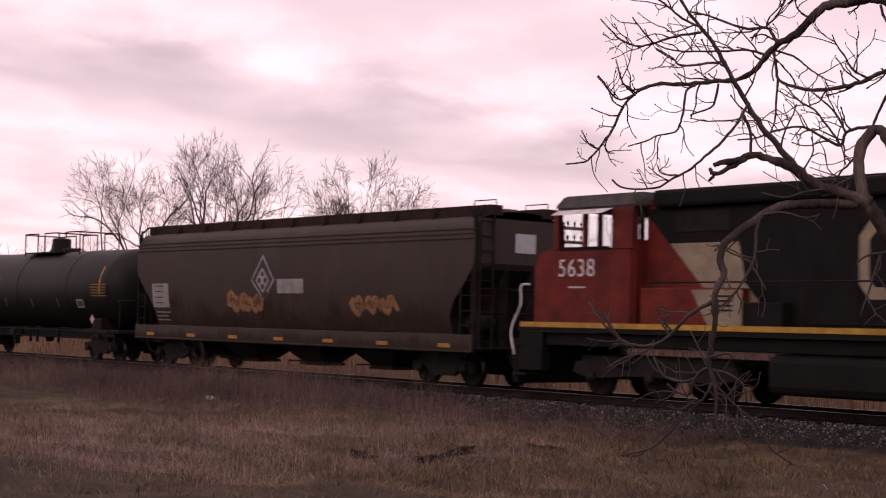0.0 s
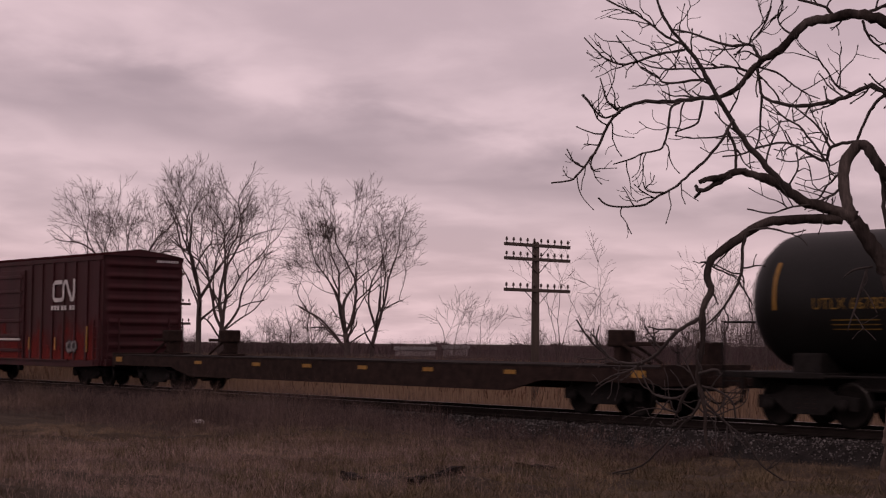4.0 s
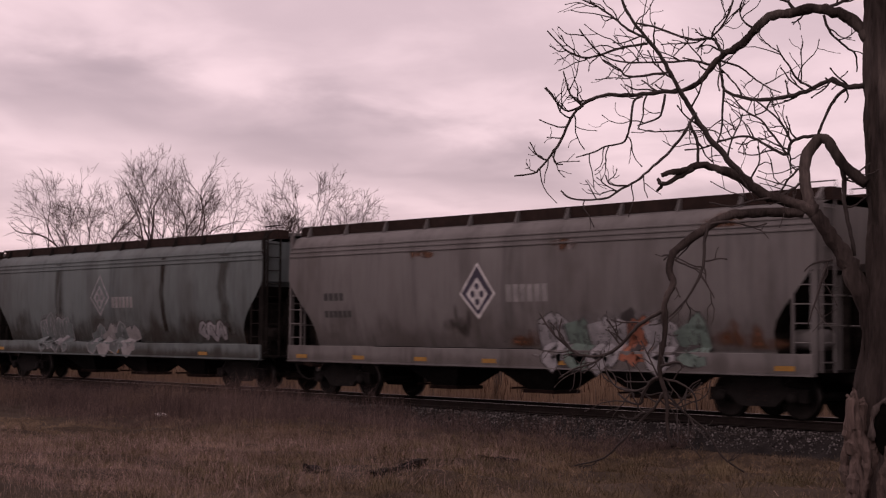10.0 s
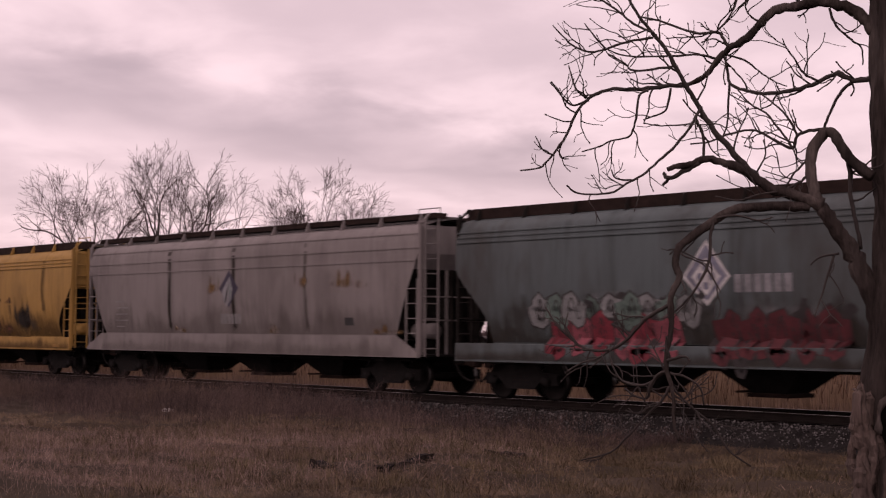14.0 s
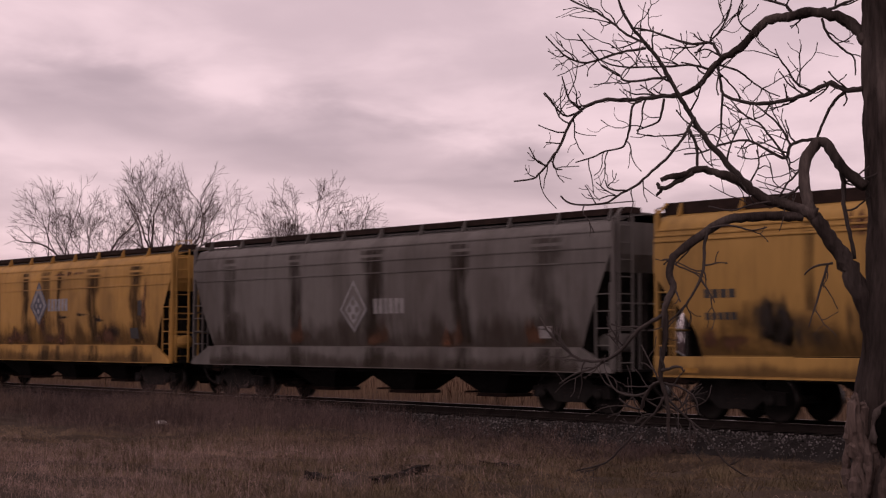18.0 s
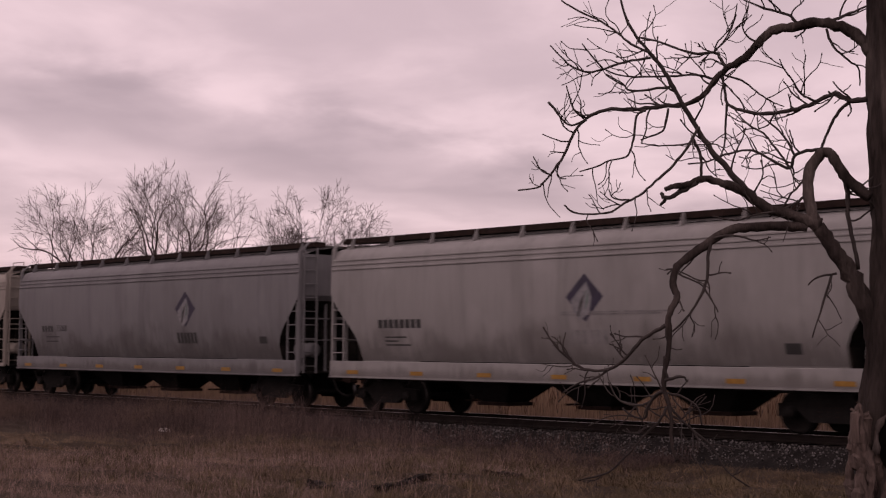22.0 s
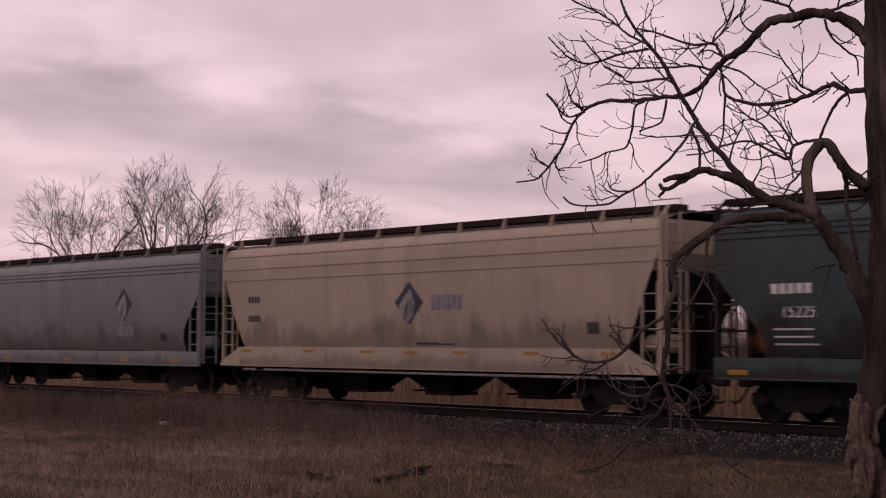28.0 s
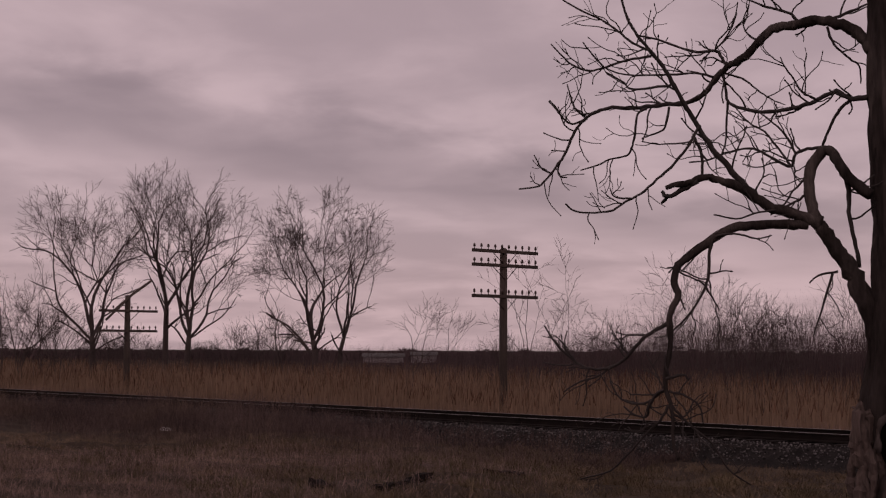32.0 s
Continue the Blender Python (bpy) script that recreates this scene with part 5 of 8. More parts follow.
# ---- the train: shared parts ----
def make_truck_meshes():
    sf = Geo()
    outline = [(-1.22, 0.36), (-1.22, 0.62), (-0.7, 0.66), (-0.42, 0.84), (0.42, 0.84), (0.7, 0.66), (1.22, 0.62), (1.22, 0.36), (1.05, 0.36), (0.75, 0.5), (0.45, 0.26), (-0.45, 0.26), (-0.75, 0.5), (-1.05, 0.36)]
    n = len(outline)
    sf.add([(x, -0.07, z) for x, z in outline] + [(x, 0.07, z) for x, z in outline],
           [tuple(range(n)), tuple(reversed(range(n, 2 * n)))] + [(i, n + i, n + (i + 1) % n, (i + 1) % n) for i in range(n)])
    wheel = Geo()
    prof = [(0.0, 0.05), (0.09, 0.05), (0.12, 0.03), (0.33, 0.02), (0.37, 0.06), (0.445, 0.065), (0.457, -0.04), (0.485, -0.06), (0.47, -0.075), (0.37, -0.06), (0.33, -0.03), (0.0, -0.05)]
    wheel.sheet([[(r * math.cos(a), y, r * math.sin(a)) for r, y in prof] for a in [math.tau * i / 28 for i in range(29)]])
    tread = Geo()
    tread.sheet([[(r * math.cos(a), y, r * math.sin(a)) for r, y in ((0.44, 0.07), (0.459, 0.062), (0.459, -0.035))] for a in [math.tau * i / 28 for i in range(29)]])
    spring = Geo().tube([(0.07 * math.cos(k * 0.9), 0.07 * math.sin(k * 0.9), 0.32 + k * 0.0125) for k in range(27)], 0.017, 5)
    axle = Geo().cyl((0, -0.95, 0), (0, 0.95, 0), 0.085, 12)
    cap = Geo().cyl((0, -0.08, 0), (0, 0.02, 0), 0.12, 12)
    return dict(side_frame=sf.mesh("side_frame", IRON), wheel=wheel.mesh("wheel", WHEELSTEEL, True), tread=tread.mesh("tread", TREAD, True), spring=spring.mesh("spring", RUSTIRON, True),
                axle=axle.mesh("axle", IRON, True), cap=cap.mesh("bearing_cap", IRON, True),
                bolster=Geo().box(-0.22, 0.22, -1.05, 1.05, 0.5, 0.82, 0.04).mesh("bolster", IRON))


TRUCK = make_truck_meshes()


def truck(car, x, axles=(-0.89, 0.89)):
    body = part("truck", TRUCK["bolster"], IRON, car, at=pose(x, 0, 0))
    for s in (-1, 1):
        part("side_frame", TRUCK["side_frame"], IRON, body, at=pose(0, s * 1.0, 0))
        for x_s in (-0.2, 0.0, 0.2):
            part("spring", TRUCK["spring"], IRON, body, at=pose(x_s, s * 1.0, 0))
        for ax in axles:
            part("wheel", TRUCK["wheel"], IRON, body, at=pose(ax, s * 0.755, 0.457, 0, 0, 0 if s > 0 else 180))
            part("wheel_tread", TRUCK["tread"], IRON, body, at=pose(ax, s * 0.755, 0.457, 0, 0, 0 if s > 0 else 180))
            part("bearing_cap", TRUCK["cap"], IRON, body, at=pose(ax, s * 1.08, 0.457, 0, 0, 0 if s < 0 else 180))
    for ax in axles:
        part("axle", TRUCK["axle"], IRON, body, at=pose(ax, 0, 0.457))
    return body


COUPLER = Geo().box(-0.45, 0.25, -0.09, 0.09, 0.74, 0.93, 0.02).box(0.2, 0.46, -0.16, 0.14, 0.7, 0.97, 0.04).mesh("coupler", RUSTIRON)


def couplers(car, half):
    part("coupler", COUPLER, RUSTIRON, car, at=pose(half + 0.1, 0, 0))
    part("coupler", COUPLER, RUSTIRON, car, at=pose(-half - 0.1, 0, 0, 0, 0, 180))
    for s in (-1, 1):
        pts = [(s * (half + 0.05), -0.35, 0.78), (s * (half + 0.25), -0.33, 0.5), (s * (half + 0.5), -0.25, 0.36), (s * (half + 0.66), -0.2, 0.4)]
        part("brake_hose", Geo().tube(smooth_path(pts, 4), 0.028, 6), IRON, car, smooth=True)


def ladder(car, name, rails, rung_axis, z0, tops, mat, step=0.38):
    """Two upright rails at the given (x, y) and rungs between them."""
    made = [part(name, Geo().box(x - 0.022, x + 0.022, y - 0.022, y + 0.022, z0, zt), mat, car) for (x, y), zt in zip(rails, tops)]
    lad = made[0]
    (xa, ya), (xb, yb) = rails
    rung = Geo().tube([(0, 0, 0), (xb - xa, yb - ya, 0)], 0.014, 5).mesh("rung", mat)
    z = z0 + 0.2
    while z < min(tops) - 0.05:
        part("rung", rung, mat, lad, at=pose(xa, ya, z))
        z += step
    return lad


def lettering(text, size, x, y, z, mat, parent, label="", spacing=1.0, tall=1.0):
    cu = bpy.data.curves.new("lettering", "FONT")
    cu.body, cu.size, cu.extrude, cu.space_character = text, size, 0.001, spacing
    cu.align_x, cu.align_y = "CENTER", "CENTER"
    tmp = new("lettering_curve", cu)
    me = bpy.data.meshes.new_from_object(tmp.evaluated_get(bpy.context.evaluated_depsgraph_get()))
    bpy.data.objects.remove(tmp)
    me.materials.clear()
    me.materials.append(mat)
    me.transform(Matrix.Diagonal((1, tall, 1, 1)))
    return part("lettering", me, mat, parent, label, at=pose(x, y, z, 90))


class Side:
    """The near and far side surface of a car: half width by height; decals lie just off it."""

    def __init__(self, zs, ys):
        self.zs, self.ys = zs, ys

    def y(self, z):
        return float(np.interp(z, self.zs, self.ys))

    def decal(self, car, name, pts, mat, off=0.008, label=""):
        """A flat paint patch, star-shaped about its middle, at (x, z) outline points."""
        cx = sum(p[0] for p in pts) / len(pts)
        cz = sum(p[1] for p in pts) / len(pts)
        g = Geo()
        fine = []
        for (xa, za), (xb, zb) in zip(pts, pts[1:] + pts[:1]):
            k = 1 + int(abs(zb - za) / 0.16)
            fine += [(xa + (xb - xa) * i / k, za + (zb - za) * i / k) for i in range(k)]
        pts = fine
        n = len(pts)
        def at(x, z):
            return (x, -self.y(z) - off, z)
        rings = (0.25, 0.5, 0.75, 1.0)
        vs = [at(cx, cz)] + [at(cx + (x - cx) * f, cz + (z - cz) * f) for f in rings for x, z in pts]
        fs = [(0, 1 + i, 1 + (i + 1) % n) for i in range(n)]
        fs += [(1 + r * n + i, 1 + (r + 1) * n + i, 1 + (r + 1) * n + (i + 1) % n, 1 + r * n + (i + 1) % n) for r in range(len(rings) - 1) for i in range(n)]
        g.add(vs, fs)
        return part(name, g, mat, car, label)

    def bar(self, car, name, x0, x1, z0, z1, mat, off=0.008, label=""):
        m = (z0 + z1) / 2
        return self.decal(car, name, [(x0, z0), (x1, z0), (x1, m), (x1, z1), (x0, z1), (x0, m)], mat, off, label)


def diamond(cx, cz, w, h, up=0.5):
    """A kite with its widest point at the fraction up of its height."""
    z0 = cz - h / 2
    return [(cx, z0), (cx + w / 2, z0 + h * up), (cx, z0 + h), (cx - w / 2, z0 + h * up)]


def old_emblem(side, car, cx, cz, mat_out, mat_in, w=1.27, h=1.38):
    side.decal(car, "emblem_border", diamond(cx, cz, w, h, 0.44), mat_out, 0.006, "pale kite-shaped emblem")
    side.decal(car, "emblem_field", diamond(cx, cz, w * 0.86, h * 0.86, 0.44), mat_in, 0.010)
    k = cz - h * 0.06
    side.decal(car, "emblem_shield", diamond(cx, k, w * 0.6, h * 0.58), mat_out, 0.014)
    for dx, dz in ((0, 0.19), (0, -0.19), (0.16, 0), (-0.16, 0)):
        side.decal(car, "emblem_petal", [(cx + dx + 0.082 * math.cos(a), k + dz + 0.088 * math.sin(a)) for a in [math.tau * i / 8 for i in range(8)]], mat_in, 0.018)


def leaf_emblem(side, car, cx, cz, w=1.15, h=1.1):
    side.decal(car, "emblem_field", diamond(cx, cz, w, h, 0.52), NAVY, 0.006, "dark diamond emblem with a pale leaf")
    leaf = [(cx - w * 0.12, cz - h * 0.47), (cx + w * 0.12, cz - h * 0.3), (cx + w * 0.2, cz + h * 0.0), (cx + w * 0.06, cz + h * 0.33), (cx - w * 0.18, cz + h * 0.12), (cx - w * 0.36, cz - h * 0.06), (cx - w * 0.3, cz - h * 0.3)]
    side.decal(car, "emblem_leaf", leaf, SPRAY["silver"], 0.010)
    vein = [(cx - w * 0.2, cz - h * 0.38), (cx - w * 0.12, cz - h * 0.1), (cx + w * 0.04, cz + h * 0.16), (cx - w * 0.04, cz - h * 0.1), (cx - w * 0.15, cz - h * 0.38)]
    side.decal(car, "emblem_vein", vein, SPRAY["black"], 0.014)
    blade = [(cx + w * 0.02, cz - h * 0.3), (cx + w * 0.12, cz - h * 0.05), (cx + w * 0.08, cz + h * 0.2), (cx + w * 0.05, cz - h * 0.05)]
    side.decal(car, "emblem_vein", blade, SPRAY["green"], 0.014)


def word_bars(side, car, x0, x1, z0, z1, mat, n):
    """Letters that stay plain upright bars."""
    if (x1 - x0) / n > 0.3:
        n *= 2
    w = (x1 - x0) / n
    for i in range(n):
        side.bar(car, "letter_bar", x0 + i * w + w * 0.12, x0 + (i + 1) * w - w * 0.12, z0, z1, mat, 0.007)


def small_print(side, car, x0, x1, z0, z1, mat, rows=3, seed=1):
    rng = random.Random(seed)
    for i in range(rows):
        z = z0 + (z1 - z0) * i / max(1, rows - 1)
        side.bar(car, "print_line", x0, x0 + (x1 - x0) * rng.uniform(0.5, 1), z, z + 0.035, mat, 0.007)


def graffiti(side, car, x0, x1, z0, z1, fills, outline, letters, seed, label):
    """Fat interlocked spray strokes, rimmed and scored, over a soft spray cloud; not letters of any alphabet."""
    rng = random.Random(seed)
    w = (x1 - x0) / letters
    h = z1 - z0

    def surface(z):
        return side.y(z) if z >= side.zs[0] else max(side.y(z), 1.614)

    def stroke(path, width, off, mat, name, text=""):
        rows = []
        for i, q in enumerate(path):
            d = (path[min(i + 1, len(path) - 1)] - path[max(i - 1, 0)]).normalized()
            t = i / (len(path) - 1)
            half = width * (0.8 + 0.35 * math.sin(t * math.pi + 0.6)) / 2
            n_ = Vector((-d.z, 0, d.x)) * half
            rows.append([(q.x + n_.x * k, -surface(q.z + n_.z * k) - off, q.z + n_.z * k) for k in (-1, -0.35, 0.35, 1)])
        return part(name, Geo().sheet(rows), mat, car, text)

    if letters > 3:
        side.bar(car, "spray_cloud", x0 - 0.3, x1 + 0.3, max(1.35, z0), z1 + 0.25, SPRAYHAZE, 0.004, label)
    for k in range(letters):
        cx = x0 + (k + 0.5) * w
        n = rng.choice((4, 4, 5))
        up = rng.random() < 0.5
        pts = []
        for i in range(n):
            t = i / (n - 1)
            edge = 0.42 if (i % 2 == 0) == up else -0.42
            pts.append(Vector((cx + w * (0.85 * (t - 0.5) + rng.uniform(-0.12, 0.12)), 0, z0 + h * (0.5 + edge * rng.uniform(0.6, 1.05)))))
        path = smooth_path(pts, 6)
        fat = min(w, h) * rng.uniform(0.5, 0.66)
        off = 0.007 + 0.0025 * (k % 3)
        stroke(path, fat + 0.08, off, outline, "spray_rim")
        stroke(path, fat, off + 0.001, fills[k % len(fills)], "spray_fill")
        if k % 2 == 0:
            tail = smooth_path([pts[-1], pts[-1] + Vector((w * 0.25, 0, h * rng.uniform(-0.3, 0.3))), pts[-1] + Vector((w * 0.45, 0, h * rng.uniform(-0.1, 0.35)))], 4)
            stroke(tail, fat * 0.5, off + 0.0006, outline, "spray_line")
        stroke([q + Vector((fat * 0.12, 0, fat * 0.14)) for q in path[2:-4]], 0.034, off + 0.0018, outline, "spray_line")


def splashed(side, car, half, mat, top=2.5):
    """Dirt along the whole lower side and its sill."""
    z0 = side.zs[0] + 0.03
    part("splashed_dirt", Geo().sheet([[(x, -side.y(z) - 0.0035, z) for x in np.linspace(-half + 1.0, half - 1.0, 24)] for z in np.linspace(z0 if side is ROUND else 1.52, top, 8)]), mat, car)
    if side is ROUND:
        part("splashed_dirt", Geo().sheet([[(x, -1.6125, z) for x in np.linspace(-half + 0.05, half - 0.05, 24)] for z in (0.95, 1.1, 1.32)]), mat, car)
    else:
        part("splashed_dirt", Geo().sheet([[(x, -1.6125, z) for x in np.linspace(-half + 1.0, half - 1.0, 24)] for z in (0.97, 1.2, 1.48)]), mat, car)


def streaks(side, car, rows, low):
    """Spill bands down the side: (middle, width, strong)."""
    for x, w, strong in rows:
        zs = np.linspace(low, side.zs[-2] + 0.02, 12)
        w *= 1.7
        mat = STREAK if strong else FAINTSTREAK
        part("spill_streak", Geo().sheet([[(x + w * k, -side.y(z) - 0.0045, z) for k in (-0.5, 0, 0.5)] for z in zs]), mat, car)
        if side is FLAT and low < 1.6:
            part("spill_streak", Geo().sheet([[(x + 0.1 + w * k, -1.6145, z) for k in (-0.5, 0, 0.5)] for z in (0.96, 1.15, 1.35, 1.5)]), FAINTSTREAK, car)


def soot_patch(side, car, cx, cz, w, h, mat, seed):
    """A sooty smudge: a few ragged patches over one another, drawn out upwards."""
    rng = random.Random(seed)
    for j in range(5):
        x, z = cx + rng.gauss(0, w * 0.2), cz + rng.gauss(0, h * 0.12)
        a_, b_ = w * rng.uniform(0.22, 0.42), h * rng.uniform(0.28, 0.5)
        if j > 2:
            a_, b_, z = w * 0.1, h * 0.6, cz + h * 0.3
        pts = [(x + math.cos(a) * a_ * rng.uniform(0.6, 1.1), max(1.36, z + math.sin(a) * b_ * rng.uniform(0.6, 1.1))) for a in [math.tau * i / 18 for i in range(18)]]
        side.decal(car, "dark_stain", pts, mat, 0.0045 + 0.0006 * j)


# ---- covered hopper cars ----
def OLD_PAINTS():
    """The cars whose roof walk reaches deepest, as a dark band for the shade under it."""
    return [P[k] for k in (1, 5, 6, 7, 8, 10)]


ROUND = Side([1.34, 1.5, 1.75, 2.0, 2.25, 2.5, 2.75, 3.0, 3.4, 3.86, 4.12, 4.3], [1.30, 1.365, 1.44, 1.495, 1.535, 1.56, 1.577, 1.585, 1.585, 1.56, 1.5, 1.34])
FLAT = Side([1.4, 1.6, 2.0, 2.4, 2.8, 3.2, 3.9, 4.15, 4.32], [1.42, 1.46, 1.515, 1.545, 1.558, 1.56, 1.55, 1.48, 1.34])


def hopper(label, half, style, paint, sill_mat=None, thin_sill=False, tape=YELLOWTAPE, tapes=(), bays=3, ladder_mat=None, seams=4):
    car = thing("hopper_car", label, "hopper car", "hopper cars of the train")
    side = ROUND if style == "round" else FLAT
    H = half
    if style == "round":
        xe = lambda z: float(np.interp(z, [1.34, 1.75, 2.1, 2.5, 2.95, 3.15, 4.5], [H - 1.08, H - 1.06, H - 0.9, H - 0.5, H - 0.08, H + 0.02, H + 0.02]))
        zs = [1.34, 1.5, 1.75, 2.0, 2.25, 2.5, 2.75, 3.0, 3.15, 3.5, 3.86, 4.0, 4.12, 4.22, 4.3]
    else:
        xe = lambda z: float(np.interp(z, [1.4, 3.6, 4.5], [H - 1.06, H - 0.06, H + 0.0]))
        zs = [1.4, 1.6, 2.0, 2.4, 2.8, 3.2, 3.6, 3.9, 4.05, 4.15, 4.25, 4.32]
    cols = 15
    cut_z = min(z for z in zs if z >= 3.0)
    for s in (-1, 1):
        g = Geo()
        g.sheet([[(xe(z) * (2 * j / cols - 1), s * side.y(z), z) for j in range(cols + 1)] for z in zs])
        part("side_sheet", g, paint, car, smooth=True)
        e = Geo()
        e.sheet([[(s * xe(z), y * side.y(z), z) for y in (-1, -0.5, 0, 0.5, 1)] for z in zs if z >= 3.0])
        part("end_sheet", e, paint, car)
        # slope sheet, webs and plate carry the end recess's shade in their colour
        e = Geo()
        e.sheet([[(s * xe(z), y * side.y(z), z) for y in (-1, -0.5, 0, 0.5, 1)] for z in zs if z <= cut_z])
        part("slope_sheet", e, SOOT_SHADE, car, "sloping end sheet, darkened for soot and for the recess's shade")
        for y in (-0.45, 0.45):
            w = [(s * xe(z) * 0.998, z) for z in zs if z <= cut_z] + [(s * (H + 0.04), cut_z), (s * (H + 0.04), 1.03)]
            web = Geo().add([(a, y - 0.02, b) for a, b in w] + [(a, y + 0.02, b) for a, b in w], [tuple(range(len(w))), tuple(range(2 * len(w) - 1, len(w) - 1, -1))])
            part("end_web", web, SOOT_SHADE, car)
        part("shear_plate", Geo().box(min(s * (H - 0.45), s * (H - 0.42)), max(s * (H - 0.45), s * (H - 0.42)), -0.95, 0.95, 1.03, cut_z - 0.1), SOOT_SHADE, car)
    r = Geo()
    ry = side.y(zs[-1])
    r.sheet([[(x, y, z) for y, z in ((-ry, zs[-1]), (-0.9, 4.44), (-0.4, 4.5), (0.4, 4.5), (0.9, 4.44), (ry, zs[-1]))] for x in np.linspace(-xe(4.4), xe(4.4), 8)])
    part("roof", r, paint, car, smooth=True)
    part("hatch_trough", Geo().box(-H + 0.5, H - 0.5, -0.36, 0.36, 4.48, 4.62, 0.03), ROOFGREY, car)
    for s in (-1, 1):
        # board box extended downwards: its dark side stands in for the shaded gap below
        walkway = part("running_board_shade_band", Geo().box(-H - 0.1, H + 0.1, s * 0.92 - 0.2, s * 0.92 + 0.2, 4.38 if paint in OLD_PAINTS() else 4.5, 4.64), RUSTIRON, car)
        br = Geo().add([(-0.016, s * 1.3, 4.32), (0.016, s * 1.3, 4.32), (0.016, s * 1.17, 4.62), (-0.016, s * 1.17, 4.62), (-0.016, s * 1.1, 4.62), (0.016, s * 1.1, 4.62), (0.016, s * 1.1, 4.36), (-0.016, s * 1.1, 4.36)],
                       [(0, 1, 2, 3), (2, 5, 4, 3), (1, 6, 5, 2), (0, 3, 4, 7), (0, 7, 6, 1), (4, 5, 6, 7)]).mesh("bracket", ladder_mat or paint)
        k = 11
        for i in range(k):
            part("bracket", br, paint, walkway, at=pose(-H + 0.4 + (2 * H - 0.8) * i / (k - 1), 0, 0))
        part("end_railing", Geo().tube([(H + 0.05, s * 0.9, 4.6), (H + 0.05, s * 0.9, 4.78), (H - 0.8, s * 0.9, 4.78), (H - 0.8, s * 0.9, 4.6)], 0.016, 5), ladder_mat or paint, car)
        # raised ribs or weld lines along the side
        if style == "round":
            for z in (3.78, 3.9, 4.02):
                y = side.y(z)
                part("top_rib", Geo().box(-H - 0.01, H + 0.01, s * y - 0.03, s * y + 0.03, z - 0.022, z + 0.022, 0.01), paint, car)
        else:
            for z in (3.42, 3.74, 4.1):
                y = side.y(z)
                part("side_weld", Geo().box(-xe(z), xe(z), s * y - 0.02, s * y + 0.02, z - 0.014, z + 0.014), paint, car)
    for i in range(seams):
        x = -H + 1.9 + (2 * H - 3.8) * i / max(1, seams - 1)
        part("sheet_seam", Geo().sheet([[(x - 0.012, -side.y(z) - 0.003, z), (x + 0.012, -side.y(z) - 0.003, z)] for z in zs[:-4]]), paint, car)
    # side sills
    sm = sill_mat or paint
    for s in (-1, 1):
        if thin_sill:
            g = Geo().box(-H + 1.25, H - 1.25, s * 1.56 - 0.05, s * 1.56 + 0.05, 1.3, 1.42, 0.012)
            part("side_sill", g, sm, car)
            for q in (-1, 1):
                part("end_sill", Geo().box(q * (H - 0.65) - 0.65, q * (H - 0.65) + 0.65, s * 1.53 - 0.05, s * 1.53 + 0.05, 0.95, 1.08, 0.012), sm, car)
        elif style == "round":
            g = Geo().box(-H, H, s * 1.56 - 0.05, s * 1.56 + 0.05, 0.93, 1.34, 0.015)
            part("side_sill", g, sm, car)
            part("sill_flange", Geo().box(-H, H, s * 1.56 - 0.08, s * 1.56 + 0.08, 0.9, 0.928), sm, car)
        else:
            o = [(-H, 0.95), (H, 0.95), (H, 1.04), (H - 0.95, 1.5), (-H + 0.95, 1.5), (-H, 1.04)]
            n = len(o)
            g = Geo().add([(x, s * 1.5, z) for x, z in o] + [(x, s * 1.61, z) for x, z in o], [tuple(range(n)), tuple(reversed(range(n, 2 * n)))] + [(i, (i + 1) % n, n + (i + 1) % n, n + i) for i in range(n)])
            part("side_sill", g, sm, car)
    for x in tapes:
        part("reflector", Geo().box(x - 0.24, x + 0.24, -1.622, -1.608 if style != "round" else -1.6, 1.36 if (thin_sill or style != "round") else 1.0, 1.43 if (thin_sill or style != "round") else 1.1), tape, car, "yellow reflective strip")
    # bays and underframe
    part("centre_sill", Geo().box(-H - 0.1, H + 0.1, -0.3, 0.3, 0.8, 1.02), IRON, car)
    span = 3.45 if bays == 3 else 2.5
    for i in range(bays):
        x = (i - (bays - 1) / 2) * span
        t, b = span / 2 - 0.06, 0.42
        zb = 0.36
        hop = Geo()
        rings = [(t, 1.42, 1.36), (t * 0.86, 1.15, 1.1), (1.2, 0.95, 0.98), (b, 0.4, zb)]
        hop.add([(x + q * u, r * v, z) for u, v, z in rings for q, r in ((-1, -1), (1, -1), (1, 1), (-1, 1))],
                [(4 * i + j, 4 * i + (j + 1) % 4, 4 * i + 4 + (j + 1) % 4, 4 * i + 4 + j) for i in range(3) for j in range(4)] + [(12, 13, 14, 15)])
        bay = part("hopper_bay", hop, IRON, car)
        part("outlet_gate", Geo().box(x - b - 0.12, x + b + 0.12, -0.46, 0.46, 0.28, 0.37, 0.012), RUSTIRON, bay)
        part("gate_shaft", Geo().cyl((x - b - 0.05, -0.9, 0.4), (x - b - 0.05, 0.9, 0.4), 0.025, 8), RUSTIRON, bay)
    part("brake_pipe", Geo().tube([(-H + 0.5, -1.2, 0.86), (H - 0.5, -1.2, 0.86)], 0.022, 6), IRON, car)
    # ends: platform, posts, ladders, brake gear
    # ladders of the dark cars take the same soot-and-shade colour
    lm = ladder_mat or paint
    for s in (-1, 1):
        part("end_platform", Geo().box(min(s * (H - 1.0), s * (H + 0.05)), max(s * (H - 1.0), s * (H + 0.05)), -1.5, 1.5, 0.98, 1.03), IRON, car)
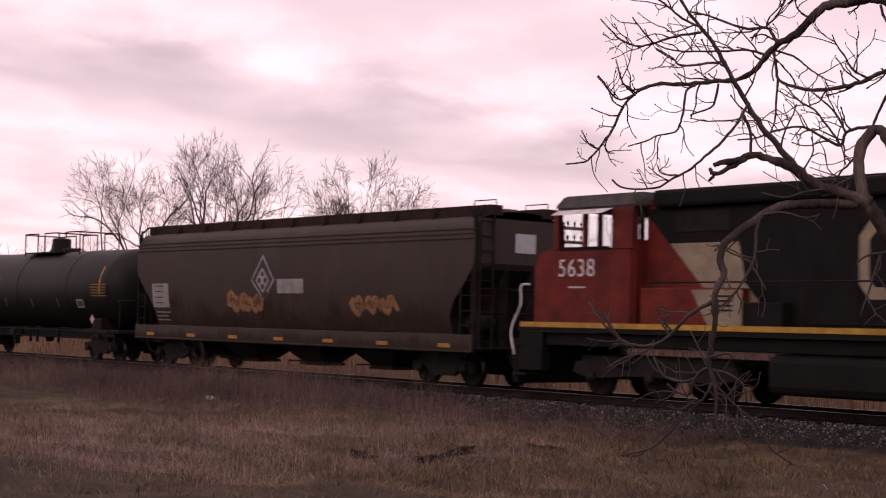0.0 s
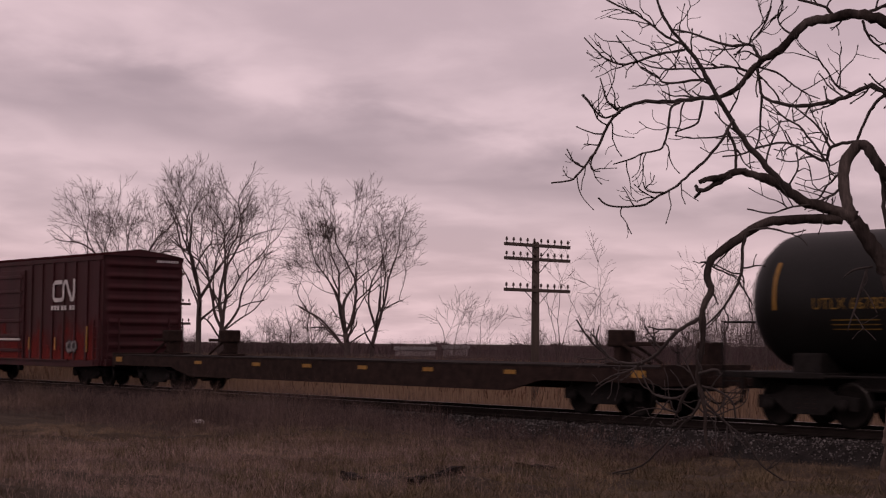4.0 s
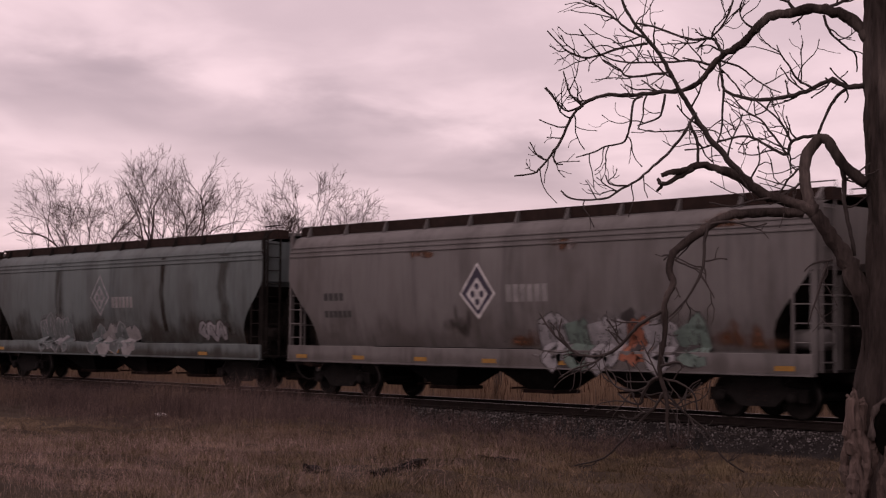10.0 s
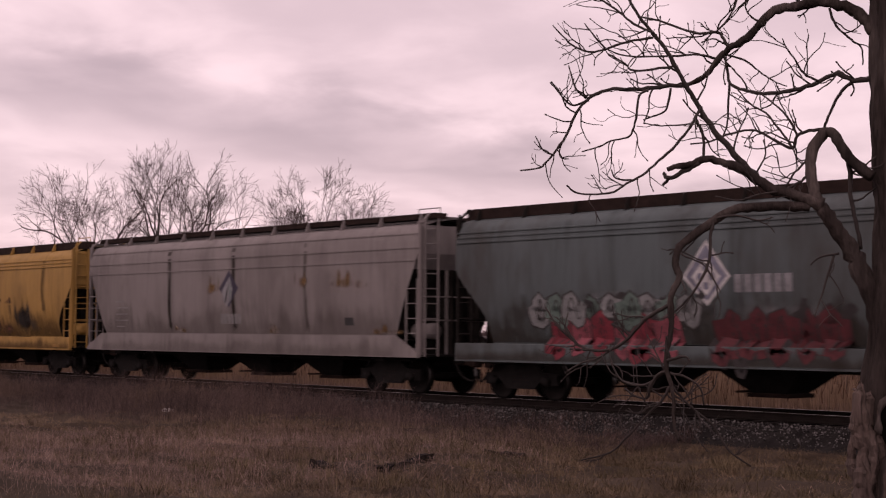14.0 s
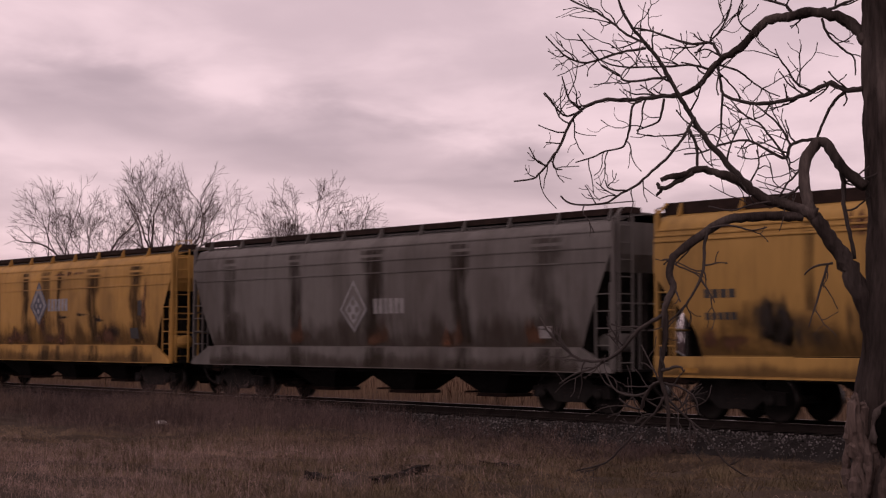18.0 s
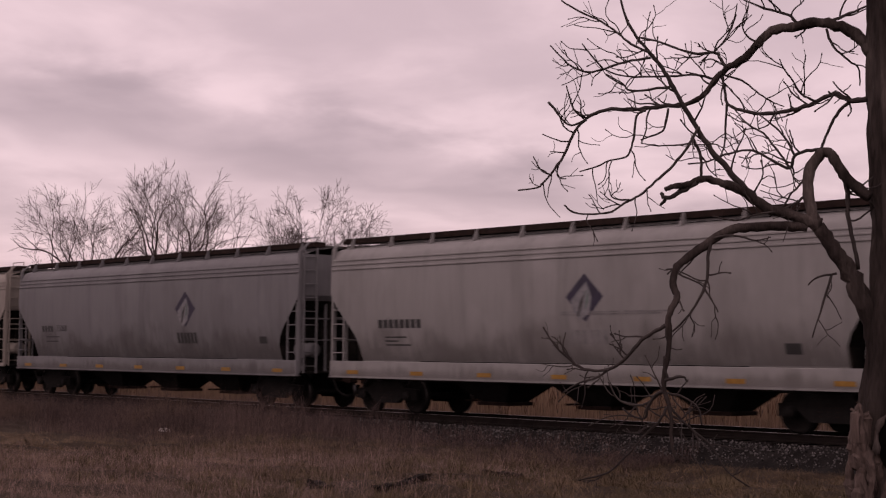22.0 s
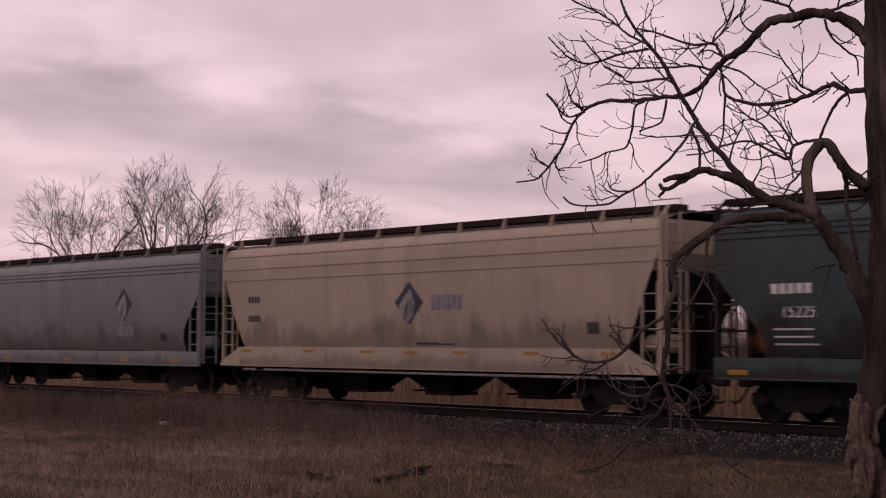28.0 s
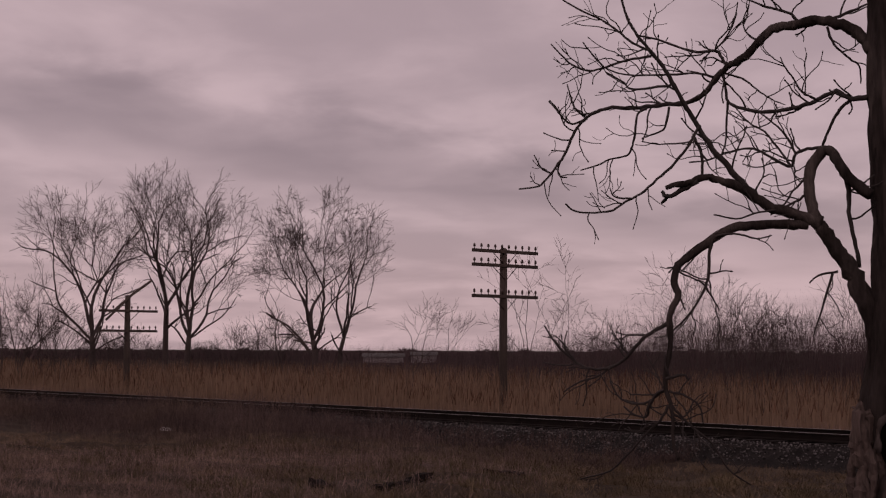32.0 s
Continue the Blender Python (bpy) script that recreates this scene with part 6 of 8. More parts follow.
        part("stub_bolster", Geo().box(s * (H - 1.75) - 0.2, s * (H - 1.75) + 0.2, -1.45, 1.45, 0.84, 1.06, 0.02), IRON, car)
        part("slope_brace", Geo().tube([(s * (H - 0.15), -0.5, 1.0), (s * (H - 0.15), -0.5, 3.2)], 0.05, 4), lm, car)
        part("slope_brace", Geo().tube([(s * (H - 0.15), 0.5, 1.0), (s * (H - 0.15), 0.5, 3.2)], 0.05, 4), lm, car)
        for q in (-1, 1):
            part("corner_post", Geo().box(s * (H - 0.02) - 0.045, s * (H - 0.02) + 0.045, q * 1.5 - 0.05, q * 1.5 + 0.05, 0.98, 4.36), lm, car)
            ladder(car, "side_ladder", [(s * (H - 0.52), q * 1.54), (s * (H - 0.06), q * 1.56)], 0, 0.98, (2.75, 2.95), lm)
            part("crossbar", Geo().tube([(s * (H - 0.02), -1.5, 1.9 if q < 0 else 2.5), (s * (H - 0.02), 1.5, 1.9 if q < 0 else 2.5)], 0.02, 5), lm, car)
        ladder(car, "end_ladder", [(s * (H + 0.07), -1.42), (s * (H + 0.07), -0.98)], 0, 0.98, (4.5, 4.5), lm)
        part("grab_iron", Geo().tube([(s * (H + 0.0), -1.5, 4.36), (s * (H - 0.05), -1.2, 4.62)], 0.035, 5), lm, car)
        truck(car, s * (H - 1.75))
    res = part("air_reservoir", Geo().tube([(H - 0.95, -0.85, 1.62), (H - 0.9, -0.85, 1.62), (H - 0.18, -0.85, 1.62), (H - 0.12, -0.85, 1.62)], [0.12, 0.21, 0.21, 0.12], 16), lm, car, "grey air reservoir on the end platform", smooth=True)
    part("brake_wheel", Geo().tube([(H + 0.12, 0.6 + 0.28 * math.cos(a), 2.7 + 0.28 * math.sin(a)) for a in [math.tau * i / 16 for i in range(17)]], 0.018, 5), IRON, car)
    couplers(car, H)
    return car, side


TRAIN = []
SEVEN = (-7.6, -5.0, -2.5, 0.0, 2.5, 5.0, 7.6)
P = {
    1: car_paint("brown_hopper_paint", (0.033, 0.025, 0.022), 0.5, 0.62, grime=0.40),
    5: car_paint("tan_hopper_paint", (0.285, 0.178, 0.08), 0.65, 0.6, grime=0.32),
    6: car_paint("grey_hopper_paint", (0.125, 0.119, 0.118), 0.55, 0.62, grime=0.30),
    7: car_paint("green_grey_hopper_paint", (0.095, 0.118, 0.119), 0.6, 0.6, grime=0.34),
    8: car_paint("dull_green_hopper_paint", (0.079, 0.1, 0.103), 0.65, 0.6, grime=0.45),
    9: car_paint("pinkish_grey_hopper_paint", (0.19, 0.17, 0.165), 0.4, 0.6, grime=0.25),
    10: car_paint("yellow_hopper_paint", (0.33, 0.19, 0.056), 0.5, 0.58, grime=0.24),
    11: car_paint("streaked_grey_hopper_paint", (0.108, 0.101, 0.096), 0.5, 0.62, grime=0.40),
    12: car_paint("streaked_yellow_hopper_paint", (0.36, 0.198, 0.056), 0.5, 0.6, grime=0.34),
    13: car_paint("pale_grey_hopper_paint", (0.232, 0.226, 0.222), 0.28, 0.66, grime=0.12),
    14: car_paint("clean_grey_hopper_paint", (0.15, 0.148, 0.153), 0.32, 0.68, grime=0.10),
    15: car_paint("beige_hopper_paint", (0.245, 0.217, 0.193), 0.3, 0.66, grime=0.12),
    16: car_paint("teal_hopper_paint", (0.03, 0.05, 0.052), 0.65, 0.6, grime=0.40),
    17: car_paint("cream_hopper_paint", (0.28, 0.232, 0.188), 0.28, 0.68, grime=0.10),
    18: car_paint("cool_grey_hopper_paint", (0.148, 0.153, 0.152), 0.26, 0.68, grime=0.10),
}
GRAFF = "bubble-shaped spray paint along the lower side"


def make_hoppers():
    c, s = hopper("dark brown covered hopper car with a faded kite emblem", 8.65, "round", P[1], tapes=SEVEN, ladder_mat=SOOT_SHADE)
    old_emblem(s, c, -0.97, 2.85, SPRAY["silver"], P[1])
    s.bar(c, "paint_patch", -0.2, 1.15, 2.38, 2.8, GREYPAINT)
    graffiti(s, c, -2.95, -0.95, 1.84, 2.36, [SPRAY["orange"]], P[1], 3, 1, "faded orange spray scrawl")
    graffiti(s, c, 3.4, 5.5, 1.86, 2.3, [SPRAY["orange"]], P[1], 3, 2, "faded orange spray scrawl")
    s.bar(c, "data_panel", -7.65, -6.6, 1.92, 2.7, GREYPAINT, 0.006, "pale painted data panel")
    small_print(s, c, -7.5, -6.75, 2.05, 2.6, INK, 4, 3)
    small_print(s, c, -7.5, -6.2, 1.5, 1.75, GREYPAINT, 3, 4)
    part("end_panel", Geo().box(8.68, 8.69, -0.2, 0.5, 3.45, 3.95), BLUEWIN, c, "pale stencil panel on the end")
    splashed(s, c, 8.65, SPLASH)
    TRAIN.append((c, -38.04))

    c, s = hopper("rust-streaked tan covered hopper car with sprayed sides", 8.63, "round", P[5], tapes=(-7.9, -4.9, -2.6, -0.2, 2.6, 5.1, 7.6))
    s.decal(c, "ring_mark", [(-1.0 + 0.28 * math.cos(a), 2.62 + 0.28 * math.sin(a)) for a in [math.tau * i / 14 for i in range(14)]], SPRAY["rust"])
    s.decal(c, "ring_centre", [(-1.0 + 0.17 * math.cos(a), 2.62 + 0.17 * math.sin(a)) for a in [math.tau * i / 14 for i in range(14)]], P[5], 0.012)
    word_bars(s, c, -0.65, 1.0, 2.72, 2.93, WHITEPAINT, 8)
    word_bars(s, c, -0.5, 0.95, 2.42, 2.6, GREYPAINT, 7)
    for k, (x, z, w, h) in enumerate(((-5.8, 1.8, 2.2, 1.3), (-1.7, 2.05, 2.4, 1.0), (1.3, 1.9, 2.6, 1.4), (2.2, 2.1, 2.2, 1.4), (5.0, 1.95, 2.2, 1.3), (6.0, 1.9, 2.0, 1.2))):
        soot_patch(s, c, x, z, w, h, SOOT, 70 + k)
    streaks(s, c, ((-5.6, 0.5, 0), (0.18, 0.25, 0), (1.89, 0.4, 0), (2.66, 0.35, 0), (7.04, 0.4, 0)), 2.4)
    graffiti(s, c, -4.6, -1.6, 1.0, 2.1, [SPRAY["silver"]], SPRAY["black"], 4, 5, GRAFF)
    graffiti(s, c, -1.4, -0.3, 1.0, 1.3, [SPRAY["silver"]], SPRAY["silver"], 3, 55, GRAFF)
    s.bar(c, "data_panel", 5.66, 6.58, 1.55, 1.9, WHITEPAINT, 0.012)
    s.bar(c, "panel_field", 5.72, 6.08, 1.6, 1.86, INK, 0.017)
    s.bar(c, "panel_field", 6.16, 6.52, 1.6, 1.86, INK, 0.017)
    s.bar(c, "dark_plate", 7.05, 7.34, 2.2, 2.72, INK)
    word_bars(s, c, -7.3, -6.6, 2.5, 2.68, INK, 4)
    word_bars(s, c, -7.3, -6.55, 2.1, 2.26, INK, 5)
    splashed(s, c, 8.63, SPLASH)
    TRAIN.append((c, -116.44))

    c, s = hopper("grey covered hopper car with a kite emblem and sprayed sill", 8.67, "round", P[6], tapes=(-8.0, -5.5, -3.0, -0.5, 2.0, 8.0))
    old_emblem(s, c, -0.97, 2.73, WHITEPAINT, NAVY)
    word_bars(s, c, 0.0, 1.42, 2.45, 2.86, GREYPAINT, 3)
    graffiti(s, c, 1.2, 6.0, 0.98, 2.1, [SPRAY["silver"], SPRAY["green"], SPRAY["silver"], SPRAY["rust"]], SPRAY["black"], 6, 6, GRAFF)
    for k, (x, z, w, h) in enumerate(((7.0, 1.6, 2.6, 0.6), (0.9, 1.45, 1.6, 0.5), (-1.6, 1.9, 1.2, 0.7), (6.4, 4.0, 2.4, 0.4), (-3.0, 3.6, 1.4, 0.3), (2.0, 3.7, 1.6, 0.3))):
        soot_patch(s, c, x, z, w, h, RUSTSTAIN if z != 1.9 else SOOT, 75 + k)
    word_bars(s, c, -7.1, -6.2, 2.55, 2.75, INK, 4)
    word_bars(s, c, -7.1, -5.9, 2.1, 2.28, INK, 6)
    splashed(s, c, 8.67, FAINTSPLASH)
    TRAIN.append((c, -135.13))

    c, s = hopper("weathered green-grey covered hopper car with a pale kite emblem", 8.55, "round", P[7], tapes=(-7.8, 0.4, 5.6), ladder_mat=SOOT_SHADE)
    old_emblem(s, c, -0.72, 2.87, SPRAY["silver"], P[7])
    word_bars(s, c, 0.03, 1.4, 2.45, 2.8, GREYPAINT, 3)
    streaks(s, c, ((-3.6, 0.5, 0), (3.2, 0.3, 1), (6.6, 0.6, 0)), 1.6)
    graffiti(s, c, -5.0, -2.8, 1.0, 2.2, [P[7]], SPRAY["silver"], 4, 7, "outlined bubble spray shapes in pale grey")
    graffiti(s, c, -1.3, 1.6, 1.0, 1.85, [P[7], GREYPAINT], SPRAY["silver"], 4, 8, GRAFF)
    graffiti(s, c, 5.2, 6.6, 1.5, 1.95, [SPRAY["silver"]], SPRAY["black"], 3, 9, GRAFF)
    splashed(s, c, 8.55, SPLASH)
    TRAIN.append((c, -153.71))

    c, s = hopper("dull green covered hopper car with large red spray shapes", 8.5, "round", P[8], ladder_mat=SOOT_SHADE)
    old_emblem(s, c, -0.7, 2.87, WHITEPAINT, BLUEGREY)
    word_bars(s, c, 0.0, 1.48, 2.45, 2.82, SPRAY["silver"], 3)
    graffiti(s, c, -5.9, -0.9, 1.75, 2.4, [SPRAY["white"], SPRAY["green"]], SPRAY["black"], 9, 10, "pale spray haze")
    side_red = [SPRAY["red"], SPRAY["pink_red"]]
    graffiti(s, c, -5.3, -1.5, 1.0, 2.15, side_red, SPRAY["black"], 6, 11, "red bubble-shaped spray paint on the lower side")
    graffiti(s, c, -0.5, 2.7, 1.0, 2.1, [SPRAY["dark_red"]], SPRAY["black"], 5, 12, "dull red spray shapes")
    graffiti(s, c, 5.2, 6.4, 1.45, 2.55, [P[8]], SPRAY["silver"], 2, 13, GRAFF)
    splashed(s, c, 8.5, SPLASH)
    TRAIN.append((c, -172.0))

    c, s = hopper("pinkish-grey flat-sided covered hopper car with a leaf emblem", 8.55, "flat", P[9])
    leaf_emblem(s, c, -0.12, 2.83, 1.0, 1.1)
    word_bars(s, c, -0.62, 0.5, 1.8, 2.1, GREYPAINT, 3)
    s.bar(c, "dark_plate", 5.42, 5.8, 1.76, 1.97, INK)
    for k, (x, z, w, h) in enumerate(((5.24, 2.9, 1.6, 0.5), (-1.0, 2.9, 1.4, 0.5), (3.6, 2.9, 0.7, 0.5), (7.2, 1.6, 1.6, 0.25), (2.0, 1.6, 0.7, 0.3), (-3.0, 1.6, 0.8, 0.25))):
        soot_patch(s, c, x, z, w, h, OCHRE, 240 + k)
    streaks(s, c, ((-3.47, 0.22, 1), (0.11, 0.2, 1), (3.67, 0.18, 0)), 1.6)
    for x, w in ((-3.4, 0.02),):
        s.decal(c, "spill_streak", [(x - w, 1.55), (x + w, 1.55), (x + w * 0.8, 3.0), (x + w * 0.6, 4.1), (x - w * 0.6, 4.1), (x - w * 0.8, 3.0)], SPRAY["black"], 0.005)
    small_print(s, c, -6.8, -5.9, 1.7, 2.5, GREYPAINT, 5, 14)
    splashed(s, c, 8.55, FAINTSPLASH)
    TRAIN.append((c, -190.48))

    c, s = hopper("yellow covered hopper car with sooty stains and a kite emblem", 8.56, "round", P[10], tapes=(-7.6, 7.6))
    old_emblem(s, c, -0.52, 2.83, SPRAY["silver"], SLATE)
    word_bars(s, c, 0.2, 1.72, 2.42, 2.8, BLUEGREY, 3)
    word_bars(s, c, -7.25, -6.4, 2.55, 2.73, INK, 4)
    word_bars(s, c, -7.25, -6.4, 2.1, 2.25, INK, 5)
    for k, (x, w) in enumerate(((-5.5, 1.1), (-4.8, 1.0), (-3.2, 0.6), (-1.6, 0.9), (1.8, 0.8), (4.7, 1.0), (5.5, 0.9))):
        soot_patch(s, c, x, 1.8, w * 1.9, 1.3, SOOT, 80 + k)
    for k, (x, z, w, h) in enumerate(((-6.8, 1.6, 2.0, 0.5), (0.3, 1.6, 2.2, 0.5), (3.0, 1.7, 2.0, 0.6), (3.4, 2.6, 1.6, 0.25), (-3.4, 3.9, 1.0, 0.4), (0.2, 3.9, 1.0, 0.5))):
        soot_patch(s, c, x, z, w, h, RUSTSTAIN, 180 + k)
    streaks(s, c, ((-4.6, 0.3, 0), (0.6, 0.2, 0), (6.5, 0.3, 0)), 2.2)
    splashed(s, c, 8.56, SPLASH)
    TRAIN.append((c, -208.86))

    c, s = hopper("grey flat-sided covered hopper car with dark spill streaks", 8.52, "flat", P[11])
    old_emblem(s, c, -0.7, 2.56, SPRAY["silver"], P[11], 1.15)
    word_bars(s, c, 0.12, 1.4, 2.36, 2.75, GREYPAINT, 3)
    s.bar(c, "data_panel", 6.18, 6.6, 1.72, 2.0, GREYPAINT)
    streaks(s, c, ((-6.6, 0.7, 0), (-3.32, 0.6, 1), (0.14, 0.9, 1), (3.5, 0.65, 1), (6.5, 1.0, 0)), 1.5)
    for k, (x, w) in enumerate(((-3.2, 0.9), (2.96, 1.0), (6.0, 0.8), (0.3, 0.8))):
        soot_patch(s, c, x, 1.75, w, 0.7, RUSTSTAIN, 190 + k)
    splashed(s, c, 8.52, SPLASH)
    TRAIN.append((c, -227.16))

    c, s = hopper("yellow flat-sided covered hopper car with black spill streaks", 8.52, "flat", P[12])
    old_emblem(s, c, -0.25, 2.95, SLATE, SPRAY["silver"], 1.3, 1.55)
    word_bars(s, c, 0.4, 1.88, 2.66, 3.08, SPRAY["silver"], 3)
    s.bar(c, "dark_plate", 5.98, 6.48, 1.72, 2.06, INK)
    s.bar(c, "dark_plate", 6.5, 6.74, 2.45, 2.93, INK)
    streaks(s, c, ((-6.66, 0.55, 1), (-3.75, 0.8, 1), (-1.29, 0.5, 1), (0.28, 0.7, 0), (1.24, 0.35, 1), (3.59, 0.8, 1), (6.37, 0.75, 1)), 1.5)
    for k, (x, z, w, h) in enumerate(((-5.3, 2.35, 1.6, 0.16), (-4.4, 1.9, 1.2, 0.6), (1.3, 2.45, 1.5, 0.16), (2.65, 2.5, 1.1, 0.16), (3.9, 2.35, 0.9, 0.2), (5.0, 1.9, 1.2, 0.5))):
        soot_patch(s, c, x, z, w, h, SOOT, 200 + k)
    for k, (x, z, w, h) in enumerate(((-6.0, 1.75, 2.4, 0.7), (-2.2, 1.7, 2.6, 0.7), (1.2, 1.75, 2.6, 0.8), (4.4, 1.7, 2.4, 0.7), (-0.2, 2.2, 0.8, 1.0), (6.9, 2.6, 0.6, 1.6), (2.0, 3.9, 2.0, 0.16), (-5.8, 3.8, 1.0, 0.5))):
        soot_patch(s, c, x, z, w, h, RUSTSTAIN, 220 + k)
    splashed(s, c, 8.52, SPLASH)
    TRAIN.append((c, -245.45))

    c, s = hopper("pale grey covered hopper car with a leaf emblem", 8.6, "round", P[13], tapes=SEVEN)
    leaf_emblem(s, c, 0.76, 2.84)
    word_bars(s, c, 0.2, 1.43, 1.8, 2.12, GREYPAINT, 3)
    word_bars(s, c, -6.65, -4.9, 2.2, 2.42, INK, 8)
    small_print(s, c, -6.4, -5.4, 1.75, 1.95, INK, 3, 15)
    s.bar(c, "dark_plate", 6.1, 6.5, 1.6, 1.82, INK)
    small_print(s, c, 0.0, 4.4, 2.45, 2.5, GREYPAINT, 2, 16)
    splashed(s, c, 8.6, FAINTSPLASH)
    TRAIN.append((c, -263.93))

    c, s = hopper("grey covered hopper car with a leaf emblem", 8.5, "round", P[14], tapes=SEVEN)
    leaf_emblem(s, c, 2.66, 2.84)
    word_bars(s, c, 2.1, 3.25, 1.8, 2.13, INK, 3)
    word_bars(s, c, -6.75, -5.9, 2.2, 2.4, INK, 4)
    lettering("75088", 0.3, -5.3, -s.y(2.3) - 0.01, 2.3, INK, c)
    small_print(s, c, -6.5, -5.4, 1.85, 2.0, INK, 2, 17)
    s.bar(c, "dark_plate", 6.53, 6.9, 1.8, 2.0, INK)
    splashed(s, c, 8.5, FAINTSPLASH)
    TRAIN.append((c, -282.56))

    c, s = hopper("beige covered hopper car with deep open bays", 8.08, "round", P[15], thin_sill=True, tapes=(-5.5, -2.5, 0.0, 3.0, 5.5), bays=3)
    word_bars(s, c, -6.15, -5.3, 2.72, 2.92, INK, 4)
    lettering("702222", 0.32, -5.5, -s.y(2.3) - 0.01, 2.3, INK, c)
    s.bar(c, "red_line", -1.75, -0.1, 2.3, 2.37, SPRAY["red"])
    s.bar(c, "print_line", 4.7, 6.3, 2.68, 2.76, GREYPAINT)
    graffiti(s, c, -4.65, -3.15, 1.45, 1.8, [P[15]], SPRAY["black"], 4, 18, "thin black spray scrawl")
    small_print(s, c, -6.1, -5.2, 1.7, 1.95, INK, 3, 19)
    s.bar(c, "dark_plate", 4.07, 4.5, 1.72, 1.98, INK)
    TRAIN.append((c, -300.28))

    c, s = hopper("dark teal covered hopper car with a pale kite emblem", 7.8, "round", P[16], tapes=(-7.2, 3.6, 6.9), ladder_mat=SOOT_SHADE)
    old_emblem(s, c, -0.6, 2.85, WHITEPAINT, P[16])
    s.bar(c, "paint_patch", 0.1, 1.3, 2.4, 2.8, SPRAY["green"])
    word_bars(s, c, -6.4, -5.4, 2.62, 2.82, WHITEPAINT, 5)
    lettering("15225", 0.34, -5.75, -s.y(2.25) - 0.01, 2.25, WHITEPAINT, c, "white stencilled number")
    small_print(s, c, -6.4, -5.3, 1.6, 1.9, WHITEPAINT, 3, 20)
    for k, (x, w) in enumerate(((3.2, 0.7), (4.2, 0.8), (-6.8, 0.6))):
        soot_patch(s, c, x, 1.62, w * 1.5, 0.6, RUSTSTAIN, 90 + k)
    splashed(s, c, 7.8, SPLASH)
    TRAIN.append((c, -317.37))

    c, s = hopper("cream flat-sided covered hopper car with a leaf emblem", 8.43, "flat", P[17], tapes=(-7.1, -4.1, -1.55, 0.25, 2.1, 4.55, 7.0))
    leaf_emblem(s, c, 0.1, 2.63, 1.12, 1.12)
    word_bars(s, c, 0.95, 2.12, 2.45, 2.82, BLUEGREY, 3)
    word_bars(s, c, -7.1, -6.5, 2.75, 2.94, INK, 4)
    word_bars(s, c, -7.1, -6.5, 2.22, 2.4, INK, 5)
    small_print(s, c, -7.0, -6.2, 1.7, 1.95, GREYPAINT, 3, 21)
    s.bar(c, "dark_plate", 6.25, 6.62, 1.84, 2.1, INK)
    small_print(s, c, 0.3, 1.8, 1.58, 1.6, INK, 2, 22)
    part("sill_pipe", Geo().tube([(-7.5, -1.4, 0.86), (7.8, -1.4, 0.86)], 0.035, 6), WHITEPAINT, c)
    splashed(s, c, 8.43, FAINTSPLASH)
    TRAIN.append((c, -335.08))

    c, s = hopper("cool grey covered hopper car with a leaf emblem, at the tail", 8.67, "round", P[18], tapes=(-7.9, -4.0, 0.5, 4.3, 7.4))
    leaf_emblem(s, c, 4.2, 2.83, 1.08, 1.1)
    word_bars(s, c, 3.62, 4.72, 1.82, 2.14, GREYPAINT, 3)
    word_bars(s, c, -6.9, -5.05, 2.2, 2.42, INK, 8)
    s.bar(c, "dark_plate", 6.28, 6.66, 1.66, 1.9, INK)
    splashed(s, c, 8.67, FAINTSPLASH)
    TRAIN.append((c, -353.46))


make_hoppers()


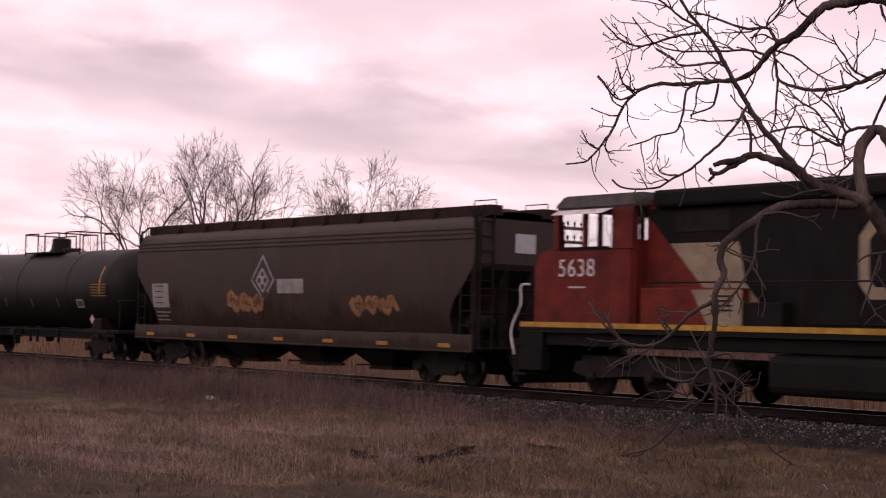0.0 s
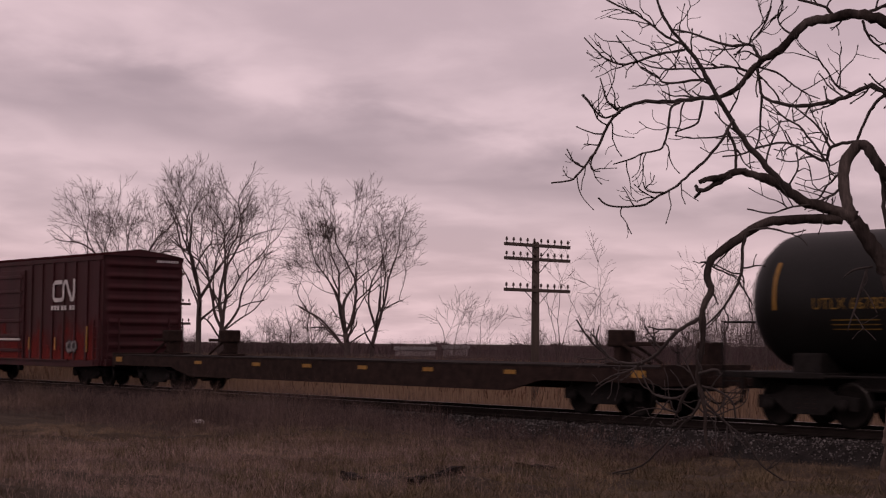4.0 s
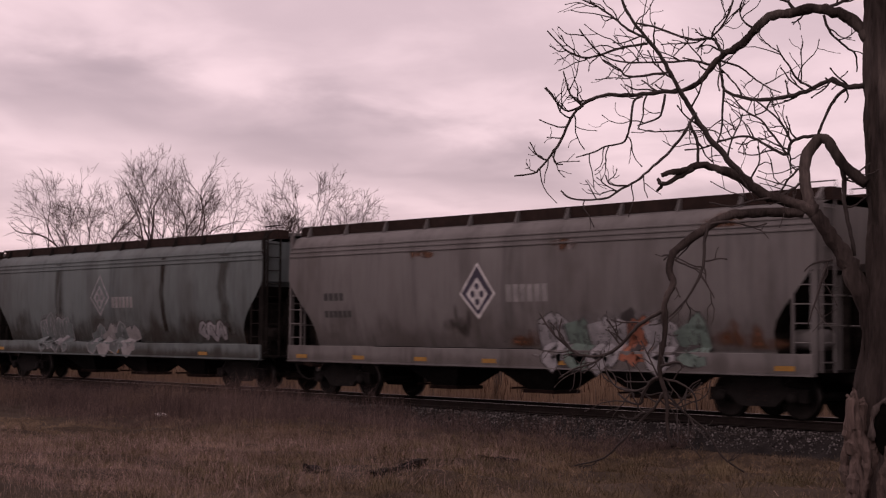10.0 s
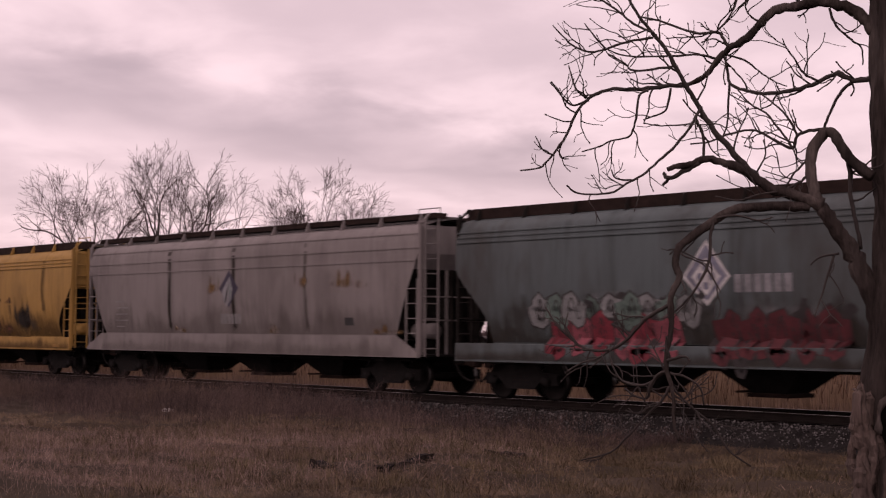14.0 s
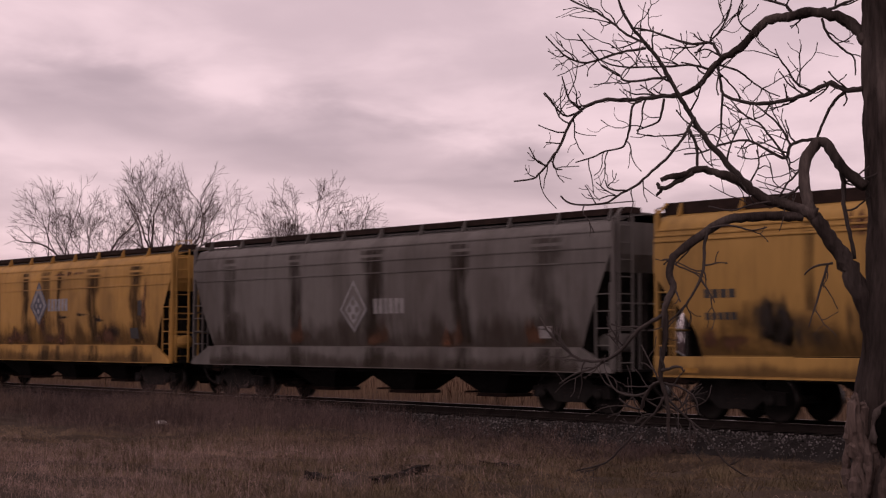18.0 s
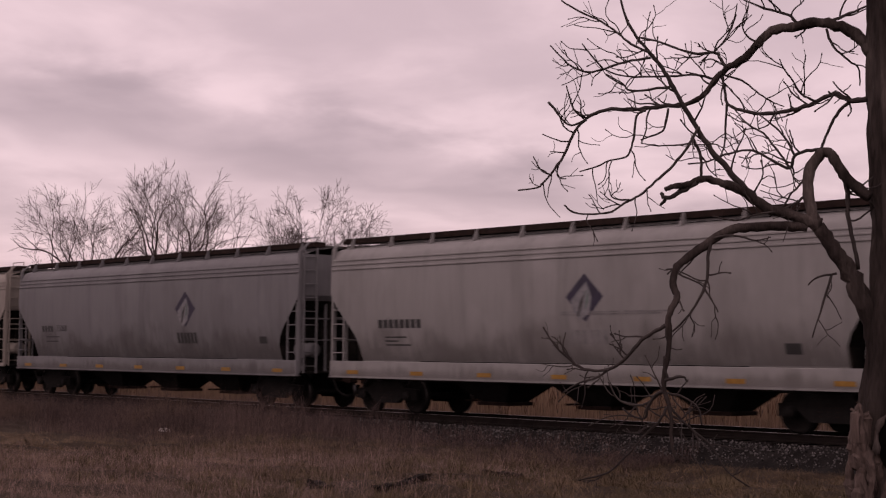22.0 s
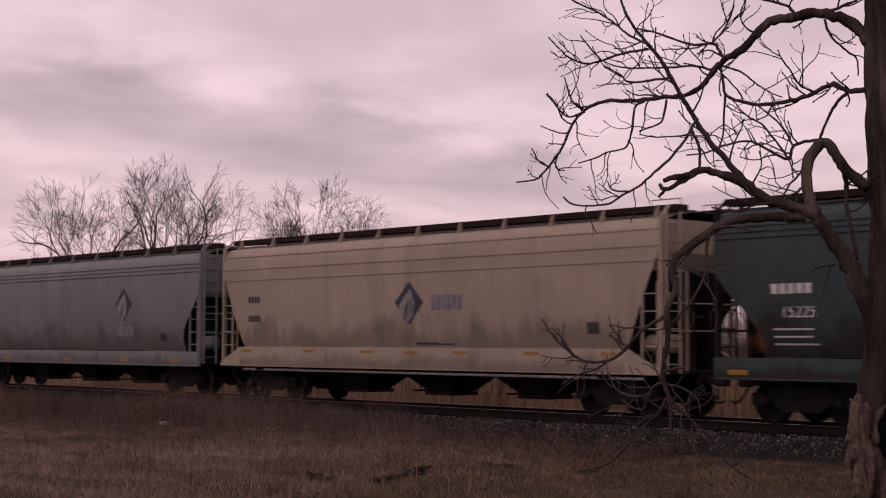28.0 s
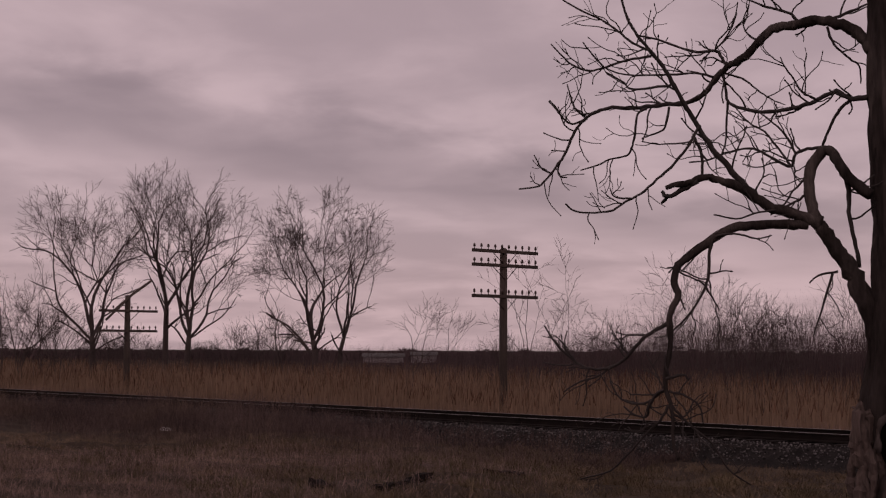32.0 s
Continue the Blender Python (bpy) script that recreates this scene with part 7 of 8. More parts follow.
# ---- tank car ----
def make_tank():
    car = thing("tank_car", "black tank car with railed top platform", "tank car")
    L, R, zc = 7.85, 1.45, 2.56
    prof = [(-L, 0.0), (-L + 0.02, 0.4), (-L + 0.12, 0.85), (-L + 0.32, 1.2), (-L + 0.6, 1.39), (-L + 0.85, R), (-3, R), (0, R), (3, R), (L - 0.85, R), (L - 0.6, 1.39), (L - 0.32, 1.2), (L - 0.12, 0.85), (L - 0.02, 0.4), (L, 0.0)]
    g = Geo()
    g.sheet([[(x, r * math.sin(a), zc + r * math.cos(a)) for x, r in prof] for a in [math.tau * i / 48 for i in range(49)]])
    tank = part("tank", g, TANK, car, "glossy black tank shell", smooth=True)
    for x in (-4.2, 0.0, 4.2):
        part("weld_ring", Geo().tube([(x, (R + 0.004) * math.sin(a), zc + (R + 0.004) * math.cos(a)) for a in [math.tau * i / 48 for i in range(49)]], 0.012, 4), TANK, tank)
    for s in (-1, 1):
        part("yellow_band", Geo().sheet([[(s * (L - 1.05) + dx, -(R + 0.008) * math.sin(a), zc + (R + 0.008) * math.cos(a)) for dx in (-0.04, 0.04)] for a in [radians(58 + i * 4) for i in range(11)]]), YELLOWTAPE, car, "yellow reflective band")
        part("saddle", Geo().box(s * 6.2 - 0.35, s * 6.2 + 0.35, -1.2, 1.2, 1.0, 1.5, 0.05), IRON, car)
        part("end_frame", Geo().box(min(s * 5.6, s * 8.3), max(s * 5.6, s * 8.3), -1.45, 1.45, 0.98, 1.1, 0.02), IRON, car)
        truck(car, s * 6.3)
        part("end_rail", Geo().tube(smooth_path([(s * 8.2, -1.35, 1.05), (s * 8.2, -1.35, 2.0), (s * 8.1, -1.2, 2.12), (s * 8.1, 1.2, 2.12), (s * 8.2, 1.35, 2.0), (s * 8.2, 1.35, 1.05)], 3), 0.025, 5), IRON, car, smooth=True)
        ladder(car, "corner_steps", [(s * 7.6, -1.48), (s * 8.1, -1.48)], 0, 0.45, (1.1, 1.1), IRON, 0.25)
    part("centre_beam", Geo().box(-8.3, 8.3, -0.28, 0.28, 0.72, 1.1), IRON, car)
    part("side_pipe", Geo().tube([(-8.1, -1.42, 1.04), (8.1, -1.42, 1.04)], 0.03, 6), IRON, car)
    part("brake_rod", Geo().tube([(-5, -0.9, 0.78), (5, -0.9, 0.78)], 0.025, 6), IRON, car)
    for x in (-3.2, -2.8, -1.2, 0.2, 0.8, 2.6):
        part("hanger", Geo().box(x - 0.03, x + 0.03, -0.95, -0.85, 0.55, 1.1), IRON, car)
    part("brake_cylinder", Geo().cyl((-1.9, -0.7, 0.85), (-1.1, -0.7, 0.85), 0.16, 12), IRON, car, smooth=True)
    part("bottom_outlet", Geo().tube([(0, 0, 1.15), (0, 0, 0.8), (0, 0, 0.55)], [0.35, 0.22, 0.14], 12), IRON, car, smooth=True)
    # platform and dome
    top, D = zc + R, 1.5
    part("platform", Geo().box(D - 2.26, D + 0.65, -0.8, 0.8, top - 0.06, top - 0.02), IRON, car)
    part("manway", Geo().tube([(D + 0.15, 0, top - 0.05), (D + 0.15, 0, top + 0.1), (D + 0.15, 0, top + 0.14)], [0.34, 0.34, 0.28], 18), TANK, car)
    part("valve_housing", Geo().tube([(D - 0.75, 0, top - 0.05), (D - 0.75, 0, top + 0.5), (D - 0.75, 0, top + 0.55)], [0.36, 0.36, 0.3], 18), TANK, car)
    part("relief_valve", Geo().tube([(D - 1.5, 0, top - 0.05), (D - 1.5, 0, top + 0.1), (D - 1.5, 0, top + 0.15), (D - 1.5, 0, top + 0.34)], [0.12, 0.12, 0.07, 0.05], 10), IRON, car)
    for y in (-0.8, 0.8):
        for x0, x1 in ((D - 2.26, D - 1.15), (D - 0.55, D + 0.65), (D + 1.25, D + 2.4)):
            part("hand_rail", Geo().tube(smooth_path([(x0, y, top - 0.15), (x0, y, top + 0.6), (x0 + 0.08, y, top + 0.68), (x1 - 0.08, y, top + 0.68), (x1, y, top + 0.6), (x1, y, top - 0.15)], 3), 0.026, 5), IRON, car, smooth=True)
    for x in (D - 2.26, D + 0.65, D + 2.4):
        part("rail_cross", Geo().tube([(x, -0.8, top + 0.67), (x, 0.8, top + 0.67)], 0.026, 5), IRON, car)
    # markings
    def mark(x, z, w, h, mat, name, label=""):
        def on(zz):
            return -math.sqrt(max(0.05, R * R - (zz - zc) ** 2)) - 0.01
        part(name, Geo().sheet([[(x - w / 2, on(q), q), (x + w / 2, on(q), q)] for q in (z - h / 2, z, z + h / 2)]), mat, car, label)
    text = lettering("UTLX 667858", 0.32, -4.95, -1.46, 2.46, DULLYELLOW, car, "yellow stencilled letters")
    for k in range(5):
        mark(6.7, 2.7 - k * 0.1, 1.15, 0.035, DULLYELLOW, "print_line")
        if k < 4:
            mark(-1.9, 3.0 - k * 0.07, 0.7, 0.025, DULLYELLOW, "print_line")
    for k in range(3):
        mark(-4.9, 2.15 - k * 0.09, 1.1, 0.02, DULLYELLOW, "print_line")
    for x in (-3.4, -1.1, 1.2, 3.4):
        mark(x, 2.05, 0.06, 0.34, DULLYELLOW, "reflector")
    mark(5.2, 2.02, 0.55, 0.3, GREYPAINT, "data_plate")
    mark(5.2, 2.02, 0.4, 0.18, INK, "plate_field")
    part("placard", Geo().add([(6.45, -1.5, 1.3), (6.62, -1.5, 1.47), (6.45, -1.5, 1.64), (6.28, -1.5, 1.47)], [(0, 1, 2, 3)]), SPRAY["pink"], car, "small diamond placard")
    couplers(car, 8.3)
    TRAIN.append((car, -56.5))


make_tank()


# ---- flat car ----
def make_flat():
    car = thing("flat_car", "empty flat car with folded trailer hitches", "flat car")
    H = 12.4
    o = [(-H, 0.78), (-8.6, 0.78), (-7.4, 0.5), (7.4, 0.5), (8.6, 0.78), (H, 0.78), (H, 1.1), (-H, 1.1)]
    n = len(o)
    for y in (-1.42, 1.42):
        part("side_girder", Geo().add([(x, y - 0.05, z) for x, z in o] + [(x, y + 0.05, z) for x, z in o], [tuple(range(n)), tuple(reversed(range(n, 2 * n)))] + [(i, n + i, n + (i + 1) % n, (i + 1) % n) for i in range(n)]), RUSTIRON, car)
    for i in range(30):
        x = -H + 2 * H * i / 30
        part("deck_plank", Geo().box(x + 0.01, x + 2 * H / 30 - 0.01, -1.48, 1.48, 1.1, 1.15, 0.008), OLDTIE, car)
    part("centre_beam", Geo().box(-H, H, -0.35, 0.35, 0.6, 1.09), IRON, car)
    for s in (-1, 1):
        truck(car, s * 10.2)
        part("end_sill", Geo().box(s * H - 0.08, s * H + 0.08, -1.48, 1.48, 0.72, 1.2, 0.02), RUSTIRON, car)
    part("brake_wheel", Geo().tube([(H - 0.05, -0.9 + 0.25 * math.cos(a), 1.7 + 0.25 * math.sin(a)) for a in [math.tau * i / 16 for i in range(17)]], 0.018, 5), IRON, car)
    part("brake_staff", Geo().tube([(H - 0.05, -0.9, 1.1), (H - 0.05, -0.9, 1.7)], 0.03, 6), IRON, car)
    part("end_box", Geo().box(H - 0.4, H - 0.05, 0.1, 0.6, 1.15, 1.7, 0.02), RUSTIRON, car)

    def hitch(x, s):
        h = part("trailer_hitch", Geo().box(x - 0.35, x + 0.35, -0.3, 0.3, 1.15, 1.22, 0.02), RUSTIRON, car, "rust-red trailer hitch stand")
        part("hitch_post", Geo().box(x - 0.18, x + 0.05, -0.22, 0.22, 1.22, 1.72, 0.03), RUSTIRON, h)
        part("hitch_head", Geo().box(x - 0.34, x + 0.12, -0.28, 0.28, 1.58, 1.98, 0.05), RUSTIRON, h)
        part("hitch_strut", Geo().tube([(x, -0.2, 1.7), (x + s * 1.0, -0.2, 1.2)], 0.04, 6), RUSTIRON, h)
        part("hitch_strut", Geo().tube([(x, 0.2, 1.7), (x + s * 1.0, 0.2, 1.2)], 0.04, 6), RUSTIRON, h)
        part("hitch_shelf", Geo().box(x + min(0, s * 1.2), x + max(0, s * 1.2), -0.14, 0.14, 1.6, 1.7, 0.02), RUSTIRON, h)

    hitch(9.9, 1)
    hitch(-7.3, -1)
    hitch(-10.9, -1)
    for x in (-12.0, -6.9, -3.6, -1.0, 1.6, 4.4, 7.5, 11.7):
        part("reflector", Geo().box(x - 0.2, x + 0.2, -1.485, -1.472, 0.9, 1.0 if abs(x) < 11 else 1.06), YELLOWTAPE, car, "yellow reflective strip")
    couplers(car, H)
    TRAIN.append((car, -78.7))


make_flat()


# ---- box car ----
BOXRED = car_paint("oxide_red_box_car_paint", (0.04, 0.0095, 0.0115), 0.5, 0.64)
BOXROOF = material("dark_red_roof_sheet", (0.035, 0.01, 0.011), 0.95, vary=0.3, scale=3, fine=20, bump=0.1, spec=0.0)


def make_box_car():
    car = thing("box_car", "dark red ribbed box car with white lettering", "box car")
    H, y, z0, z1 = 7.42, 1.52, 0.72, 4.55
    for s in (-1, 1):
        part("side_sheet", Geo().box(-H, H, s * y - 0.03, s * y + 0.03, z0 + 0.15, z1), BOXRED, car)
        part("side_sill", Geo().add([(-H, s * 1.5, 0.9), (H, s * 1.5, 0.9), (H, s * 1.5, 0.74), (5.0, s * 1.5, 0.66), (-5.0, s * 1.5, 0.66), (-H, s * 1.5, 0.74)] + [(-H, s * 1.58, 0.9), (H, s * 1.58, 0.9), (H, s * 1.58, 0.74), (5.0, s * 1.58, 0.66), (-5.0, s * 1.58, 0.66), (-H, s * 1.58, 0.74)],
                                    [tuple(range(6)), tuple(reversed(range(6, 12)))] + [(i, 6 + i, 6 + (i + 1) % 6, (i + 1) % 6) for i in range(6)]), BOXRED, car)
        part("top_plate", Geo().box(-H, H, s * 1.53 - 0.06, s * 1.53 + 0.06, z1 - 0.16, z1, 0.015), BOXRED, car)
        for q in (-1, 1):
            for i in range(7):
                x = q * (1.85 + i * 0.88)
                part("side_post", Geo().box(x - 0.07, x + 0.07, s * 1.55, s * 1.55 + s * 0.055, z0 + 0.18, z1 - 0.16, 0.012) if s > 0 else Geo().box(x - 0.07, x + 0.07, -1.605, -1.55, z0 + 0.18, z1 - 0.16, 0.012), BOXRED, car)
        door = part("sliding_door", Geo().box(-1.6, 1.32, min(s * 1.56, s * 1.62), max(s * 1.56, s * 1.62), 0.92, 4.2, 0.012), BOXRED, car)
        for k in range(6):
            z = 1.15 + k * 0.55
            part("door_rib", Geo().box(-1.5, 1.22, min(s * 1.62, s * 1.66), max(s * 1.62, s * 1.66), z, z + 0.12, 0.015), BOXRED, door)
        for x in (-1.35, 1.08):
            part("lock_bar", Geo().tube([(x, s * 1.66, 0.95), (x, s * 1.66, 4.1)], 0.02, 5), BOXRED, door)
        part("door_track", Geo().box(-1.7, 5.0, min(s * 1.58, s * 1.64), max(s * 1.58, s * 1.64), 0.86, 0.92), BOXRED, car)
        for q in (-1, 1):
            ladder(car, "side_ladder", [(q * (H - 0.5), s * 1.63), (q * (H - 0.06), s * 1.63)], 0, 0.75, (2.3, 2.3), BOXRED)
            ladder(car, "end_ladder", [(q * (H + 0.12), s * 1.4), (q * (H + 0.12), s * 0.98)], 0, 0.8, (2.4, 2.4), BOXRED)
    for s in (-1, 1):
        # corrugated end
        rows = []
        zz = np.linspace(0.95, 4.55, 90)
        for z in zz:
            ph = (z - 0.95) / (4.55 - 0.95) * 9
            d = 0.085 * max(0.0, math.sin(ph * math.tau)) ** 0.8 if (ph % 1) < 0.5 else 0.0
            rows.append([(s * (H + 0.02 + d * k), yy, z) for yy, k in ((-1.52, 0), (-1.42, 0), (-1.3, 1), (0, 1), (1.3, 1), (1.42, 0), (1.52, 0))])
        part("corrugated_end", Geo().sheet(rows), BOXRED, car, smooth=True)
        part("end_sill", Geo().box(min(s * H, s * (H + 0.2)), max(s * H, s * (H + 0.2)), -1.5, 1.5, 0.72, 0.97, 0.02), BOXRED, car)
        truck(car, s * 5.55)
        part("bolster_beam", Geo().box(s * 5.55 - 0.25, s * 5.55 + 0.25, -1.45, 1.45, 0.7, 0.92), IRON, car)
    roof = Geo()
    roof.sheet([[(x, -1.6, 4.55), (x, -0.8, 4.68), (x, 0, 4.78), (x, 0.8, 4.68), (x, 1.6, 4.55)] for x in np.linspace(-H - 0.1, H + 0.1, 16)])
    part("roof", roof, BOXROOF, car)
    for s in (-1, 1):
        part("gable", Geo().add([(s * (H + 0.1), -1.6, 4.55), (s * (H + 0.1), 1.6, 4.55), (s * (H + 0.1), 0.8, 4.68), (s * (H + 0.1), 0, 4.78), (s * (H + 0.1), -0.8, 4.68)], [(0, 1, 2, 3, 4)]), BOXRED, car)
    for i in range(13):
        x = -H + 0.3 + i * (2 * H - 0.6) / 12
        part("roof_seam", Geo().tube([(x, -1.6, 4.57), (x, 0, 4.805), (x, 1.6, 4.57)], 0.03, 5), BOXROOF, car)
    part("floor_frame", Geo().box(-H, H, -1.5, 1.5, 0.93, 1.0), IRON, car)
    part("centre_sill", Geo().box(-H - 0.2, H + 0.2, -0.3, 0.3, 0.6, 0.92), IRON, car)
    S = Side([0.5, 4.5], [1.606, 1.606])
    # faded patches of fresher red along the lower side
    for x0, x1, y_, top in ((-7.3, -1.72, 1.5545, 2.3), (-1.5, 1.22, 1.6245, 2.4), (1.42, 7.3, 1.5545, 2.7)):
        part("fresher_paint", Geo().sheet([[(x, -y_, z) for x in np.linspace(x0, x1, 20)] for z in np.linspace(0.92, top, 6)]), FRESHRED, car, "brighter red paint on the lower side")
    # two-letter ribbon mark drawn as one thick line
    def ribbon(pts, w):
        g = Geo()
        out = []
        for i, (a, b) in enumerate(pts):
            p0, p1 = pts[max(0, i - 1)], pts[min(len(pts) - 1, i + 1)]
            d = Vector((p1[0] - p0[0], p1[1] - p0[1])).normalized()
            nrm = Vector((-d.y, d.x)) * w / 2
            out.append([(a + nrm.x, -1.612, b + nrm.y), (a - nrm.x, -1.612, b - nrm.y)])
        g.sheet(out)
        return g
    arc = lambda cx, cz, r, a0, a1, n=6: [(cx + r * math.cos(radians(a0 + (a1 - a0) * i / n)), cz + r * math.sin(radians(a0 + (a1 - a0) * i / n))) for i in range(n + 1)]
    cpath = [(4.42, 3.68)] + arc(3.92, 3.5, 0.18, 90, 180) + arc(3.92, 3.22, 0.18, 180, 270) + [(4.3, 3.04)] + arc(4.36, 3.2, 0.16, 270, 360) + [(4.52, 3.5)]
    npath = [(4.52, 3.5)] + arc(4.68, 3.56, 0.13, 180, 50) + [(4.95, 3.35), (5.1, 3.14)] + arc(5.2, 3.16, 0.12, 215, 360) + [(5.34, 3.4), (5.34, 3.78)]
    part("ribbon_mark", ribbon(cpath + npath[1:], 0.15), WHITEPAINT, car, "white ribbon-shaped company mark")
    word_bars(S, car, 3.55, 4.25, 2.68, 2.84, WHITEPAINT, 3)
    word_bars(S, car, 4.35, 4.8, 2.68, 2.84, WHITEPAINT, 2)
    word_bars(S, car, 5.0, 5.45, 2.68, 2.84, WHITEPAINT, 2)
    lettering("WL O", 0.36, -5.95, -1.614, 2.2, WHITEPAINT, car, "white stencilled letters")
    lettering("52 82 50", 0.36, -5.4, -1.614, 1.74, WHITEPAINT, car, "white stencilled number")
    small_print(S, car, -6.5, -5.9, 1.2, 1.42, WHITEPAINT, 3, 30)
    small_print(S, car, -5.6, -4.9, 1.2, 1.42, WHITEPAINT, 3, 31)
    S.bar(car, "white_stripe", -1.5, 1.18, 1.58, 1.66, WHITEPAINT, 0.066)
    S.bar(car, "small_plate", -2.0, -1.75, 2.75, 2.83, WHITEPAINT)
    for x, a, b in ((6.37, 1.2, 2.1), (3.94, 1.25, 1.7), (1.82, 1.25, 1.7), (-1.85, 1.35, 1.75), (-3.9, 1.35, 1.75), (-6.6, 1.15, 1.9)):
        part("reflector", Geo().box(x - 0.045, x + 0.045, -1.618, -1.608, a, b), YELLOWTAPE, car, "upright yellow reflective strip")
    graffiti(S, car, 4.9, 5.6, 1.25, 1.55, [GREYPAINT], SPRAY["black"], 2, 33, "small grey spray patch")
    for i in range(8):
        part("letter_bar", Geo().box(H + 0.112, H + 0.12, 0.45 + i * 0.11, 0.53 + i * 0.11, 4.36, 4.44), WHITEPAINT, car)
    couplers(car, H + 0.2)
    TRAIN.append((car, -99.2))


make_box_car()


# ---- locomotive: cab towards the following cars ----
def make_locomotive():
    car = thing("locomotive", "black and red diesel locomotive numbered 5638", "locomotive")
    Y = 1.5
    # frame and walkway, x runs from the cab end at 0 to the long hood at 21.5
    part("frame", Geo().box(0.0, 21.6, -1.35, 1.35, 1.15, 1.45, 0.03), LOCOBLACK, car)
    part("walkway", Geo().box(0.1, 21.5, -Y, Y, 1.47, 1.57), LOCOBLACK, car)
    for s in (-1, 1):
        part("yellow_stripe", Geo().box(0.2, 21.4, min(s * 1.5, s * 1.512), max(s * 1.5, s * 1.512), 1.58, 1.7), YELLOWLINE, car, "yellow stripe along the walkway edge")
        part("step_well", Geo().box(0.15, 0.95, min(s * 1.2, s * 1.48), max(s * 1.2, s * 1.48), 0.55, 1.46), LOCOBLACK, car)
        for k in range(3):
            part("step", Geo().box(-0.05, 0.4, min(s * 1.0, s * 1.5), max(s * 1.0, s * 1.5), 0.42 + k * 0.36, 0.46 + k * 0.36), IRON, car)
        part("grab_rail", Geo().tube(smooth_path([(0.0, s * 1.5, 0.9), (-0.12, s * 1.5, 1.5), (0.2, s * 1.5, 2.1), (0.2, s * 1.5, 2.55), (0.5, s * 1.5, 2.6)], 4), 0.03, 6), WHITEPAINT, car, "white curved grab rail", smooth=True)
    part("pilot", Geo().box(-0.15, 0.05, -1.4, 1.4, 0.2, 1.3, 0.04), LOCOBLACK, car)
    part("anticlimber", Geo().box(-0.35, 0.05, -1.0, 1.0, 1.3, 1.46, 0.03), LOCOBLACK, car)
    # nose and cab as one profile each
    nose = [(0.55, 1.57), (0.55, 3.05), (0.75, 3.35), (1.45, 3.5), (1.45, 1.57)]
    def slab(name, o, y, mat, label="", bevel=True):
        bm = bmesh.new()
        vs = [bm.verts.new((x, -y, z)) for x, z in o]
        f = bm.faces.new(vs)
        ext = bmesh.ops.extrude_face_region(bm, geom=[f])
        bmesh.ops.translate(bm, verts=[v for v in ext["geom"] if isinstance(v, bmesh.types.BMVert)], vec=(0, 2 * y, 0))
        if bevel:
            bmesh.ops.bevel(bm, geom=bm.edges[:], offset=0.045, segments=2, affect="EDGES")
        bmesh.ops.recalc_face_normals(bm, faces=bm.faces[:])
        me = bpy.data.meshes.new(name)
        bm.to_mesh(me)
        bm.free()
        me.materials.append(mat)
        return part(name, me, mat, car, label)
    slab("nose", nose, 1.42, LOCORED, "bright red blunt nose")
    slab("cab_lower", [(1.25, 1.57), (1.25, 3.42), (3.85, 3.42), (3.85, 1.57)], 1.5, LOCORED, "red cab wall")
    slab("cab_roof", [(1.3, 4.42), (1.62, 4.66), (3.95, 4.66), (3.95, 4.34), (1.4, 4.34)], 1.5, ROOFGREY)
    part("roof_cap", Geo().box(1.7, 3.9, -1.2, 1.2, 4.655, 4.69, 0.01), ROOFGREY, car)
    for s in (-1, 1):
        part("cab_post", Geo().box(1.3, 1.46, s * 1.42 - 0.07, s * 1.42 + 0.07, 3.4, 4.35), LOCORED, car)
        part("cab_post", Geo().box(2.25, 2.38, s * 1.45 - 0.04, s * 1.45 + 0.04, 3.4, 4.35), LOCORED, car)
        part("cab_post", Geo().box(3.2, 3.85, s * 1.42 - 0.07, s * 1.42 + 0.07, 3.4, 4.35), LOCORED, car)
        part("window_pane", Geo().box(1.46, 2.25, s * 1.44 - 0.006, s * 1.44 + 0.006, 3.45, 4.28), GLASS, car)
        part("window_pane", Geo().box(2.38, 3.2, s * 1.44 - 0.006, s * 1.44 + 0.006, 3.45, 4.28), GLASS, car)
        part("window_frame", Geo().box(1.5, 3.15, s * 1.5 - 0.02, s * 1.5 + 0.02, 3.4, 3.46), LOCOBLACK, car)
        part("sun_visor", Geo().add([(1.45, s * 1.5, 4.33), (3.25, s * 1.5, 4.33), (3.15, s * 1.78, 4.2), (1.5, s * 1.78, 4.2)], [(0, 1, 2, 3)]), WHITEPAINT, car, "pale sun visor over the cab window")
        part("rear_cab_wall", Geo().box(3.86, 5.5, min(s * 0.95, s * 1.0), max(s * 0.95, s * 1.0), 1.57, 4.5), LOCORED, car)
    part("windscreen", Geo().box(1.36, 1.372, -1.35, 1.35, 3.5, 4.28), GLASS, car)
    part("windscreen_post", Geo().box(1.32, 1.42, -0.05, 0.05, 3.42, 4.35), LOCORED, car)
    part("cab_floor", Geo().box(1.3, 3.85, -1.4, 1.4, 3.3, 3.36), LOCOBLACK, car)
    part("cab_back", Geo().box(3.84, 3.9, -1.42, 1.42, 1.57, 3.6), LOCORED, car)
    part("cab_back_window", Geo().box(3.86, 3.875, -1.3, 1.3, 3.6, 4.25), GLASS, car)
    part("headlight_box", Geo().box(0.5, 0.6, -0.3, 0.3, 2.7, 2.95, 0.03), LOCOBLACK, car)
    lettering("5638", 0.56, 2.1, -1.512, 2.95, WHITEPAINT, car, "white cab number 5638", 1.12, 1.05)
    for k in range(8):
        part("print_line", Geo().box(1.85 + k * 0.07, 1.9 + k * 0.07, -1.512, -1.506, 2.5, 2.54), WHITEPAINT, car)
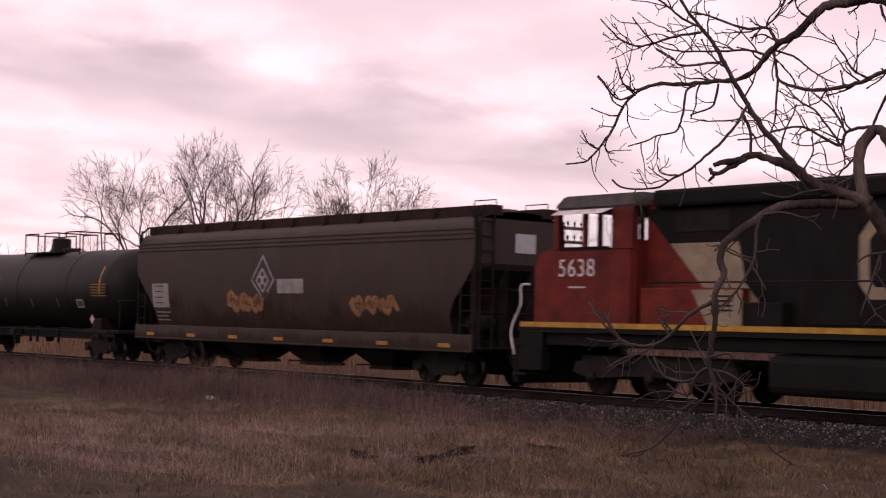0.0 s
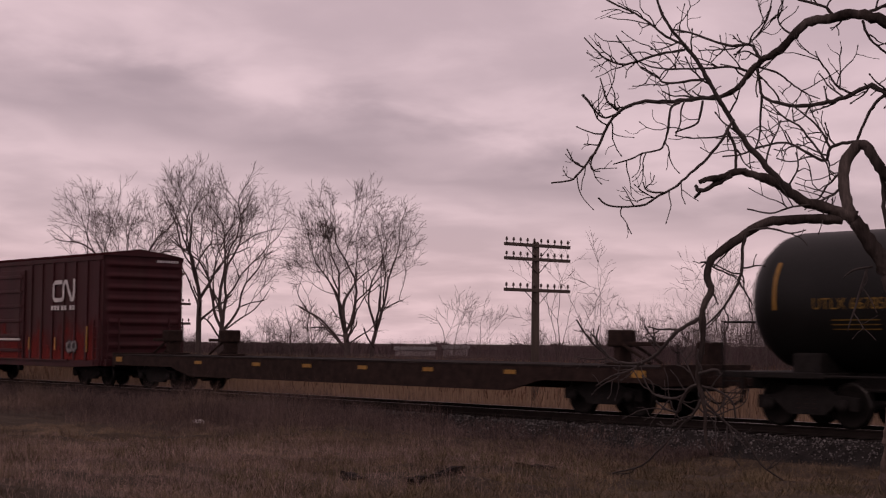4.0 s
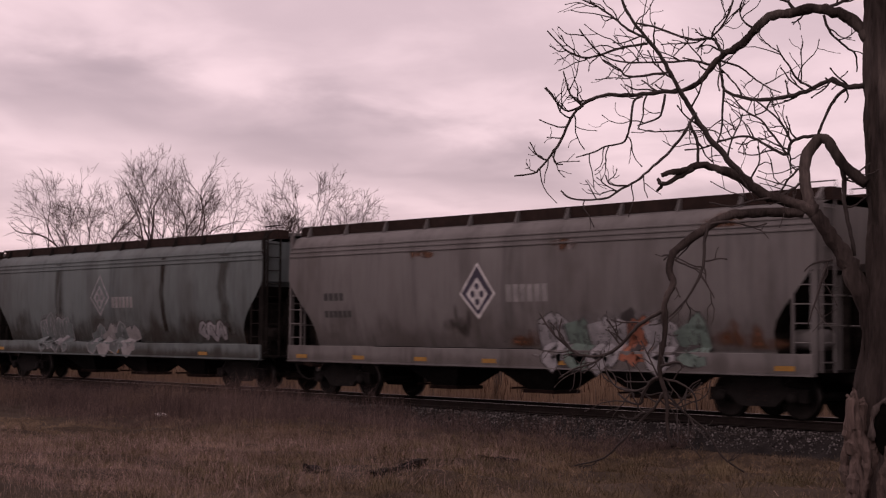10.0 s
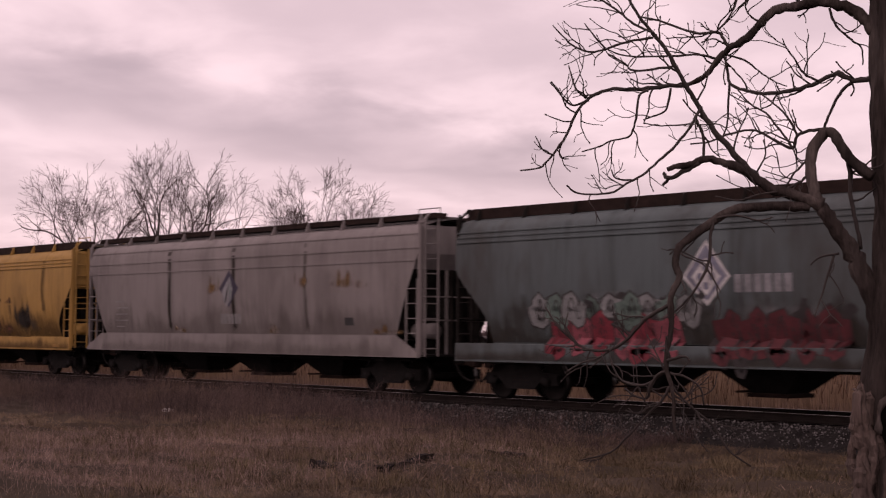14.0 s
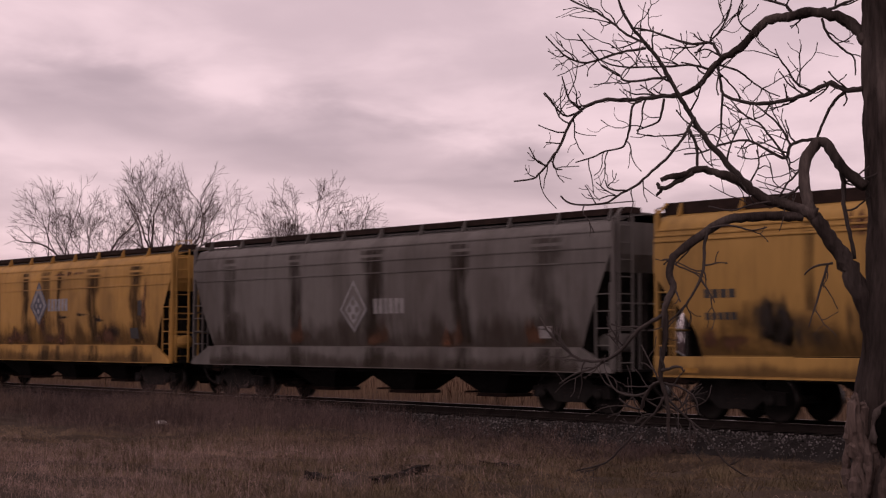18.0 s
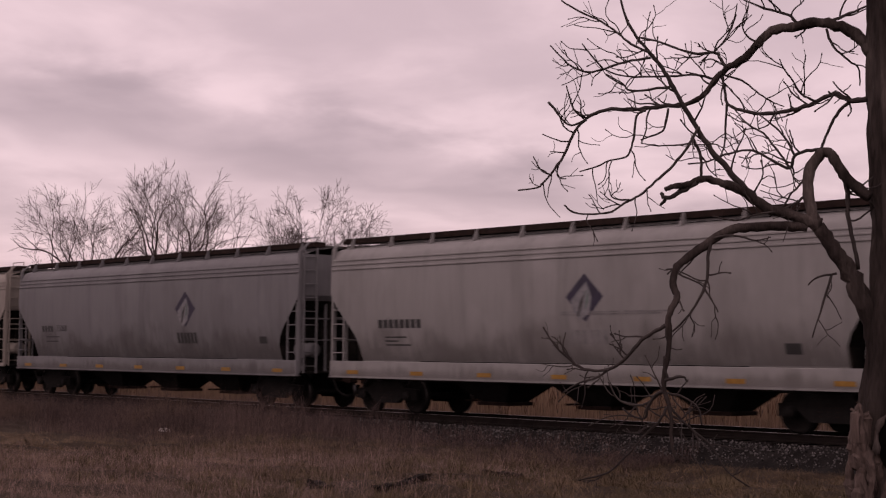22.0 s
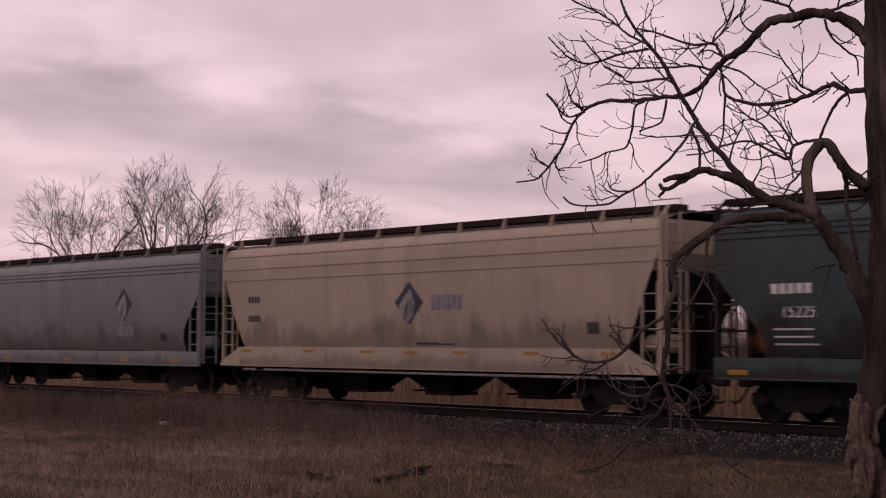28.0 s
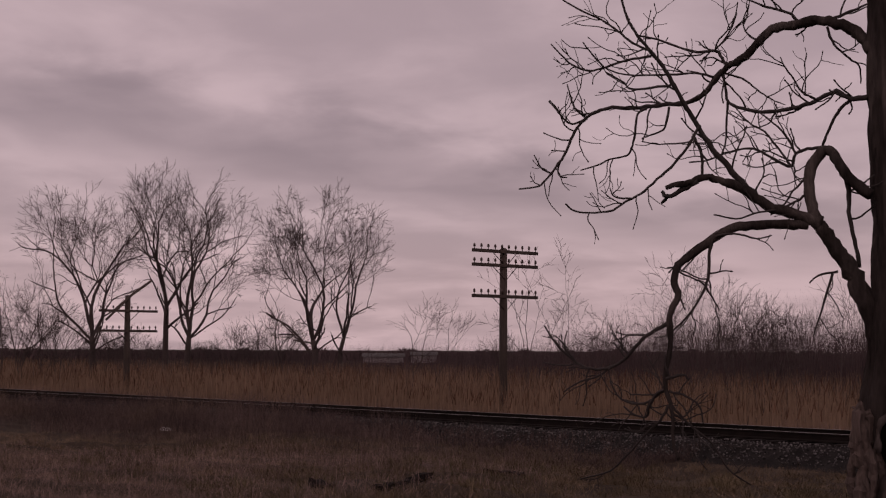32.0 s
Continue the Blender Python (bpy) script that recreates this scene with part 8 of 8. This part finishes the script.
    # slanting red, cream and black livery on the hood front
    hood_y = 1.06
    part("hood", Geo().box(3.9, 21.3, -hood_y, hood_y, 1.57, 4.3, 0.06), LOCOBLACK, car, "long black engine hood")
    part("hood_top", Geo().box(4.2, 21.3, -1.25, 1.25, 4.3, 4.7, 0.08), LOCOBLACK, car)
    part("air_intake", Geo().box(4.75, 6.3, -hood_y - 0.02, hood_y + 0.02, 3.75, 4.2), IRON, car)
    yy = -hood_y - 0.012
    part("red_wedge", Geo().add([(3.92, yy, 1.6), (6.5, yy, 1.6), (3.92, yy, 4.15)], [(0, 1, 2)]), LOCORED, car, "red slanting livery wedge")
    part("cream_stripe", Geo().add([(6.5, yy, 1.6), (7.7, yy, 1.6), (6.75, yy, 2.6), (6.55, yy, 3.5), (4.6, yy, 3.5)], [(0, 1, 2, 3, 4)]), CREAM, car, "cream slanting livery stripe")
    part("low_box", Geo().box(4.1, 6.9, -1.48, -1.1, 1.6, 2.5, 0.03), LOCORED, car, "red locker beside the cab")
    part("low_box_cream", Geo().add([(5.6, -1.492, 2.46), (7.0, -1.492, 2.46), (7.0, -1.492, 1.64), (6.1, -1.492, 1.64)], [(0, 1, 2, 3)]), CREAM, car)
    part("locker_end", Geo().box(6.9, 8.0, -1.45, -1.1, 1.6, 2.2, 0.03), LOCOBLACK, car)
    for k in range(4):
        part("louvre", Geo().box(6.15, 6.75, -1.5, -1.485, 2.0 + k * 0.1, 2.04 + k * 0.1), IRON, car)
    for i in range(9):
        x = 8.4 + i * 1.35
        door = part("hood_door", Geo().box(x, x + 1.2, -hood_y - 0.03, -hood_y - 0.005, 1.75, 3.9, 0.01), LOCOBLACK, car)
        part("door_latch", Geo().box(x + 1.05, x + 1.12, -hood_y - 0.05, -hood_y - 0.03, 2.7, 2.95), IRON, door)
    for i in range(6):
        part("roof_fan", Geo().tube([(12 + i * 1.4, 0, 4.68), (12 + i * 1.4, 0, 4.82)], 0.55, 20), LOCOBLACK, car)
    part("exhaust_hump", Geo().box(8.0, 10.0, -0.7, 0.7, 4.68, 4.8, 0.04), LOCOBLACK, car)
    # rounded cream mark on the hood side
    def ring(cx, cz, w, h, t):
        pts_o = [(cx + w * 0.2, cz + h), (cx - w + 0.25, cz + h), (cx - w, cz + h - 0.3), (cx - w, cz - h + 0.3), (cx - w + 0.25, cz - h), (cx + w * 1.0, cz - h)]
        pts_i = [(cx + w * 0.2, cz + h - t), (cx - w + 0.32 + t * 0.2, cz + h - t), (cx - w + t, cz + h - 0.4), (cx - w + t, cz - h + 0.4), (cx - w + 0.32 + t * 0.2, cz - h + t), (cx + w * 1.0, cz - h + t)]
        y = -hood_y - 0.036
        return Geo().sheet([[(a, y, b), (c, y, d)] for (a, b), (c, d) in zip(pts_o, pts_i)])
    part("ribbon_mark", ring(10.75, 3.05, 1.15, 0.78, 0.24), CREAM, car, "cream curved company mark")
    for s in (-1, 1):
        g = Geo().tube([(4.2, s * 1.46, 2.62), (21.2, s * 1.46, 2.62)], 0.02, 5)
        hr = part("hand_rail", g, IRON, car)
        for i in range(9):
            part("stanchion", Geo().tube([(4.4 + i * 2.05, s * 1.46, 1.57), (4.4 + i * 2.05, s * 1.46, 2.62)], 0.02, 5), IRON, hr)
    part("fuel_tank", Geo().box(7.6, 14.2, -1.45, 1.45, 0.3, 1.14, 0.18), LOCOBLACK, car)
    part("air_tank", Geo().tube([(7.7, -1.2, 1.3), (13.9, -1.2, 1.3)], 0.14, 12), LOCOBLACK, car, smooth=True)
    for cx in (4.1, 17.6):
        body = part("truck", Geo().box(cx - 2.3, cx + 2.3, -1.0, 1.0, 0.62, 0.95, 0.05), IRON, car)
        for s in (-1, 1):
            o = [(-2.5, 0.55), (-2.4, 0.8), (-1.2, 0.86), (1.2, 0.86), (2.4, 0.8), (2.5, 0.55), (1.9, 0.4), (0.8, 0.5), (-0.8, 0.5), (-1.9, 0.4)]
            n = len(o)
            part("side_frame", Geo().add([(cx + x, s * 1.0 - 0.08, z) for x, z in o] + [(cx + x, s * 1.0 + 0.08, z) for x, z in o], [tuple(range(n)), tuple(reversed(range(n, 2 * n)))] + [(i, n + i, n + (i + 1) % n, (i + 1) % n) for i in range(n)]), IRON, body)
            for ax in (-1.85, 0.0, 1.85):
                part("wheel", TRUCK["wheel"], IRON, body, at=pose(cx + ax, s * 0.755, 0.457, 0, 0, 0 if s > 0 else 180))
                part("bearing_cap", TRUCK["cap"], IRON, body, at=pose(cx + ax, s * 1.1, 0.457, 0, 0, 0 if s < 0 else 180))
            part("brake_cylinder", Geo().cyl((cx - 1.0, s * 1.1, 0.8), (cx - 0.6, s * 1.1, 0.8), 0.11, 10), IRON, body)
        for ax in (-1.85, 0.0, 1.85):
            part("axle", TRUCK["axle"], IRON, body, at=pose(cx + ax, 0, 0.457))
    part("coupler", COUPLER, RUSTIRON, car, at=pose(-0.35, 0, 0, 0, 0, 180))
    for y in (-0.6, -0.45, 0.45, 0.6):
        part("brake_hose", Geo().tube(smooth_path([(-0.15, y, 0.9), (-0.35, y, 0.6), (-0.4, y, 0.45)], 4), 0.025, 6), IRON, car, smooth=True)
    TRAIN.append((car, -27.9))


make_locomotive()


# ---- movement: the train rolls by at a steady pace ----
def run(t):
    """Metres that the train has gone after t seconds."""
    u = t / 10 - 1.6
    return 10.869 * t + 0.2596 * u * u + 0.1441 * u ** 3


def motions():
    for car, start in TRAIN:
        walk(car, [(t, pose(start + run(t), 0, 0)) for t in (0, 4, 8, 12, 16, 20, 24, 28, 32)])


motions()
